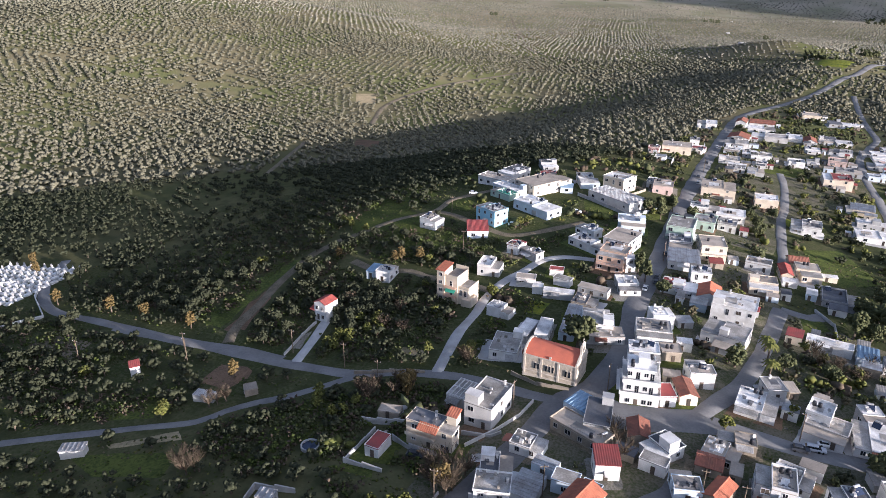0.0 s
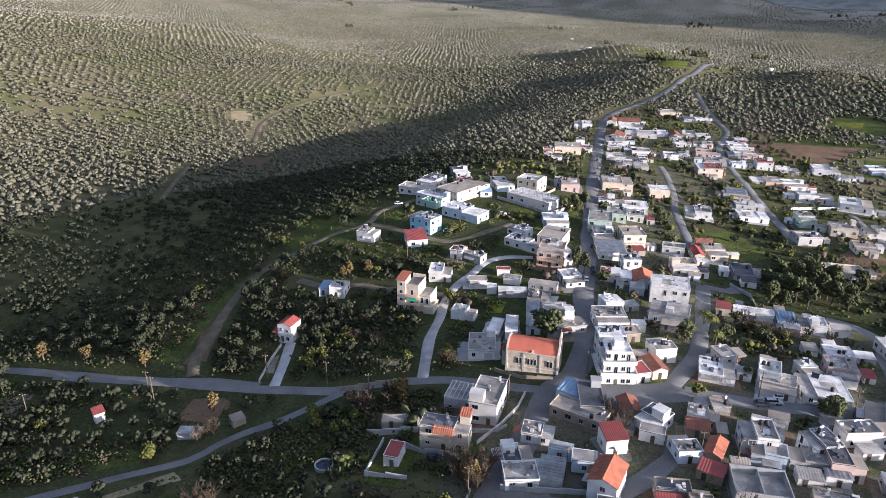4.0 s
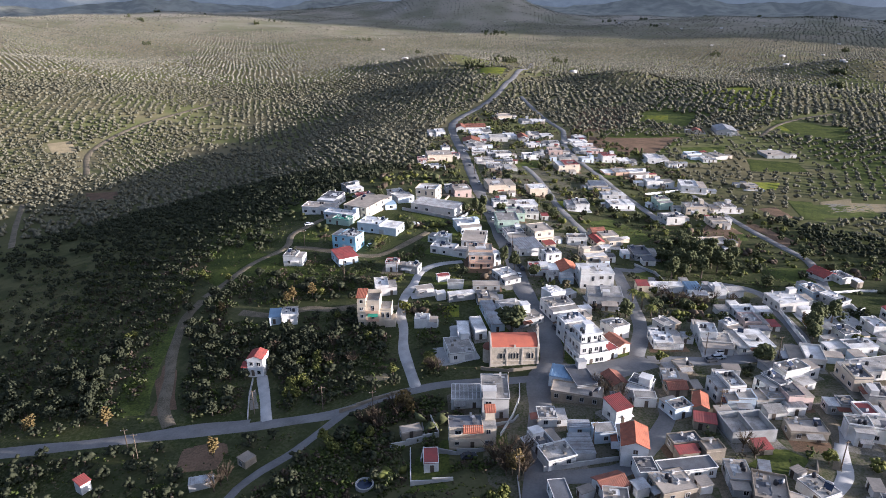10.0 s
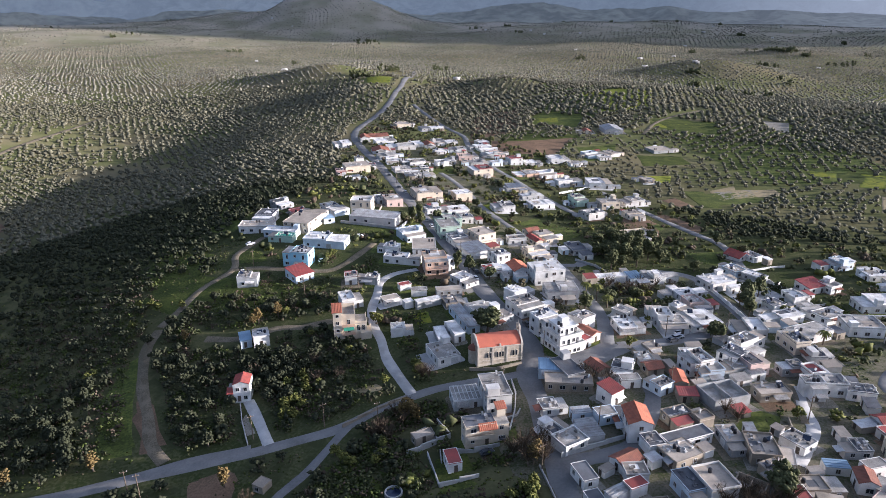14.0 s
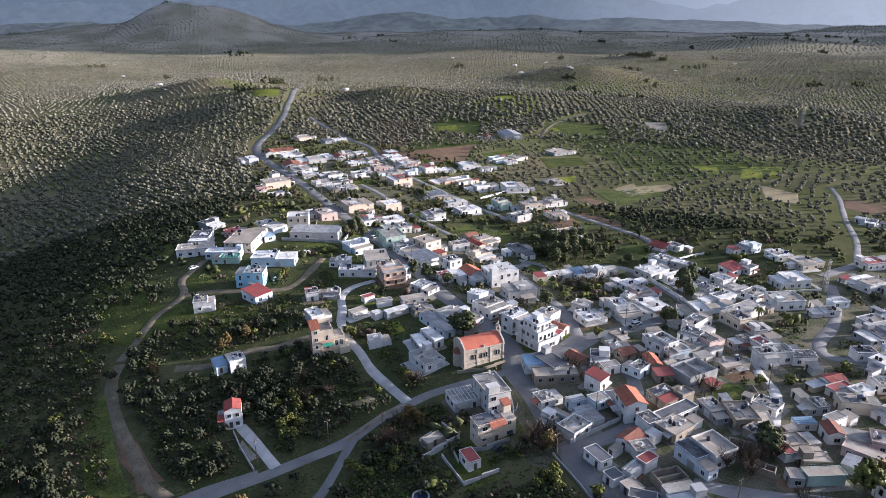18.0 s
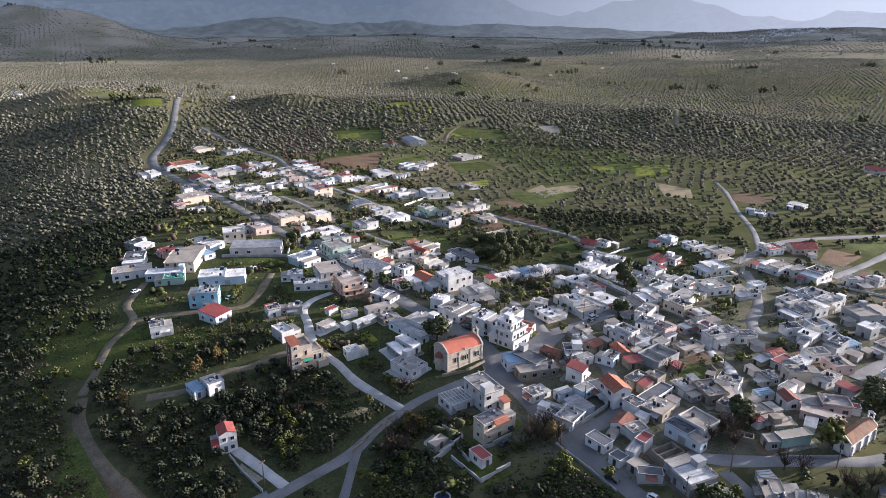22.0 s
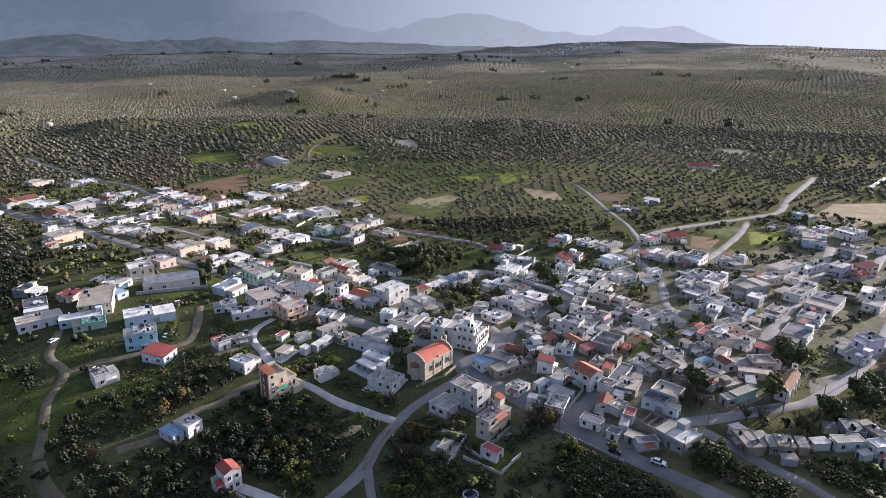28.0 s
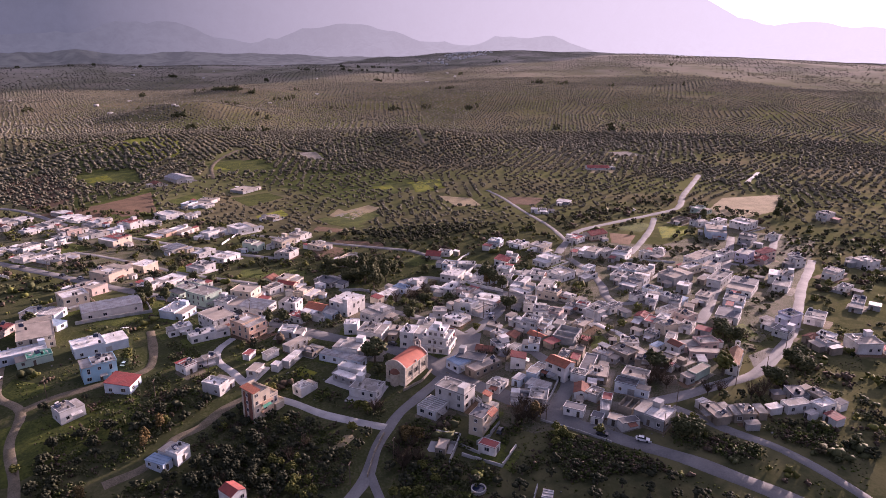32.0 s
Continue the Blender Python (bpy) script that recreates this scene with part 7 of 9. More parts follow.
house(77.4, 334.6, -13.4, 7.1, 9.1, 4, 2.7, "flat", "grey")
house(116.6, 394.3, -17.3, 16.2, 9.9, 6, 2.7, "flat", "offwhite")
house(116.3, 355.4, -15.9, 12.3, 11.7, 2, 3.2, "flat", "grey")
house(79.5, 560.8, -25.6, 15.6, 15.0, 6, 3.1, "tan", "cream")
house(97.9, 527.9, -24.7, 10.2, 15.0, 6, 2.9, "dark", "grey")
house(109.7, 528.5, -24.8, 12.6, 15.0, 4, 2.9, "flat", "white")
house(128.3, 414.5, -18.2, 10.1, 14.0, 6, 3.0, "flat", "grey")
# the old quarter below the square
house(22.6, -23.4, 5.3, 5.6, 14.0, -110, 3.0, "tan", "stone")
house(13.2, -33.7, 5.2, 5.2, 7.6, -92, 3.0, "flat", "white")
house(19.2, -39.7, 5.8, 3.4, 5.5, -96, 3.0, "slat", "bluewhite")
house(17.8, -47.8, 5.9, 8.2, 5.7, -92, 2.8, "slat", "grey")
house(9.6, -44.6, 5.4, 6.9, 7.1, -71, 3.0, "dark", "white")
house(11.1, -50.6, 5.8, 6.0, 7.4, -74, 3.0, "flat", "white")
house(24.7, -43.2, 6.9, 4.0, 5.4, -89, 3.6, "flat", "bluewhite")
house(29.6, -45.3, 6.5, 7.2, 3.9, -100, 3.0, "flat", "bluewhite")
house(40.0, -59.0, 7.5, 4.2, 13.3, -84, 3.2, "dark", "white")
house(34.6, -64.5, 7.7, 7.0, 8.4, -79, 3.2, "tan", "stone")
house(21.0, -62.6, 7.0, 4.8, 6.8, -73, 3.0, "brown", "white")
house(20.7, -67.6, 7.0, 4.4, 5.5, -101, 2.8, "tan", "offwhite")
house(8.9, -64.4, 6.3, 6.7, 4.0, -86, 3.0, "dark", "white")
house(13.1, -73.4, 7.2, 2.6, 6.0, -73, 3.2, "slat", "white")
house(17.9, -72.8, 7.9, 3.0, 4.8, -80, 3.6, "redflat", "white")
house(7.4, -72.8, 6.3, 3.7, 3.7, -87, 2.8, "flat", "white")
house(8.7, -78.3, 6.5, 4.2, 3.7, -87, 2.6, "tan", "grey")
house(29.4, -78.5, 9.2, 11.8, 4.4, -89, 4.2, "flat", "bluewhite")
house(35.3, -77.8, 9.7, 8.4, 7.2, -90, 4.6, "tan", "offwhite")
house(15.7, -89.0, 8.6, 10.9, 9.0, -101, 3.8, "flat", "grey")
house(18.9, -80.0, 7.4, 4.9, 7.7, -97, 2.8, "concrete", "stone")
house(51.0, -62.8, 7.5, 10.0, 5.1, -100, 3.0, "flat", "grey")
house(55.5, -68.0, 7.8, 9.3, 7.2, -111, 3.2, "tan", "stone")
house(58.9, -84.1, 8.2, 5.3, 10.1, -103, 3.0, "tan", "stone")
house(56.2, -90.2, 8.6, 6.8, 6.8, -117, 3.2, "tan", "stone")
house(52.2, -96.8, 9.1, 3.2, 9.6, -112, 3.4, "tan", "green")
house(45.6, -94.0, 8.7, 4.0, 3.4, -122, 3.0, "flat", "grey")
house(77.5, -92.2, 8.3, 5.7, 14.8, 41, 3.5, "flat", "pink")
house(70.8, -85.0, 8.8, 5.6, 4.2, -119, 4.0, "brown", "white")
house(83.8, -99.1, 7.5, 2.8, 2.6, 36, 2.8, "redflat", "white")
house(76.7, -81.4, 8.4, 3.3, 5.9, -90, 4.0, "flat", "white")
house(96.4, -73.9, 7.2, 4.4, 9.8, -94, 4.0, "flat", "white")
house(95.9, -84.6, 6.8, 4.9, 8.2, -96, 3.2, "flat", "white")
house(97.8, -65.1, 6.4, 5.6, 6.4, -96, 3.5, "redgable", "white")
house(95.3, -69.8, 6.2, 4.5, 7.5, -94, 3.0, "redflat", "offwhite")
house(79.2, -72.9, 7.0, 5.2, 7.0, -106, 3.0, "dark", "grey")
house(69.0, -78.0, 7.2, 3.3, 5.8, -112, 2.6, "blue", "offwhite")
house(30.0, -102.2, 8.4, 4.1, 3.9, -118, 2.6, "slat", "grey")
church(7.99, 2.10, 0.72, -2.0, 15.35, 8.6, 6.5)
chapel(66.60, -106.93, 5.87, 0.8, 15.67, 4.24, 3.8)
tower_house(-37.83, 34.08, -2.36, -4)
cap_house(-74.38, 9.89, -6.27, -8)

# ---- single trees ----
tree("round", 10.0, 18.5, 1.5)
tree("round", 52.8, 29.3, 1.0)
tree("round", 34.9, 71.1, 1.0)
tree("round", 41.9, 70.9, 1.0)
tree("round", 45.2, 70.2, 1.0)
tree("round", 54.1, 120.0, 1.0)
tree("pine", 85.7, 72.1, 1.1)
tree("pine", 93.1, 83.1, 1.1)
tree("pine", 96.9, 80.2, 1.1)
tree("pine", 106.2, 95.1, 1.1)
tree("pine", 107.3, 88.2, 1.1)
tree("pine", 114.4, 99.5, 1.1)
tree("pine", 109.6, 81.6, 1.1)
tree("pine", 101.0, 98.1, 1.1)
tree("pine", 99.4, 74.0, 1.1)
tree("pine", 114.9, 15.8, 0.9)
tree("pine", 110.2, 8.9, 0.9)
tree("pine", 115.7, 3.3, 0.9)
tree("pine", 17.5, 135.8, 0.9)
tree("pine", 12.4, 143.7, 0.9)
tree("pine", 15.1, 159.6, 0.9)
tree("pine", -40.8, 165.4, 0.9)
tree("pine", 10.2, 152.9, 0.9)
tree("pine", 19.0, 74.1, 0.9)
tree("pine", 15.3, 80.0, 0.9)
tree("cypress", 133.1, 423.5, 1.0)
tree("cypress", 151.6, 425.4, 1.0)
tree("cypress", 164.1, 348.6, 1.0)
tree("cypress", 134.4, 407.2, 1.0)
tree("gold", 1.2, -52.9, 1.0)
tree("gold", -0.3, -54.2, 1.0)
tree("gold", -69.8, 53.8, 1.0)
tree("gold", -62.4, 55.5, 1.0)
tree("gold", 114.5, 20.2, 1.0)
palm(61.0, 36.7, 7.0)
palm(61.9, 29.3, 5.0)
palm(60.2, 44.5, 5.0)
tree("round", 85.3, -4.7, 0.8)
tree("round", 88.0, -2.6, 0.8)
tree("round", 122.8, 63.5, 0.8)
tree("round", 157.9, 76.9, 0.8)
tree("round", 47.4, 182.3, 0.8)
tree("round", 51.8, 170.2, 0.8)
tree("round", 52.4, 156.5, 0.8)
tree("round", 114.4, 127.6, 0.8)
tree("round", 98.3, 101.5, 0.8)
tree("round", 108.3, 118.4, 0.8)
tree("lemon", 42.2, -46.8, 1.0)
tree("lemon", -30.2, -0.4, 1.0)
tree("lemon", 53.2, -4.7, 1.0)
tree("lemon", -27.6, 41.9, 1.0)
tree("lemon", -25.8, 39.6, 1.0)
tree("lemon", 67.8, 9.5, 1.0)
tree("lemon", 72.9, 5.9, 1.0)
tree("lemon", -19.5, 1.1, 1.0)
tree("lemon", -39.3, 102.3, 1.0)
tree("lemon", -36.9, 105.6, 1.0)
tree("lemon", -36.9, -35.8, 0.9)
tree("lemon", -35.9, -31.0, 0.9)
tree("lemon", -38.9, -37.9, 0.9)
tree("lemon", -55.0, 9.7, 0.9)
tree("lemon", -50.7, 5.9, 0.9)
tree("lemon", -60.8, 10.3, 0.9)
tree("lemon", -51.3, 37.9, 0.9)
tree("lemon", 71.0, 51.7, 0.9)
tree("lemon", 75.9, 46.8, 0.9)
tree("lemon", 85.0, 42.5, 0.9)
tree("plum", -2.1, -50.7, 1.3)
tree("plum", -0.4, -47.6, 1.3)
tree("plum", -4.0, -49.4, 1.3)
tree("plum", -26.6, -17.7, 1.0)
tree("plum", -29.8, -18.6, 1.0)
tree("plum", -24.7, -22.3, 1.0)
tree("plum", -28.7, -23.0, 1.0)
tree("plum", -35.8, -24.4, 1.0)
tree("plum", -38.1, -25.4, 1.0)
tree("plum", -17.7, -0.8, 1.0)
tree("plum", -51.2, 9.2, 1.0)
tree("plum", -50.8, 19.3, 1.0)
tree("plum", -43.7, 8.2, 1.0)
tree("plum", 16.8, -16.8, 1.0)
tree("plum", 31.0, -22.3, 1.0)
tree("plum", 29.3, -19.3, 1.0)
tree("plum", 32.8, -17.9, 1.0)
tree("plum", 65.1, -26.6, 1.0)
tree("plum", 63.8, -17.7, 1.0)
tree("plum", 92.9, 46.3, 1.0)
tree("plum", 88.4, 51.3, 1.0)
tree("plum", 79.4, 44.5, 1.0)
tree("plum", 98.5, 44.1, 1.0)
tree("plum", 59.5, -53.5, 1.0)
tree("plum", 58.6, -49.3, 1.0)
tree("lemon", 56.8, -104.6, 2.3)
tree("gold", 62.3, -103.8, 1.3)
tree("plum", 2.2, -51.7, 1.2)
tree("plum", 3.6, -47.8, 1.2)
tree("plum", 2.2, -54.8, 1.2)
tree("plum", -1.7, -53.8, 1.2)
tree("plum", 44.3, -85.2, 1.2)
tree("plum", 49.4, -85.6, 1.2)
tree("plum", 52.0, -81.8, 1.2)
tree("plum", 33.5, -27.8, 1.2)
tree("round", 76.5, -128.8, 1.0)
tree("round", 79.3, -125.8, 1.0)
tree("round", 73.1, -130.9, 1.0)
tree("round", 95.0, -99.4, 1.0)
tree("round", 91.7, -102.1, 1.0)
tree("round", 92.6, -105.0, 1.0)
tree("round", 100.4, -97.3, 1.0)
tree("cypress", 10.9, -52.3, 0.9)
tree("pine", 121.1, 24.6, 1.0)
tree("pine", 128.0, 26.8, 1.0)
tree("pine", 342.1, -51.8, 1.0)
tree("pine", 376.8, -99.6, 1.0)
tree("pine", 391.5, -105.3, 1.0)
tree("pine", 420.3, -113.7, 1.0)
tree("pine", 408.7, -99.9, 1.0)
tree("lemon", 45.8, -47.7, 1.0)
tree("lemon", 125.7, 5.6, 1.0)
tree("lemon", 126.1, 9.0, 1.0)
tree("lemon", 76.9, -55.9, 1.0)
tree("lemon", 16.8, -97.9, 1.0)
tree("lemon", 0.6, -75.8, 1.0)
tree("lemon", -5.1, -65.4, 1.0)
tree("lemon", -3.5, -62.6, 1.0)
tree("lemon", 57.3, -122.7, 1.0)
tree("lemon", 58.1, -120.9, 1.0)
tree("lemon", 18.6, -100.8, 1.0)
tree("gold", -234.7, 11.8, 1.0)
tree("gold", -222.4, 4.8, 1.0)
tree("gold", -156.5, -10.8, 1.0)
tree("gold", -138.1, -11.5, 1.0)
tree("gold", -115.6, -11.5, 1.0)
tree("gold", -78.7, -30.9, 1.0)
tree("gold", -184.3, -12.8, 1.0)
tree("gold", -71.7, 52.1, 0.8)
tree("gold", -95.9, 49.0, 0.8)
tree("lemon", -84.9, -51.8, 1.0)
tree("lemon", -83.4, -54.1, 1.0)
tree("lemon", -123.1, -47.2, 1.0)
tree("lemon", -62.0, -1.0, 1.0)
tree("lemon", -55.1, 4.9, 1.0)
tree("lemon", -59.8, -7.4, 1.0)
tree("lemon", -58.5, 0.2, 1.0)
tree("lemon", -62.5, -6.5, 1.0)
tree("lemon", -55.3, 12.3, 1.0)
tree("lemon", -39.0, 21.5, 1.0)
tree("plum", -57.6, -69.9, 1.3)
tree("plum", -60.7, -68.7, 1.3)
tree("plum", -56.5, -68.3, 1.3)
tree("plum", -70.8, 19.0, 1.0)
tree("plum", -18.3, -1.0, 1.0)
tree("plum", -16.1, -2.0, 1.0)
tree("plum", -37.3, -26.2, 1.0)
tree("plum", -33.5, -26.4, 1.0)
tree("plum", -72.4, -41.2, 1.0)
tree("plum", -74.9, -45.1, 1.0)
tree("plum", -73.7, -43.1, 1.0)
tree("olive", -163.6, 6.9, 1.1)
tree("olive", -168.4, 16.7, 1.1)
tree("olive", -152.8, 7.0, 1.1)
tree("olive", -157.1, 13.7, 1.1)
tree("olive", -145.8, -0.6, 1.1)
tree("olive", -157.0, -1.5, 1.1)
tree("olive", -144.9, 6.8, 1.1)
tree("olive", -135.3, 0.4, 1.1)
tree("olive", -130.2, 6.6, 1.1)
tree("olive", -125.7, -0.8, 1.1)
tree("olive", -135.1, 14.5, 1.1)
tree("olive", -148.3, -3.7, 1.1)
tree("olive", -136.0, -4.3, 1.1)
tree("olive", -123.5, -8.4, 1.1)
tree("olive", -168.7, 3.0, 1.1)
tree("olive", -201.4, 9.8, 1.1)
tree("olive", -205.1, 15.3, 1.1)
tree("olive", -200.6, 3.9, 1.1)
tree("olive", -152.0, -49.8, 1.1)
tree("olive", -149.9, -45.4, 1.1)
tree("olive", -137.9, -48.0, 1.1)
tree("olive", -137.2, -57.7, 1.1)
tree("olive", -129.2, -57.8, 1.1)
tree("olive", -147.0, -54.9, 1.1)
tree("olive", -162.6, -26.0, 1.1)
tree("olive", -162.5, -21.6, 1.1)
tree("olive", -152.7, -31.1, 1.1)
tree("olive", -131.7, 28.0, 1.0)
tree("olive", -129.5, 33.9, 1.0)
tree("olive", -125.3, 32.4, 1.0)
tree("olive", -126.4, 27.0, 1.0)
tree("olive", -105.2, 40.9, 1.0)
tree("olive", -109.8, 52.9, 1.0)
tree("olive", -102.7, 54.9, 1.0)
tree("olive", -98.7, 35.7, 1.0)
tree("olive", -104.1, 33.9, 1.0)
tree("olive", -85.6, 26.4, 1.0)
tree("olive", -69.1, 23.7, 1.0)
tree("olive", -64.0, 19.3, 1.0)
tree("olive", -67.4, 28.4, 1.0)
tree("olive", -61.4, 26.3, 1.0)
tree("olive", -57.5, 23.5, 1.0)
tree("olive", -60.3, 20.5, 1.0)
tree("olive", -62.8, 13.7, 1.0)
tree("olive", -60.0, 14.7, 1.0)
tree("olive", -63.5, 7.8, 1.0)
tree("olive", -70.3, 11.2, 1.0)
tree("olive", -72.8, 18.3, 1.0)
tree("olive", -75.3, 25.7, 1.0)
tree("olive", -94.4, 9.9, 1.0)
tree("olive", -89.6, 0.5, 1.0)
tree("olive", -90.6, 12.8, 1.0)
tree("olive", -91.6, 26.3, 1.0)
tree("olive", -94.7, 23.0, 1.0)
tree("olive", -87.7, 19.2, 1.0)
tree("olive", -85.9, 6.2, 1.0)
tree("olive", -81.4, -3.1, 1.0)
tree("olive", -91.4, -5.2, 1.0)
tree("olive", -84.2, -11.3, 1.0)
tree("olive", -83.8, 12.4, 1.0)
tree("olive", -85.5, 25.8, 1.0)
tree("olive", -99.9, 30.4, 1.0)
tree("olive", -95.9, 33.7, 1.0)
tree("olive", -72.4, 24.9, 1.0)
tree("olive", -67.9, 17.6, 1.0)
tree("olive", -65.0, 22.5, 1.0)
tree("olive", -61.3, 23.9, 1.0)
tree("olive", -58.1, 16.7, 1.0)
tree("olive", -54.4, 18.0, 1.0)
tree("olive", -51.3, 22.9, 1.0)
tree("olive", -65.5, 10.8, 1.0)
tree("olive", -60.5, 3.9, 1.0)
tree("olive", -67.0, 4.7, 1.0)
tree("olive", -59.9, 27.4, 1.0)
tree("olive", -68.8, 31.8, 1.0)
tree("olive", -70.4, 11.3, 1.0)
tree("olive", -49.8, 26.3, 1.0)
tree("olive", -87.0, 76.2, 1.0)
tree("olive", -79.3, 72.9, 1.0)
tree("olive", -71.5, 68.9, 1.0)
tree("olive", -93.1, 71.8, 1.0)
tree("olive", -96.5, 67.3, 1.0)
tree("olive", -63.9, 64.6, 1.0)
tree("olive", -56.7, 61.9, 1.0)
tree("olive", -102.3, 63.3, 1.0)
tree("olive", -97.0, 60.4, 1.0)
tree("olive", -80.1, 65.7, 1.0)
tree("olive", -74.7, 61.6, 1.0)
tree("olive", -65.2, 59.2, 1.0)
tree("olive", -140.9, 24.1, 1.0)
tree("olive", -133.2, 16.1, 1.0)
tree("olive", -139.7, 13.6, 1.0)
tree("olive", -132.0, 9.5, 1.0)
tree("olive", -129.1, 15.7, 1.0)
tree("olive", -145.6, 21.2, 1.0)
tree("olive", -140.3, 7.3, 1.0)
tree("olive", -126.5, 5.9, 1.0)
tree("olive", -130.2, 22.6, 1.0)
tree("olive", -150.1, 18.5, 1.0)
tree("olive", -146.8, 1.9, 1.0)
tree("olive", -141.1, -1.7, 1.0)
tree("olive", -154.7, 9.2, 1.0)
tree("olive", -131.2, 0.3, 1.0)
tree("olive", -124.1, -3.2, 1.0)
tree("olive", -135.7, -5.1, 1.0)
tree("olive", -163.5, 20.9, 1.0)
tree("olive", -152.9, -0.3, 1.0)
tree("lemon", -99.7, 75.3, 0.9)
tree("lemon", -108.8, 77.5, 0.9)
tree("lemon", -112.1, 82.2, 0.9)
tree("lemon", -117.5, 84.3, 0.9)
tree("lemon", -125.8, 39.5, 0.9)
tree("lemon", -127.4, 37.7, 0.9)
tree("lemon", -117.1, 67.3, 0.9)
tree("lemon", -59.7, 56.3, 0.9)
tree("lemon", -61.7, -2.5, 0.9)
tree("lemon", -61.2, -5.9, 0.9)
tree("lemon", -56.5, -3.1, 0.9)
tree("round", 55.0, 41.2, 1.0)
tree("round", 89.0, 92.9, 1.0)
tree("round", 92.8, 87.8, 1.0)
tree("round", 97.7, 85.7, 1.0)
tree("round", 109.9, 88.4, 1.0)
tree("round", 115.7, 90.3, 1.0)
tree("round", 123.4, 96.5, 1.0)
tree("round", 110.8, 110.6, 1.0)
tree("round", 117.1, 109.6, 1.0)
tree("round", 96.4, 107.3, 1.0)
tree("round", 114.5, 78.7, 1.0)
tree("round", 90.7, 72.9, 1.0)
tree("plum", 77.9, 42.1, 1.1)
tree("plum", 85.1, 38.7, 1.1)
tree("plum", 73.6, 50.4, 1.1)
tree("plum", 80.4, 38.7, 1.1)
tree("plum", 74.9, 43.9, 1.1)
tree("round", 26.3, 67.6, 0.8)
tree("round", 58.0, 194.8, 0.8)
tree("round", 65.6, 34.7, 0.8)
tree("round", 77.4, 36.2, 0.8)
tree("round", 10.2, -98.4, 1.0)
tree("round", 10.3, -100.7, 1.0)
tree("round", 11.0, -102.9, 1.0)
tree("round", 49.3, -83.2, 1.0)
tree("round", 52.1, -80.2, 1.0)
tree("round", 81.0, -126.3, 1.0)
tree("round", 85.4, -128.1, 1.0)
tree("round", 58.8, -120.4, 1.0)
tree("round", 58.7, -122.8, 1.0)
tree("plum", 41.4, -82.3, 1.2)
tree("plum", 39.5, -85.8, 1.2)
tree("plum", 37.1, -88.5, 1.2)
tree("plum", 35.1, -82.8, 1.2)
tree("plum", 39.1, -102.0, 1.2)
tree("plum", 40.9, -105.7, 1.2)
tree("plum", 44.1, -115.5, 1.2)
tree("plum", 44.2, -117.9, 1.2)
tree("plum", 49.2, -119.2, 1.2)
tree("round", 24.3, 155.8, 0.9)
tree("round", 11.7, 161.0, 0.9)
tree("round", 4.8, 152.0, 0.9)
tree("round", 108.8, 102.3, 0.9)
tree("round", 116.8, 99.5, 0.9)
tree("round", 118.3, 89.3, 0.9)
tree("round", 110.6, 114.6, 0.9)
tree("round", 110.1, 122.0, 0.9)
tree("round", 127.7, 109.7, 0.9)
tree("round", 104.6, 92.3, 0.9)
tree("round", 37.0, 115.6, 0.9)
tree("round", 54.4, 113.3, 0.9)
tree("plum", -35.4, -25.5, 1.0)
tree("plum", -35.4, -22.2, 1.0)
tree("plum", -33.6, -28.9, 1.0)
tree("plum", 2.2, -50.8, 1.0)
tree("plum", 3.0, -53.5, 1.0)
tree("plum", -0.9, -51.7, 1.0)
tree("plum", 41.6, -84.1, 1.0)
tree("plum", 40.9, -81.8, 1.0)
tree("gold", -25.3, -20.8, 0.9)
tree("gold", -25.9, -18.4, 0.9)
tree("gold", -24.8, -23.1, 0.9)
tree("gold", -28.0, -20.1, 0.9)
tree("lemon", -6.5, -63.4, 0.9)
tree("lemon", -5.6, -65.8, 0.9)
tree("lemon", -6.1, -68.4, 0.9)
tree("lemon", -9.9, -64.8, 0.9)
tree("lemon", -18.7, 5.6, 0.9)
tree("lemon", -18.1, 2.9, 0.9)
tree("lemon", -49.0, -29.2, 0.9)
tree("lemon", -47.1, -32.4, 0.9)
tree("lemon", -45.3, -35.5, 0.9)
tree("pine", 113.4, 15.7, 1.0)
tree("pine", 117.5, 19.7, 1.0)
tree("round", 113.6, 2.0, 0.9)
tree("round", 85.8, -6.7, 0.9)
tree("round", 157.1, 67.3, 0.9)
tree("round", 157.7, 96.7, 0.9)
tree("round", 91.9, 92.4, 0.9)
tree("round", 98.0, 96.2, 0.9)
tree("round", 98.3, 87.7, 0.9)
palm(119.7, -17.5, 5.0)

# ---- parked cars, poles and yard walls ----
car(73.1, -2.6, 5, "silver")
car(69.7, -4.6, 8, "dark")
car(25.6, 20.6, 95, "dark")
car(20.2, 68.3, 95, "white")
car(22.1, 80.7, 92, "dark")
car(22.7, 75.7, 92, "dark")
car(17.8, 155.2, 92, "silver")
car(18.2, 143.4, 92, "white")
car(21.1, 104.4, 92, "dark")
car(17.7, 275.9, 92, "dark")
car(17.6, 236.3, 92, "dark")
car(19.1, 222.6, 92, "silver")
car(18.2, 337.1, 92, "white")
car(118.7, 168.7, 100, "blue")
car(119.8, 191.1, 100, "dark")
car(121.8, 207.7, 100, "silver")
car(-10.1, -45.6, 12, "dark")
car(-41.7, 101.0, 20, "white")
car(-21.8, 128.6, 10, "white")
car(75.4, 0.9, 10, "white")
car(17.3, -21.4, 60, "red")
car(-3.9, -40.3, 70, "dark")
car(3.1, -88.8, -80, "white")
car(1.0, -76.5, -80, "dark")
car(-73.8, 131.3, 20, "white")
car(136.8, -122.2, 0, "white")
car(245.6, -87.7, 0, "silver")
car(348.6, 2.2, 0, "white")
car(25.1, 187.3, 60, "dark")
utility_pole(-71.4, -12.5, 10)
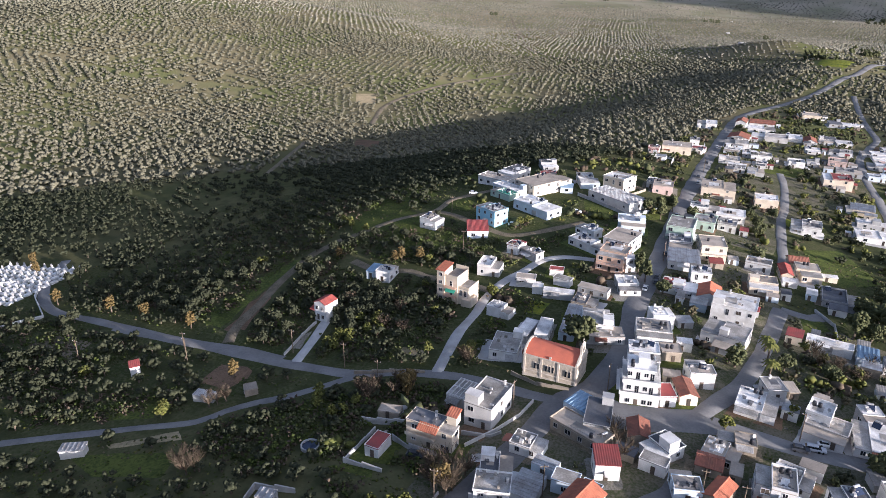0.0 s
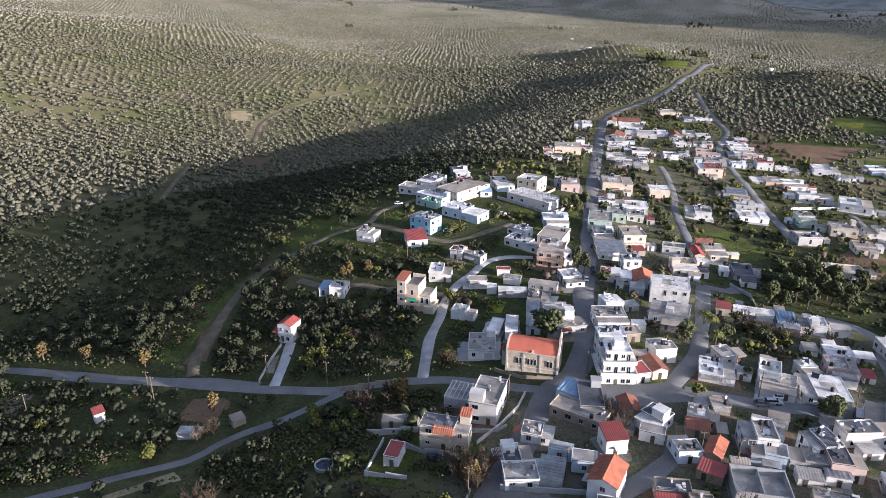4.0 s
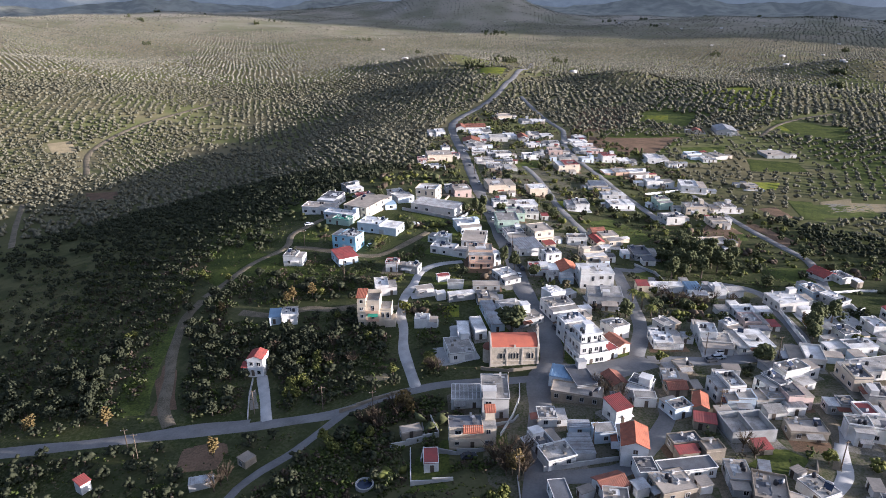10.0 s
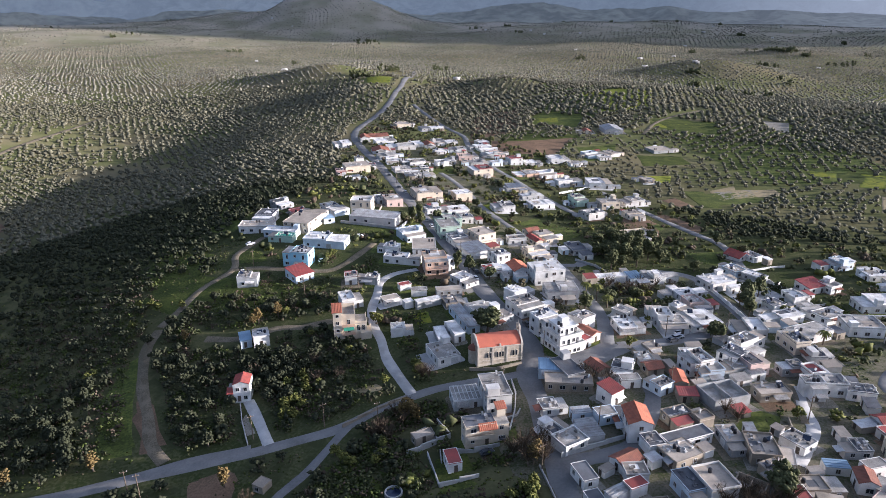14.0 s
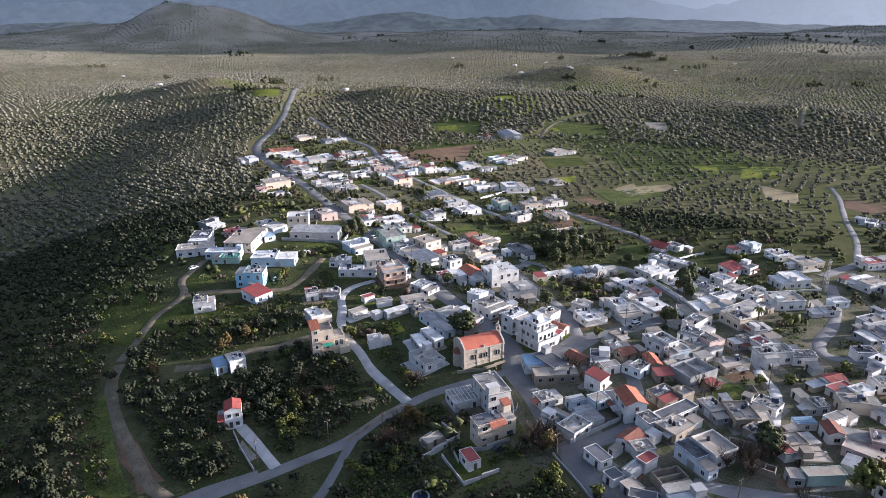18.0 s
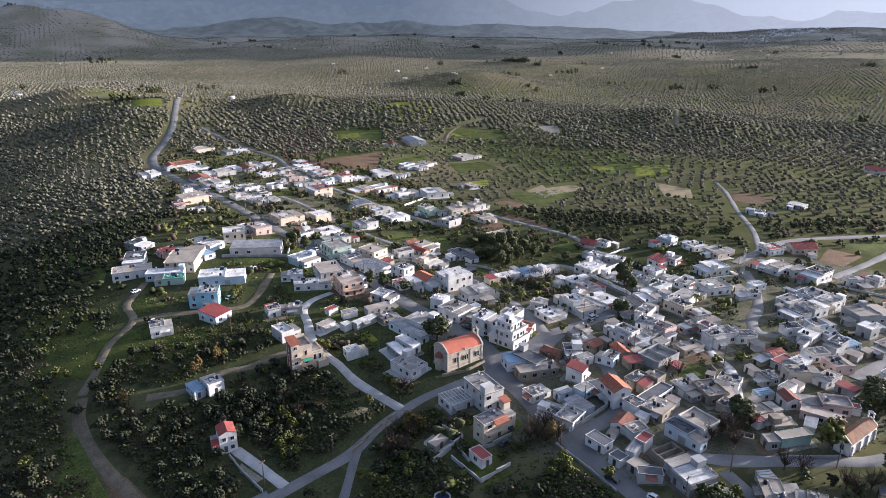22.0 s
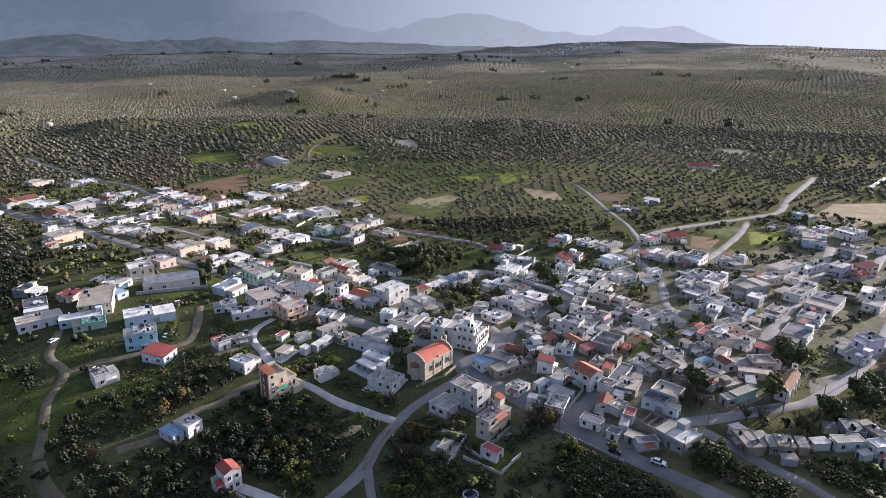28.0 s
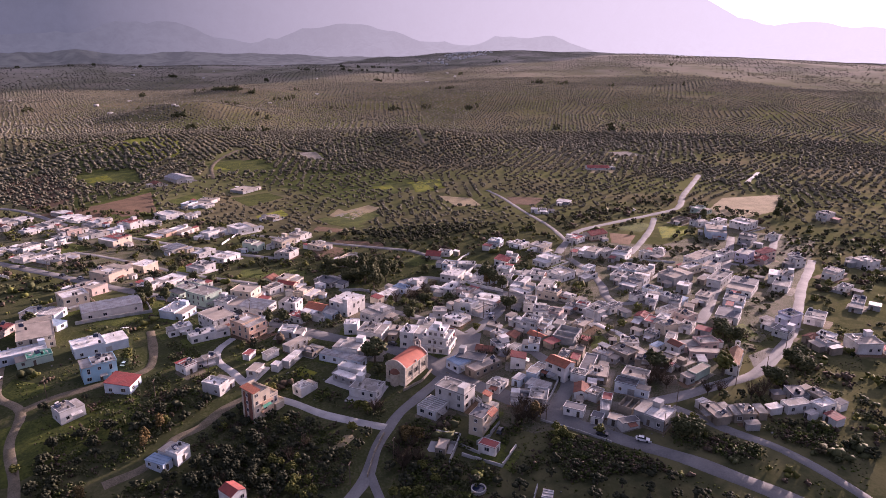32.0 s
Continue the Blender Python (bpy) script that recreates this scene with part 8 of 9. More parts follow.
utility_pole(3.6, -18.3, 80)
utility_pole(0.7, -57.4, 10)
utility_pole(23.6, -0.8, 80)
utility_pole(21.6, 97.3, 80)
utility_pole(-29.9, 67.9, 40)
utility_pole(-51.5, 71.3, 20)
utility_pole(-71.9, 103.2, 20)
utility_pole(-100.4, -28.2, 5)
utility_pole(69.6, -0.2, 10)
utility_pole(50.9, -33.8, 10)
utility_pole(58.7, -34.9, 10)
utility_pole(92.6, -2.3, 10)
utility_pole(78.7, -57.9, 10)
utility_pole(18.7, 251.7, 80)
utility_pole(133.8, 120.7, 50)
utility_pole(64.1, -118.3, 20)
utility_pole(94.4, -123.1, 70)
utility_pole(51.1, -109.7, 20)
utility_pole(7.9, -93.9, 0)
utility_pole(21.0, -47.2, 30)
utility_pole(26.8, -94.1, 10)
utility_pole(-35.5, -20.4, 10)
utility_pole(179.2, 0.3, 20)
utility_pole(240.4, -82.6, 20)
utility_pole(-133.1, -41.6, 10)
utility_pole(-103.9, -25.6, 10)
utility_pole(-50.7, -14.6, 10)
yard_wall("offwhite", 1.0, (-1.1, -38.1), (3.4, -29.6), (6.5, -21.6), (7.6, -14.3))
yard_wall("stone", 0.9, (-2.8, -3.1), (5.6, -6.0), (14.3, -5.3))
yard_wall("concrete", 1.0, (-72.9, -15.1), (-74.8, -3.6), (-75.5, 5.4))
yard_wall("concrete", 0.8, (-3.8, -33.9), (3.1, -32.3), (4.9, -29.8))
yard_wall("concrete", 1.0, (-21.6, -28.9), (-20.8, -36.0), (-22.2, -44.4))
yard_wall("grey", 1.3, (26.1, -52.3), (14.4, -53.7), (7.2, -54.3))
yard_wall("grey", 1.0, (43.7, -99.3), (51.2, -104.8), (56.4, -108.1))
yard_wall("white", 0.8, (3.4, -86.2), (2.9, -91.5))
yard_wall("concrete", 0.7, (0.8, -55.5), (-0.2, -68.7), (-1.5, -80.2))
yard_wall("white", 1.5, (-177.9, -23.1), (-198.5, -12.5), (-210.9, -1.7))
yard_wall("white", 1.2, (-177.9, -23.1), (-182.4, -29.9), (-184.3, -35.0))
yard_wall("white", 1.2, (-219.6, 0.4), (-223.0, -6.1), (-226.4, -8.8))
yard_wall("stone", 0.9, (-45.6, -17.3), (-36.1, -13.2), (-26.1, -10.4))
yard_wall("concrete", 1.2, (62.8, -32.2), (69.6, -30.5), (76.9, -32.9))
yard_wall("white", 1.0, (135.0, 54.4), (158.6, 57.5), (165.7, 56.9))
yard_wall("grey", 1.0, (-18.7, -41.4), (-13.0, -43.5), (-5.8, -43.4))
yard_wall("stone", 1.1, (67.9, -58.4), (71.6, -60.2), (73.7, -56.1))
yard_wall("white", 1.2, (128.2, 231.1), (154.0, 244.0), (179.7, 251.7))
yard_wall("grey", 1.2, (74.6, 86.8), (80.4, 77.8), (80.8, 68.2))
yard_wall("white", 1.0, (190.8, -23.6), (200.7, -39.6), (207.4, -57.9))
yard_wall("white", 1.8, (114.9, 37.9), (129.0, 39.5), (144.7, 41.1))
yard_wall("white", 1.5, (114.5, 38.0), (110.6, 22.0), (107.4, 7.2))
yard_wall("white", 1.5, (144.7, 41.1), (143.2, 22.4), (140.7, 4.5))
car(72.3, -2.8, 5, "silver")

lattice_tower(172.5, -6.0, 15.0)

# ---- yards, sheds and walls round the houses ----
OX, OY, ON = -130.0, -200.0, 900
TAKEN = np.zeros((ON, ON), bool)


def cells(x, y, w, d, a, pad=0.0):
    """The one-metre cells under a turned rectangle."""
    u, v = np.meshgrid(np.arange(-w / 2 - pad, w / 2 + pad + 0.4, 0.7), np.arange(-d / 2 - pad, d / 2 + pad + 0.4, 0.7))
    cx, cy = x + u * math.cos(a) - v * math.sin(a), y + u * math.sin(a) + v * math.cos(a)
    return np.clip((cy - OY).astype(int), 0, ON - 1), np.clip((cx - OX).astype(int), 0, ON - 1)


for line, width in ROADS:
    for p in line:
        TAKEN[cells(p.x, p.y, width + 1.2, width + 1.2, 0.0)] = True
for hx, hy, w, d, a in HOUSES + [(8.3, 4.5, 17, 10, 0.0), (-37, 34, 15, 10, 0.0), (-74, 8, 9, 8, 0.0), (64, -105, 12, 8, 0.1)]:
    TAKEN[cells(hx, hy, w, d, a, 0.2)] = True
SHED_ROOFS = (("roof_grey", "flat grey"), ("metal", "rusty sheet"), ("roof_tan", "brown"), ("roof_white", "whitewashed"), ("roof_dark", "dark felt"), ("paint_red", "red-painted"))


def shed(x, y, rot, w, d, h, wall, roof):
    g = float(ground_z(x, y))
    ob = thing("shed", pose(x, y, g, 0, 0, rot), f"small {WORDS[wall]} outbuilding with a {SHED_ROOFS[roof][1]} roof", "shed", "outbuildings")
    part("wall", Shape().box(-w / 2, w / 2, -d / 2, d / 2, -1.6, h - 0.15).mesh("wall", M[wall]), ob)
    sh = Shape()
    ribbed_slope(sh, -w / 2 - 0.15, w / 2 + 0.15, h - 0.15, h + 0.1, -d / 2 - 0.2, d / 2 + 0.15, 0.1, 0.6, 0.04)
    part("roof", sh.mesh("roof", M[SHED_ROOFS[roof][0]]), ob)
    part("door", DOOR, ob, pose(-w * 0.2, -d / 2, 0.05))


def yard(x, y, w, d, a, surface, lift):
    n, m = max(2, int(w / 3)), max(2, int(d / 3))
    v, f = [], []
    for j in range(m + 1):
        for i in range(n + 1):
            u, q = (i / n - 0.5) * w, (j / m - 0.5) * d
            u += 0.8 * noise.noise((x + i * 0.7, y + j * 0.6, 5))
            q += 0.8 * noise.noise((x + i * 0.5, y + j * 0.9, 9))
            px, py = x + u * math.cos(a) - q * math.sin(a), y + u * math.sin(a) + q * math.cos(a)
            edge = i in (0, n) or j in (0, m)
            v.append((px, py, float(ground_z(px, py)) + (lift if not edge else -0.3)))
    for j in range(m):
        for i in range(n):
            k = j * (n + 1) + i
            f.append((k, k + 1, k + n + 2, k + n + 1))
    tagged(new("yard", mesh_of("yard", v, f, M[surface], True)), {"gravel": "trodden gravel yard round a house", "concrete": "grey concrete yard round a house", "grass": "green garden plot by a house", "soil": "dug brown garden plot", "dirt": "bare earth yard"}[surface], "yard", kind="structure")


for k, (hx, hy, w, d, a) in enumerate(list(HOUSES)):
    rng = random.Random(k * 13 + 5)
    if w + d > 7 and hx > -34:
        yard(hx + rng.uniform(-1, 1), hy + rng.uniform(-2, 1), w + rng.uniform(5, 11), d + rng.uniform(5, 11), a, rng.choice(("gravel", "dirt", "dirt", "gravel", "soil") if hy < 0 and hx > 4 else ("gravel", "concrete", "dirt", "grass", "grass", "soil")), 0.055 + 0.0045 * (k % 19))
    for n in range(0 if w + d < 9 or hx < 4 else 9 if hy < -5 and hx < 80 else 7 if hy > 90 or hx > 52 else 4):
        side = rng.choice((0, 1, 2, 3))
        sw, sd, h = rng.uniform(2.2, 6.2), rng.uniform(2.2, 5.2), rng.uniform(2.0, 3.2)
        if side < 2:
            u, q = (w / 2 + sw / 2 + 0.3 + rng.random() * 1.5) * (1 if side else -1), rng.uniform(-d / 2, d / 2) * 0.7
        else:
            u, q = rng.uniform(-w / 2, w / 2) * 0.7, (d / 2 + sd / 2 + 0.3 + rng.random() * 1.5) * (1 if side == 3 else -1)
        px, py = hx + u * math.cos(a) - q * math.sin(a), hy + u * math.sin(a) + q * math.cos(a)
        c = cells(px, py, sw, sd, a, 0.1)
        if TAKEN[c].mean() > 0.02:
            continue
        TAKEN[c] = True
        shed(px, py, math.degrees(a), sw, sd, h, rng.choice(("offwhite", "grey", "stone", "stone", "grey", "white") if hy < -5 else ("white", "offwhite", "grey", "stone", "bluewhite", "cream", "white")), rng.choice((0, 0, 1, 2, 2, 4, 5)) if hy < -5 else rng.randrange(6))
        HOUSES.append((px, py, sw, sd, a))
    if rng.random() < 0.75 and hx > -34:
        ex, ey = w / 2 + rng.uniform(2, 4.5), d / 2 + rng.uniform(2, 4.5)
        cs = [(-ex, -ey), (ex, -ey), (ex, ey), (-ex, ey)]
        st = rng.randrange(4)
        pts = [(hx + u * math.cos(a) - q * math.sin(a), hy + u * math.sin(a) + q * math.cos(a)) for u, q in (cs[st], cs[(st + 1) % 4], cs[(st + 2) % 4])]
        free = True
        for (ax, ay), (bx, by) in zip(pts, pts[1:]):
            for s in range(13):
                ci = cells(ax + (bx - ax) * s / 12, ay + (by - ay) * s / 12, 0.3, 0.3, 0.0)
                free = free and not TAKEN[ci].any()
        if free:
            yard_wall(rng.choice(("white", "offwhite", "grey", "stone", "concrete")), rng.uniform(0.8, 1.7), *pts)

# ---- graves ----
def grave_meshes():
    sh = Shape().box(-0.95, 0.95, -1.6, 1.6, -0.4, 0.55, 0.05).box(-0.8, 0.8, -1.45, 1.3, 0.55, 0.72)
    st = Shape().box(-0.55, 0.55, 1.25, 1.5, 0.55, 1.7, 0.06).box(-0.08, 0.08, 1.3, 1.42, 1.7, 2.3).box(-0.3, 0.3, 1.3, 1.42, 1.95, 2.1)
    return sh.mesh("tomb", M["white"]), st.mesh("headstone", M["offwhite"])


GRAVE = grave_meshes()
for i in range(11):
    for j in range(9):
        gx, gy = -203.5 - i * 3.4 - j * 0.7, -20.0 + j * 4.3 - i * 0.9
        g = thing("grave", pose(gx, gy, float(ground_z(gx, gy)) + 0.1, 0, 0, 12 + ((i * 7 + j * 3) % 5 - 2) * 2), "white marble grave with a cross", "grave", "graves of the cemetery")
        part("tomb", GRAVE[0], g)
        part("headstone", GRAVE[1], g)

# ---- groves, gardens and far woods ----
CELL = 2.0
X0, Y0, NX, NY = -720.0, -320.0, 800, 720
BLOCK = np.zeros((NY, NX), bool)


def block_disc(x, y, r):
    i0, i1 = int((x - r - X0) / CELL), int((x + r - X0) / CELL) + 1
    j0, j1 = int((y - r - Y0) / CELL), int((y + r - Y0) / CELL) + 1
    BLOCK[max(j0, 0):max(j1, 0), max(i0, 0):max(i1, 0)] = True


def inside(px, py, ring):
    r = np.zeros(px.shape, bool)
    n = len(ring)
    for i in range(n):
        (ax, ay), (bx, by) = ring[i], ring[(i + 1) % n]
        cut = ((ay > py) != (by > py)) & (px < (bx - ax) * (py - ay) / ((by - ay) or 1e-9) + ax)
        r ^= cut
    return r


for line, width in ROADS:
    for p in line:
        block_disc(p.x, p.y, width / 2 + 2.2)
for hx, hy, w, d, a in HOUSES:
    block_disc(hx, hy, max(w, d) * 0.5 + 1.5)
HARD = BLOCK.copy()
GXX, GYY = np.meshgrid(X0 + (np.arange(NX) + 0.5) * CELL, Y0 + (np.arange(NY) + 0.5) * CELL)
for ring in FIELDS:
    BLOCK |= inside(GXX, GYY, [(p.x, p.y) for p in ring])
block_disc(-220, -5, 26)
block_disc(8, 4, 13)
VILLAGE = [(-32, -60), (-26, 10), (-30, 48), (-62, 92), (-92, 118), (-85, 165), (-60, 205), (-25, 260), (-8, 340), (0, 450), (50, 600), (110, 560), (150, 440), (178, 330), (178, 240), (176, 100),
           (250, 60), (420, 10), (410, -40), (350, -170), (60, -175), (-10, -125), (-12, -60)]


def blocked(px, py, grid=None):
    i, j = ((px - X0) / CELL).astype(int), ((py - Y0) / CELL).astype(int)
    ok = (i >= 0) & (i < NX) & (j >= 0) & (j < NY)
    r = np.zeros(px.shape, bool)
    r[ok] = (BLOCK if grid is None else grid)[j[ok], i[ok]]
    return r


def patches(px, py, s, seed):
    """A smooth random value from 0 to 1 over the land."""
    return 0.5 + 0.25 * (np.sin(px / s + seed) * np.cos(py / s * 1.3 + seed * 2) + np.sin(px / s * 0.47 + py / s * 0.61 + seed * 3)) + 0.12 * np.sin(px / s * 2.3 - py / s * 1.9 + seed)


def rows(x0, x1, y0, y1, gap, seed):
    """Trees in rows whose direction changes from plot to plot."""
    rng = np.random.default_rng(seed)
    outx, outy = [], []
    cx, cy, r = (x0 + x1) / 2, (y0 + y1) / 2, math.hypot(x1 - x0, y1 - y0) / 2
    for k, a in enumerate((-0.5, -0.15, 0.2, 0.6)):
        U, V = np.meshgrid(np.arange(-r, r, gap), np.arange(-r, r, gap * 1.12))
        U, V = U.ravel() + rng.normal(0, gap * 0.1, U.size), V.ravel() + rng.normal(0, gap * 0.1, U.size)
        qx, qy = cx + U * math.cos(a) - V * math.sin(a), cy + U * math.sin(a) + V * math.cos(a)
        plot = np.floor(qx / 130 + 0.6 * np.sin(qy / 190)) * 7 + np.floor(qy / 105 + 0.5 * np.cos(qx / 170)) * 13
        h = (np.sin(plot * 12.9) * 43758.5) % 1.0
        thin = (np.sin(plot * 78.2) * 12345.6) % 1.0
        keep = (np.floor(h * 4) == k) & (qx > x0) & (qx < x1) & (qy > y0) & (qy < y1)
        keep &= rng.uniform(0, 1, qx.shape) < np.where(thin < 0.05, 0.55, 0.97)
        outx.append(qx[keep])
        outy.append(qy[keep])
    return np.concatenate(outx), np.concatenate(outy), rng


def in_sight(px, py):
    az = np.degrees(np.arctan2(px + 60, py + 175))
    return (az > -64) & (az < 104)


NEAR_R, MID_R, FAR_R = 330.0, 1050.0, 2300.0
# near olives: several clumps each
px, py, rng = rows(-420, 420, -140, 420, 6.2, 5)
dist = np.hypot(px + 60, py + 60)
keep = (dist < NEAR_R) & ~blocked(px, py) & ~inside(px, py, VILLAGE) & in_sight(px, py + 120)
px, py = px[keep], py[keep]
size = rng.uniform(0.75, 1.25, len(px)) * (0.9 + 0.5 * patches(px, py, 60, 4.0))
pz = ground_z(px, py)
K = 21
off = rng.standard_normal((len(px), K, 3))
off /= np.linalg.norm(off, axis=2)[:, :, None]
off *= (0.55 + 0.45 * rng.uniform(0, 1, (len(px), K, 1))) * np.array([1.75, 1.75, 1.15])
off += 0.35 * np.sin(off * 2.2 + np.arange(len(px))[:, None, None])
pos = np.stack([px, py, pz + 2.1], -1)[:, None, :] + off * size[:, None, None]
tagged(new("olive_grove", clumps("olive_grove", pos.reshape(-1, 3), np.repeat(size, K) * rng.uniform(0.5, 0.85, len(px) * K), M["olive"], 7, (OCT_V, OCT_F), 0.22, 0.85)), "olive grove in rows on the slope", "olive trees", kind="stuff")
stems = Shape()
for q in range(0, len(px)):
    if dist[keep][q] < 190:
        stems.box(px[q] - 0.2, px[q] + 0.2, py[q] - 0.2, py[q] + 0.2, pz[q] - 0.3, pz[q] + 1.8)
tagged(new("olive_trunks", stems.mesh("olive_trunks", M["bark"])), "gnarled olive trunks of the grove", "tree trunks", kind="stuff")
# middle distance
px, py, rng = rows(-1000, 1100, -320, 1250, 8.2, 6)
dist = np.hypot(px + 60, py + 60)
keep = (dist >= NEAR_R) & (dist < MID_R) & ~blocked(px, py) & ~inside(px, py, VILLAGE) & in_sight(px, py)
keep &= (rng.uniform(0, 1, px.shape) < 0.85) | (px < 120) | (np.hypot(px - 100, py - 50) > 430)
px, py = px[keep], py[keep]
size = rng.uniform(0.8, 1.2, len(px)) * (0.85 + 0.35 * patches(px, py, 90, 5.0)) * np.where((px > 120) & (np.hypot(px - 100, py - 50) < 430), 0.78, 1.0)
close = np.hypot(px + 60, py + 60) < 720
for nearer, K, big, base in ((True, 7, 1.5, (OCT_V, OCT_F)), (False, 3, 2.1, (OCT_V, OCT_F))):
    m = close if nearer else ~close
    off = rng.standard_normal((m.sum(), K, 3)) * np.array([1.15, 1.15, 0.5]) * (1.0 if nearer else 0.75)
    pos = np.stack([px[m], py[m], ground_z(px[m], py[m]) + 1.7], -1)[:, None, :] + off * size[m][:, None, None]
    sz = np.repeat(size[m], K) * rng.uniform(0.75, 1.25, m.sum() * K) * big
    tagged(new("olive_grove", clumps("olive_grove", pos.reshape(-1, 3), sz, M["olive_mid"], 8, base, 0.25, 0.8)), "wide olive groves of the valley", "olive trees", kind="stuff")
# far groves
px, py, rng = rows(-1900, 2600, -400, 2500, 9.6, 9)
dist = np.hypot(px + 60, py + 60)
keep = (dist >= MID_R) & (dist < FAR_R) & in_sight(px, py)
px, py = px[keep], py[keep]
size = rng.uniform(1.9, 3.0, len(px))
pos = np.stack([px, py, ground_z(px, py) + size * 0.7], -1)
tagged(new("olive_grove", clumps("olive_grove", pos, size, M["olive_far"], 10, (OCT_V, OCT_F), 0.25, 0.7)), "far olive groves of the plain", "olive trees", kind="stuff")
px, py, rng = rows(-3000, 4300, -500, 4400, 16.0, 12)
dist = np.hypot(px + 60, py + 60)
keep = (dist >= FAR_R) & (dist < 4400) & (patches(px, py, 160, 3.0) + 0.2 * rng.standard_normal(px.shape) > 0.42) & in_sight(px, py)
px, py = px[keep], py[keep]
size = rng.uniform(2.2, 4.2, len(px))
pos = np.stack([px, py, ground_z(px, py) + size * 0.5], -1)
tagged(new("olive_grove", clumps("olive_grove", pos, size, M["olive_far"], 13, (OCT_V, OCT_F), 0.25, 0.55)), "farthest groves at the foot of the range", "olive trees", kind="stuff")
# garden shrubs and rough growth between the houses
rng = np.random.default_rng(21)
px, py = rng.uniform(-100, 430, 16000), rng.uniform(-175, 600, 16000)
keep = inside(px, py, VILLAGE) & ~blocked(px, py) & (patches(px, py, 17, 6.0) + rng.normal(0, 0.25, px.shape) > 0.5)
px, py = px[keep], py[keep]
K = 4
size = rng.uniform(0.35, 1.0, len(px)) * np.where(rng.uniform(0, 1, len(px)) < 0.22, 1.9, 1.0)
pos = np.stack([px, py, ground_z(px, py) + size * 0.6], -1)[:, None, :] + rng.standard_normal((len(px), K, 3)) * np.array([0.9, 0.9, 0.45]) * size[:, None, None]
pick = (rng.uniform(0, 1, len(px)) * 3).astype(int)
for q, key, lab in ((0, "leaf_dark", "dark green garden shrubs"), (1, "leaf_light", "light green garden shrubs"), (2, "leaf_red", "brown winter scrub")):
    m = pick == q
    tagged(new("shrubs", clumps("shrubs", pos[m].reshape(-1, 3), np.repeat(size[m], K) * 0.9, M[key], 30 + q, (ICO_V, ICO_F), 0.4, 0.8)), lab + " between the houses", "shrubs", kind="stuff")
# fruit trees and bushes of the back gardens
px, py = rng.uniform(-100, 430, 8500), rng.uniform(-175, 600, 8500)
keep = inside(px, py, VILLAGE) & ~blocked(px, py, HARD) & ((px > -5) | (py > 215)) & (patches(px, py, 21, 2.0) + rng.normal(0, 0.2, px.shape) > 0.42)
px, py = px[keep], py[keep]
K = 22
size = rng.uniform(0.6, 1.35, len(px))
off = rng.standard_normal((len(px), K, 3))
off *= (0.55 + 0.45 * rng.uniform(0, 1, (len(px), K, 1))) / np.linalg.norm(off, axis=2)[:, :, None] * np.array([1.5, 1.5, 1.2])
pos = np.stack([px, py, ground_z(px, py) + size * 1.5], -1)[:, None, :] + off * size[:, None, None]
pick = rng.uniform(0, 1, len(px))
for m, key, lab in ((pick < 0.45, "leaf_dark", "dark green garden trees"), ((pick >= 0.45) & (pick < 0.7), "olive", "grey-green olives"), ((pick >= 0.7) & (pick < 0.85), "dry_weed", "brown winter trees"), (pick >= 0.85, "leaf_light", "light green citrus trees")):
    tagged(new("garden_trees", clumps("garden_trees", pos[m].reshape(-1, 3), np.repeat(size[m], K) * 0.55, M[key], 71, (OCT_V, OCT_F), 0.35, 0.85)), lab + " in the back gardens", "trees", kind="stuff")
# rough grass tufts and weeds on the near slope and the verges
px, py = rng.uniform(-210, 140, 70000), rng.uniform(-150, 150, 70000)
keep = ~blocked(px, py, HARD) & (patches(px, py, 9, 8.0) + rng.normal(0, 0.3, px.shape) > 0.45)
px, py = px[keep], py[keep]
size = rng.uniform(0.1, 0.36, len(px))
pos = np.stack([px, py, ground_z(px, py) + size * 0.4], -1)
pick = (rng.uniform(0, 1, len(px)) + 0.5 * patches(px, py, 23, 3.0)) / 1.5
for m, key, lab in ((pick < 0.5, "green_weed", "green weeds"), ((pick >= 0.5) & (pick < 0.6), "leaf_light", "bright green weeds"), (pick >= 0.6, "dry_weed", "dry brown weeds")):
    tagged(new("weeds", clumps("weeds", pos[m], size[m] * 1.3, M[key], 40, (OCT_V, OCT_F), 0.4, 0.8)), lab + " on the rough slope", "weeds", kind="stuff")


def scrub(n, seed, *ring):
    """Rough bushes and brambles over a neglected plot."""
    rng = np.random.default_rng(seed)
    xs, ys = [p[0] for p in ring], [p[1] for p in ring]
    px, py = rng.uniform(min(xs), max(xs), n), rng.uniform(min(ys), max(ys), n)
    keep = inside(px, py, ring) & ~blocked(px, py, HARD)
    px, py = px[keep], py[keep]
    K = 9
    size = rng.uniform(0.5, 1.35, len(px))
    pos = np.stack([px, py, ground_z(px, py) + size * 0.7], -1)[:, None, :] + rng.standard_normal((len(px), K, 3)) * np.array([0.8, 0.8, 0.5]) * size[:, None, None]
    pick = rng.uniform(0, 1, len(px))
    for m, key, lab in ((pick < 0.5, "leaf_dark", "dark green bushes"), ((pick >= 0.5) & (pick < 0.75), "green_weed", "green brambles"), (pick >= 0.75, "leaf_red", "brown winter scrub")):
        tagged(new("scrub", clumps("scrub", pos[m].reshape(-1, 3), np.repeat(size[m], K) * 0.42, M[key], seed, (OCT_V, OCT_F), 0.4, 0.85)), lab + " on a neglected plot", "scrub", kind="stuff")


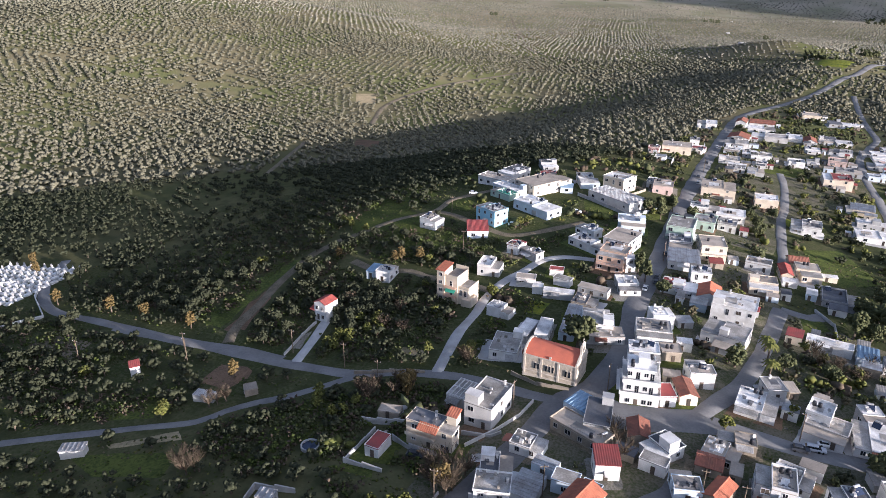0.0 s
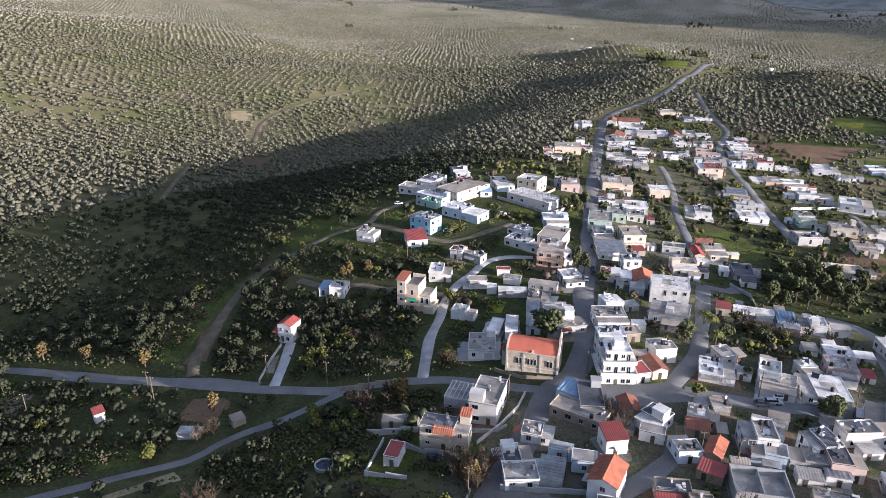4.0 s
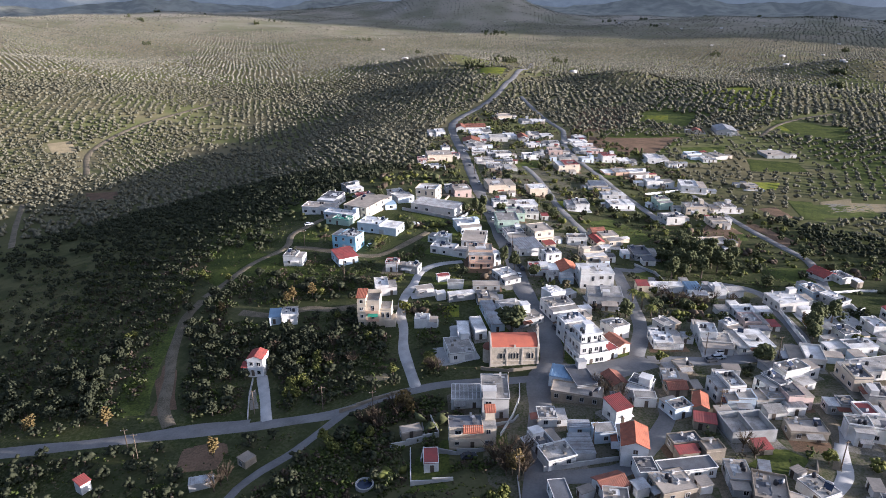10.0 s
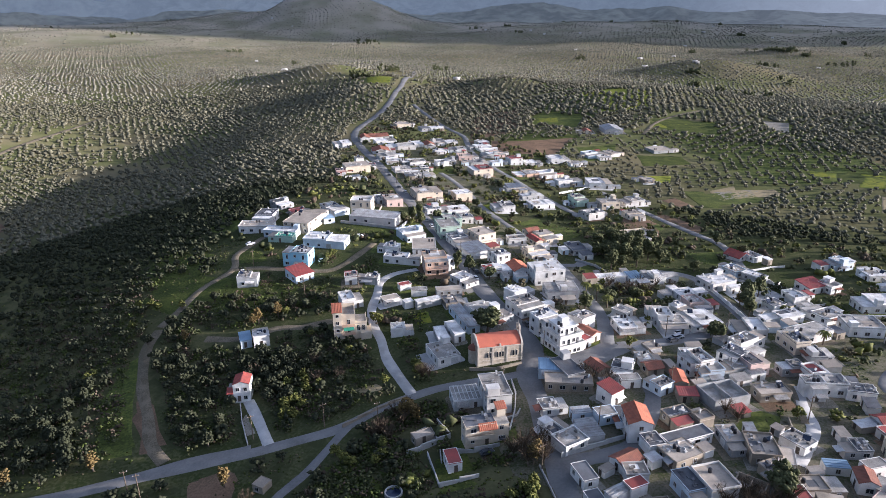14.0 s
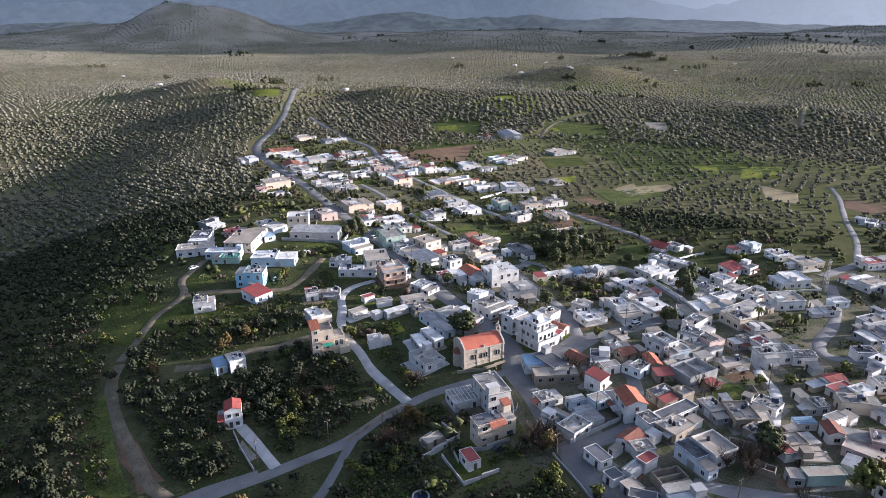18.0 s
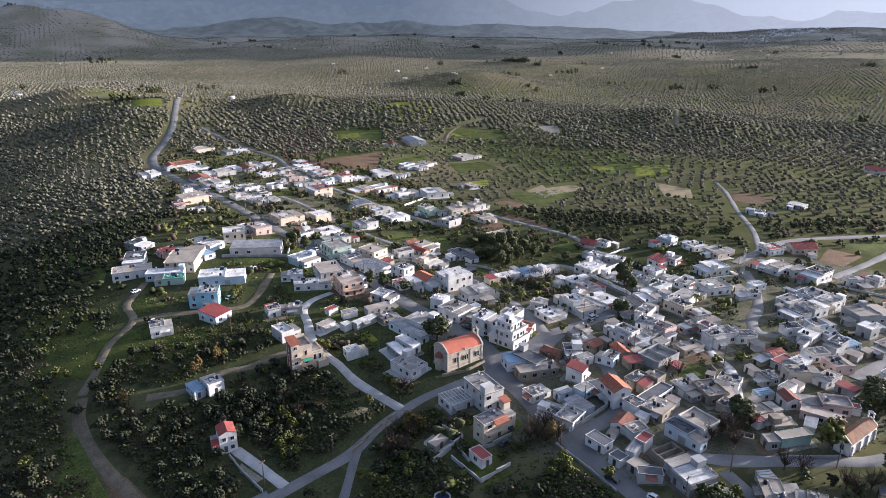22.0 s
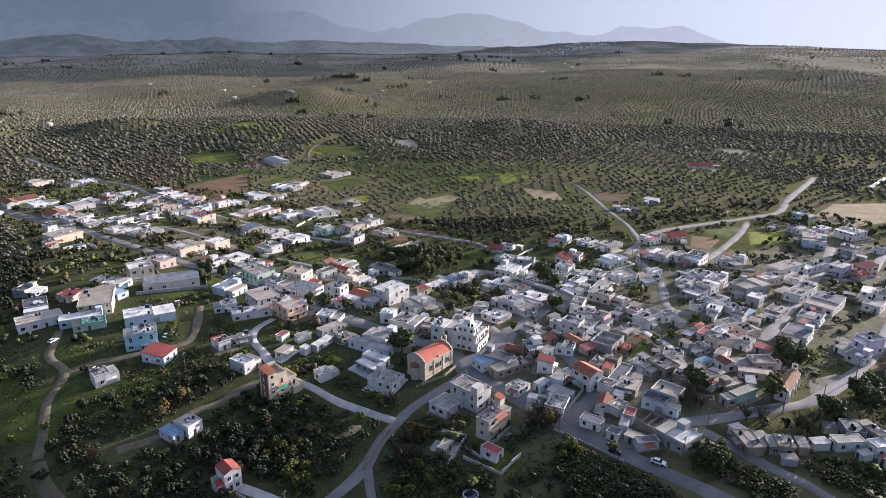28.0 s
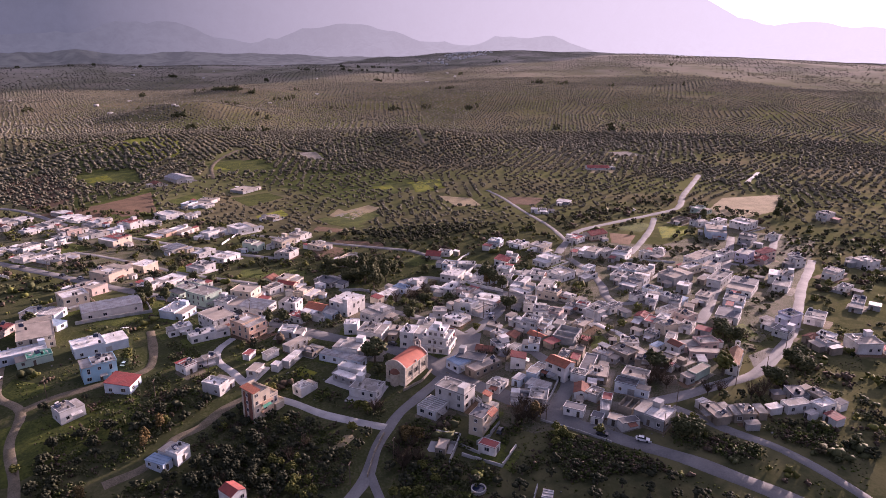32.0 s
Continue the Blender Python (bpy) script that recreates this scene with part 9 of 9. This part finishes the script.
scrub(900, 60, (-6, -61), (-4, -74), (-4, -90), (-7, -99), (-23, -74))
scrub(420, 61, (14, -90), (21, -96), (21, -104), (18, -120), (15, -128), (4, -114), (4, -102))
scrub(800, 62, (26, -108), (49, -121), (70, -136), (26, -142), (18, -132), (19, -120))
scrub(700, 63, (-48, -28), (-28, -33), (-26, -54), (-6, -67), (-6, -79), (-52, -35))
scrub(260, 64, (-33, -14), (-22, -18), (-23, -37), (-36, -44), (-43, -35))
scrub(160, 65, (45, -77), (50, -84), (36, -90), (30, -85))
scrub(220, 66, (112, -89), (125, -103), (100, -108), (87, -98))
scrub(500, 67, (-114, -55), (-88, -41), (-76, -53), (-112, -71), (-135, -63))
scrub(500, 68, (-73, -47), (-54, -35), (-40, -44), (-38, -65), (-62, -62))
scrub(520, 70, (-68, -12), (-70, 12), (-66, 40), (-36, 42), (-30, 6), (-46, -14))
scrub(420, 71, (-96, -14), (-104, 30), (-100, 60), (-72, 44), (-74, 2), (-80, -14))
scrub(500, 72, (-22, -16), (-6, -14), (-4, -50), (-22, -50))
scrub(420, 73, (-118, 52), (-70, 50), (-50, 60), (-60, 88), (-100, 72))
scrub(420, 74, (-200, -26), (-120, -26), (-118, -60), (-200, -60))
scrub(330, 75, (4, -62), (30, -68), (62, -72), (66, -20), (30, -16), (10, -30))
scrub(260, 76, (30, 20), (60, 60), (110, 60), (118, 10), (70, -2))
scrub(420, 77, (66, -108), (66, -20), (200, -20), (200, -115))
scrub(1100, 78, (-172, -8), (-110, -6), (-114, 50), (-112, 110), (-172, 130))
scrub(330, 79, (-26, -6), (-13, -6), (-10, 30), (-2, 44), (-24, 46), (-25, 20))
scrub(200, 80, (14, 60), (40, 52), (46, 84), (24, 86))
scrub(420, 81, (-60, 60), (-26, 52), (-18, 76), (-16, 115), (-40, 110), (-60, 84))
scrub(260, 69, (160, 24), (187, 23), (151, -2), (133, 1))
# crates, planks and rubble in the yards
CUBE_V, CUBE_F = np.array(CUBE, float), np.array([t for q in QUADS for t in ((q[0], q[1], q[2]), (q[0], q[2], q[3]))])
px, py = rng.uniform(-60, 330, 26000), rng.uniform(-165, 420, 26000)
close_by = np.zeros(px.shape, bool)
for hx, hy, w, d, a in HOUSES:
    close_by |= np.hypot(px - hx, py - hy) < max(w, d) * 0.5 + 4.0
keep = close_by & ~blocked(px, py, HARD) & (patches(px, py, 13, 2.0) + rng.normal(0, 0.3, px.shape) > 0.5)
px, py = px[keep], py[keep]
size = rng.uniform(0.08, 0.36, len(px)) ** 1.3
pos = np.stack([px, py, ground_z(px, py) + size * 0.5], -1)
tagged(new("yard_clutter", clumps("yard_clutter", pos, size * 1.3, M["clutter"], 50, (CUBE_V, CUBE_F), 0.35, 0.6)), "crates, planks and rubble in the yards", "clutter", kind="stuff")


# dark farm trees and hedgerows scattered over the plain
rng = np.random.default_rng(91)
spots = [(1215, 1375, 40, 34), (1245, 1360, 18, 16)]
for k in range(70):
    az, far = radians(rng.uniform(-22, 82)), rng.uniform(900, 3600)
    spots.append((-60 + far * math.sin(az), -60 + far * math.cos(az), rng.uniform(4, 26), int(rng.integers(3, 14))))
tx, ty = [], []
for sx, sy, wide_, n in spots:
    turn_ = rng.uniform(0, math.pi)
    u, v = rng.normal(0, wide_, n), rng.normal(0, 4, n)
    tx.append(sx + u * math.cos(turn_) - v * math.sin(turn_))
    ty.append(sy + u * math.sin(turn_) + v * math.cos(turn_))
tx, ty = np.concatenate(tx), np.concatenate(ty)
K = 12
size = rng.uniform(1.6, 3.0, len(tx))
pos = np.stack([tx, ty, ground_z(tx, ty) + size * 1.9], -1)[:, None, :] + rng.standard_normal((len(tx), K, 3)) * np.array([0.7, 0.7, 1.0]) * size[:, None, None]
tagged(new("farm_trees", clumps("farm_trees", pos.reshape(-1, 3), np.repeat(size, K) * 0.8, M["leaf_dark"], 92, (OCT_V, OCT_F), 0.3, 1.1)), "dark tree clumps and hedgerows on the plain", "trees", kind="stuff")
# low white farm buildings out on the plain
fx, fy = rng.uniform(-300, 2600, 46), rng.uniform(900, 3000, 46)
fs = rng.uniform(2.5, 5.0, 46)
tagged(new("far_farms", clumps("far_farms", np.stack([fx, fy, ground_z(fx, fy) + fs * 0.4], -1), fs, M["offwhite"], 93, (CUBE_V, CUBE_F), 0.04, 0.55)), "pale farm buildings scattered over the plain", "farms", kind="stuff")


# ---- the range behind the plain ----
def ridge(az0, az1, radius, base, height, seed, material, deep=420.0, crest=0.3):
    v, f = [], []
    n, m = 220, 11
    for i in range(n + 1):
        t = i / n
        a = radians(az0 + (az1 - az0) * t)
        edge = min(1.0, t * 8, (1 - t) * 6) ** 0.7
        top = edge * height * (1 - crest + crest * noise.noise((a * 7, seed, 0)) + 0.10 * noise.noise((a * 24, seed, 3)) + 0.05 * noise.noise((a * 70, seed, 5)))
        top *= 1 - 0.78 * min(1.0, max(0.0, (math.degrees(a) - 66 + 3 * noise.noise((a * 20, 2, 2))) / 18))
        top *= 1 + 0.2 * noise.noise((a * 15, 8, 1)) * min(1.0, max(0.0, (math.degrees(a) - 60) / 10))
        top *= 1 - 0.16 * math.exp(-((math.degrees(a) - 60) / 4.0) ** 2)
        for j in range(m):
            s = j / (m - 1)
            gully = 1 - 0.75 * abs(noise.noise((a * 55 + s * 1.5, s * 2, seed + 7))) * math.sin(s * math.pi)
            r = radius - deep * (1 - s) + 90 * noise.noise((a * 26, s * 2.5, seed))
            v.append((r * math.sin(a), r * math.cos(a), base + top * s ** 1.3 * gully))
    for i in range(n):
        for j in range(m - 1):
            k = i * m + j
            f.append((k, k + m, k + m + 1, k + 1))
    tagged(new("backdrop", mesh_of("mountain_range", v, f, material, True)), "hazy blue-grey mountain range beyond the plain", "mountains", kind="structure")


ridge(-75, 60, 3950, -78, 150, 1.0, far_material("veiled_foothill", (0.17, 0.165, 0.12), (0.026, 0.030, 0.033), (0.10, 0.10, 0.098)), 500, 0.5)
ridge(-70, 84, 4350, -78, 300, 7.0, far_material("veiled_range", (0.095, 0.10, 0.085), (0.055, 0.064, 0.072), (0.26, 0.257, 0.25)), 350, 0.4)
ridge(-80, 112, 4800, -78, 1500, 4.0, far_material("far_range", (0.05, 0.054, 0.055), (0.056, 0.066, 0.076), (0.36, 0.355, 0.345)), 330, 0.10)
# ---- white villages far out on the plain ----
def far_village(x, y, spread_x, spread_y, n, seed):
    rng = np.random.default_rng(seed)
    qx, qy = x + rng.normal(0, spread_x, n), y + rng.normal(0, spread_y, n)
    s = rng.uniform(3.0, 6.5, n)
    pos = np.stack([qx, qy, ground_z(qx, qy) + s * 0.6], -1)
    tagged(new("far_village", clumps("far_village", pos, s, M["white"], seed, (CUBE_V, CUBE_F), 0.03, 0.6)), "white houses of a distant village on the plain", "village", kind="stuff")



far_village(3458, 1816, 150, 40, 60, 1)
far_village(3233, 1682, 160, 45, 50, 4)
cistern(-36.2, -50.9)
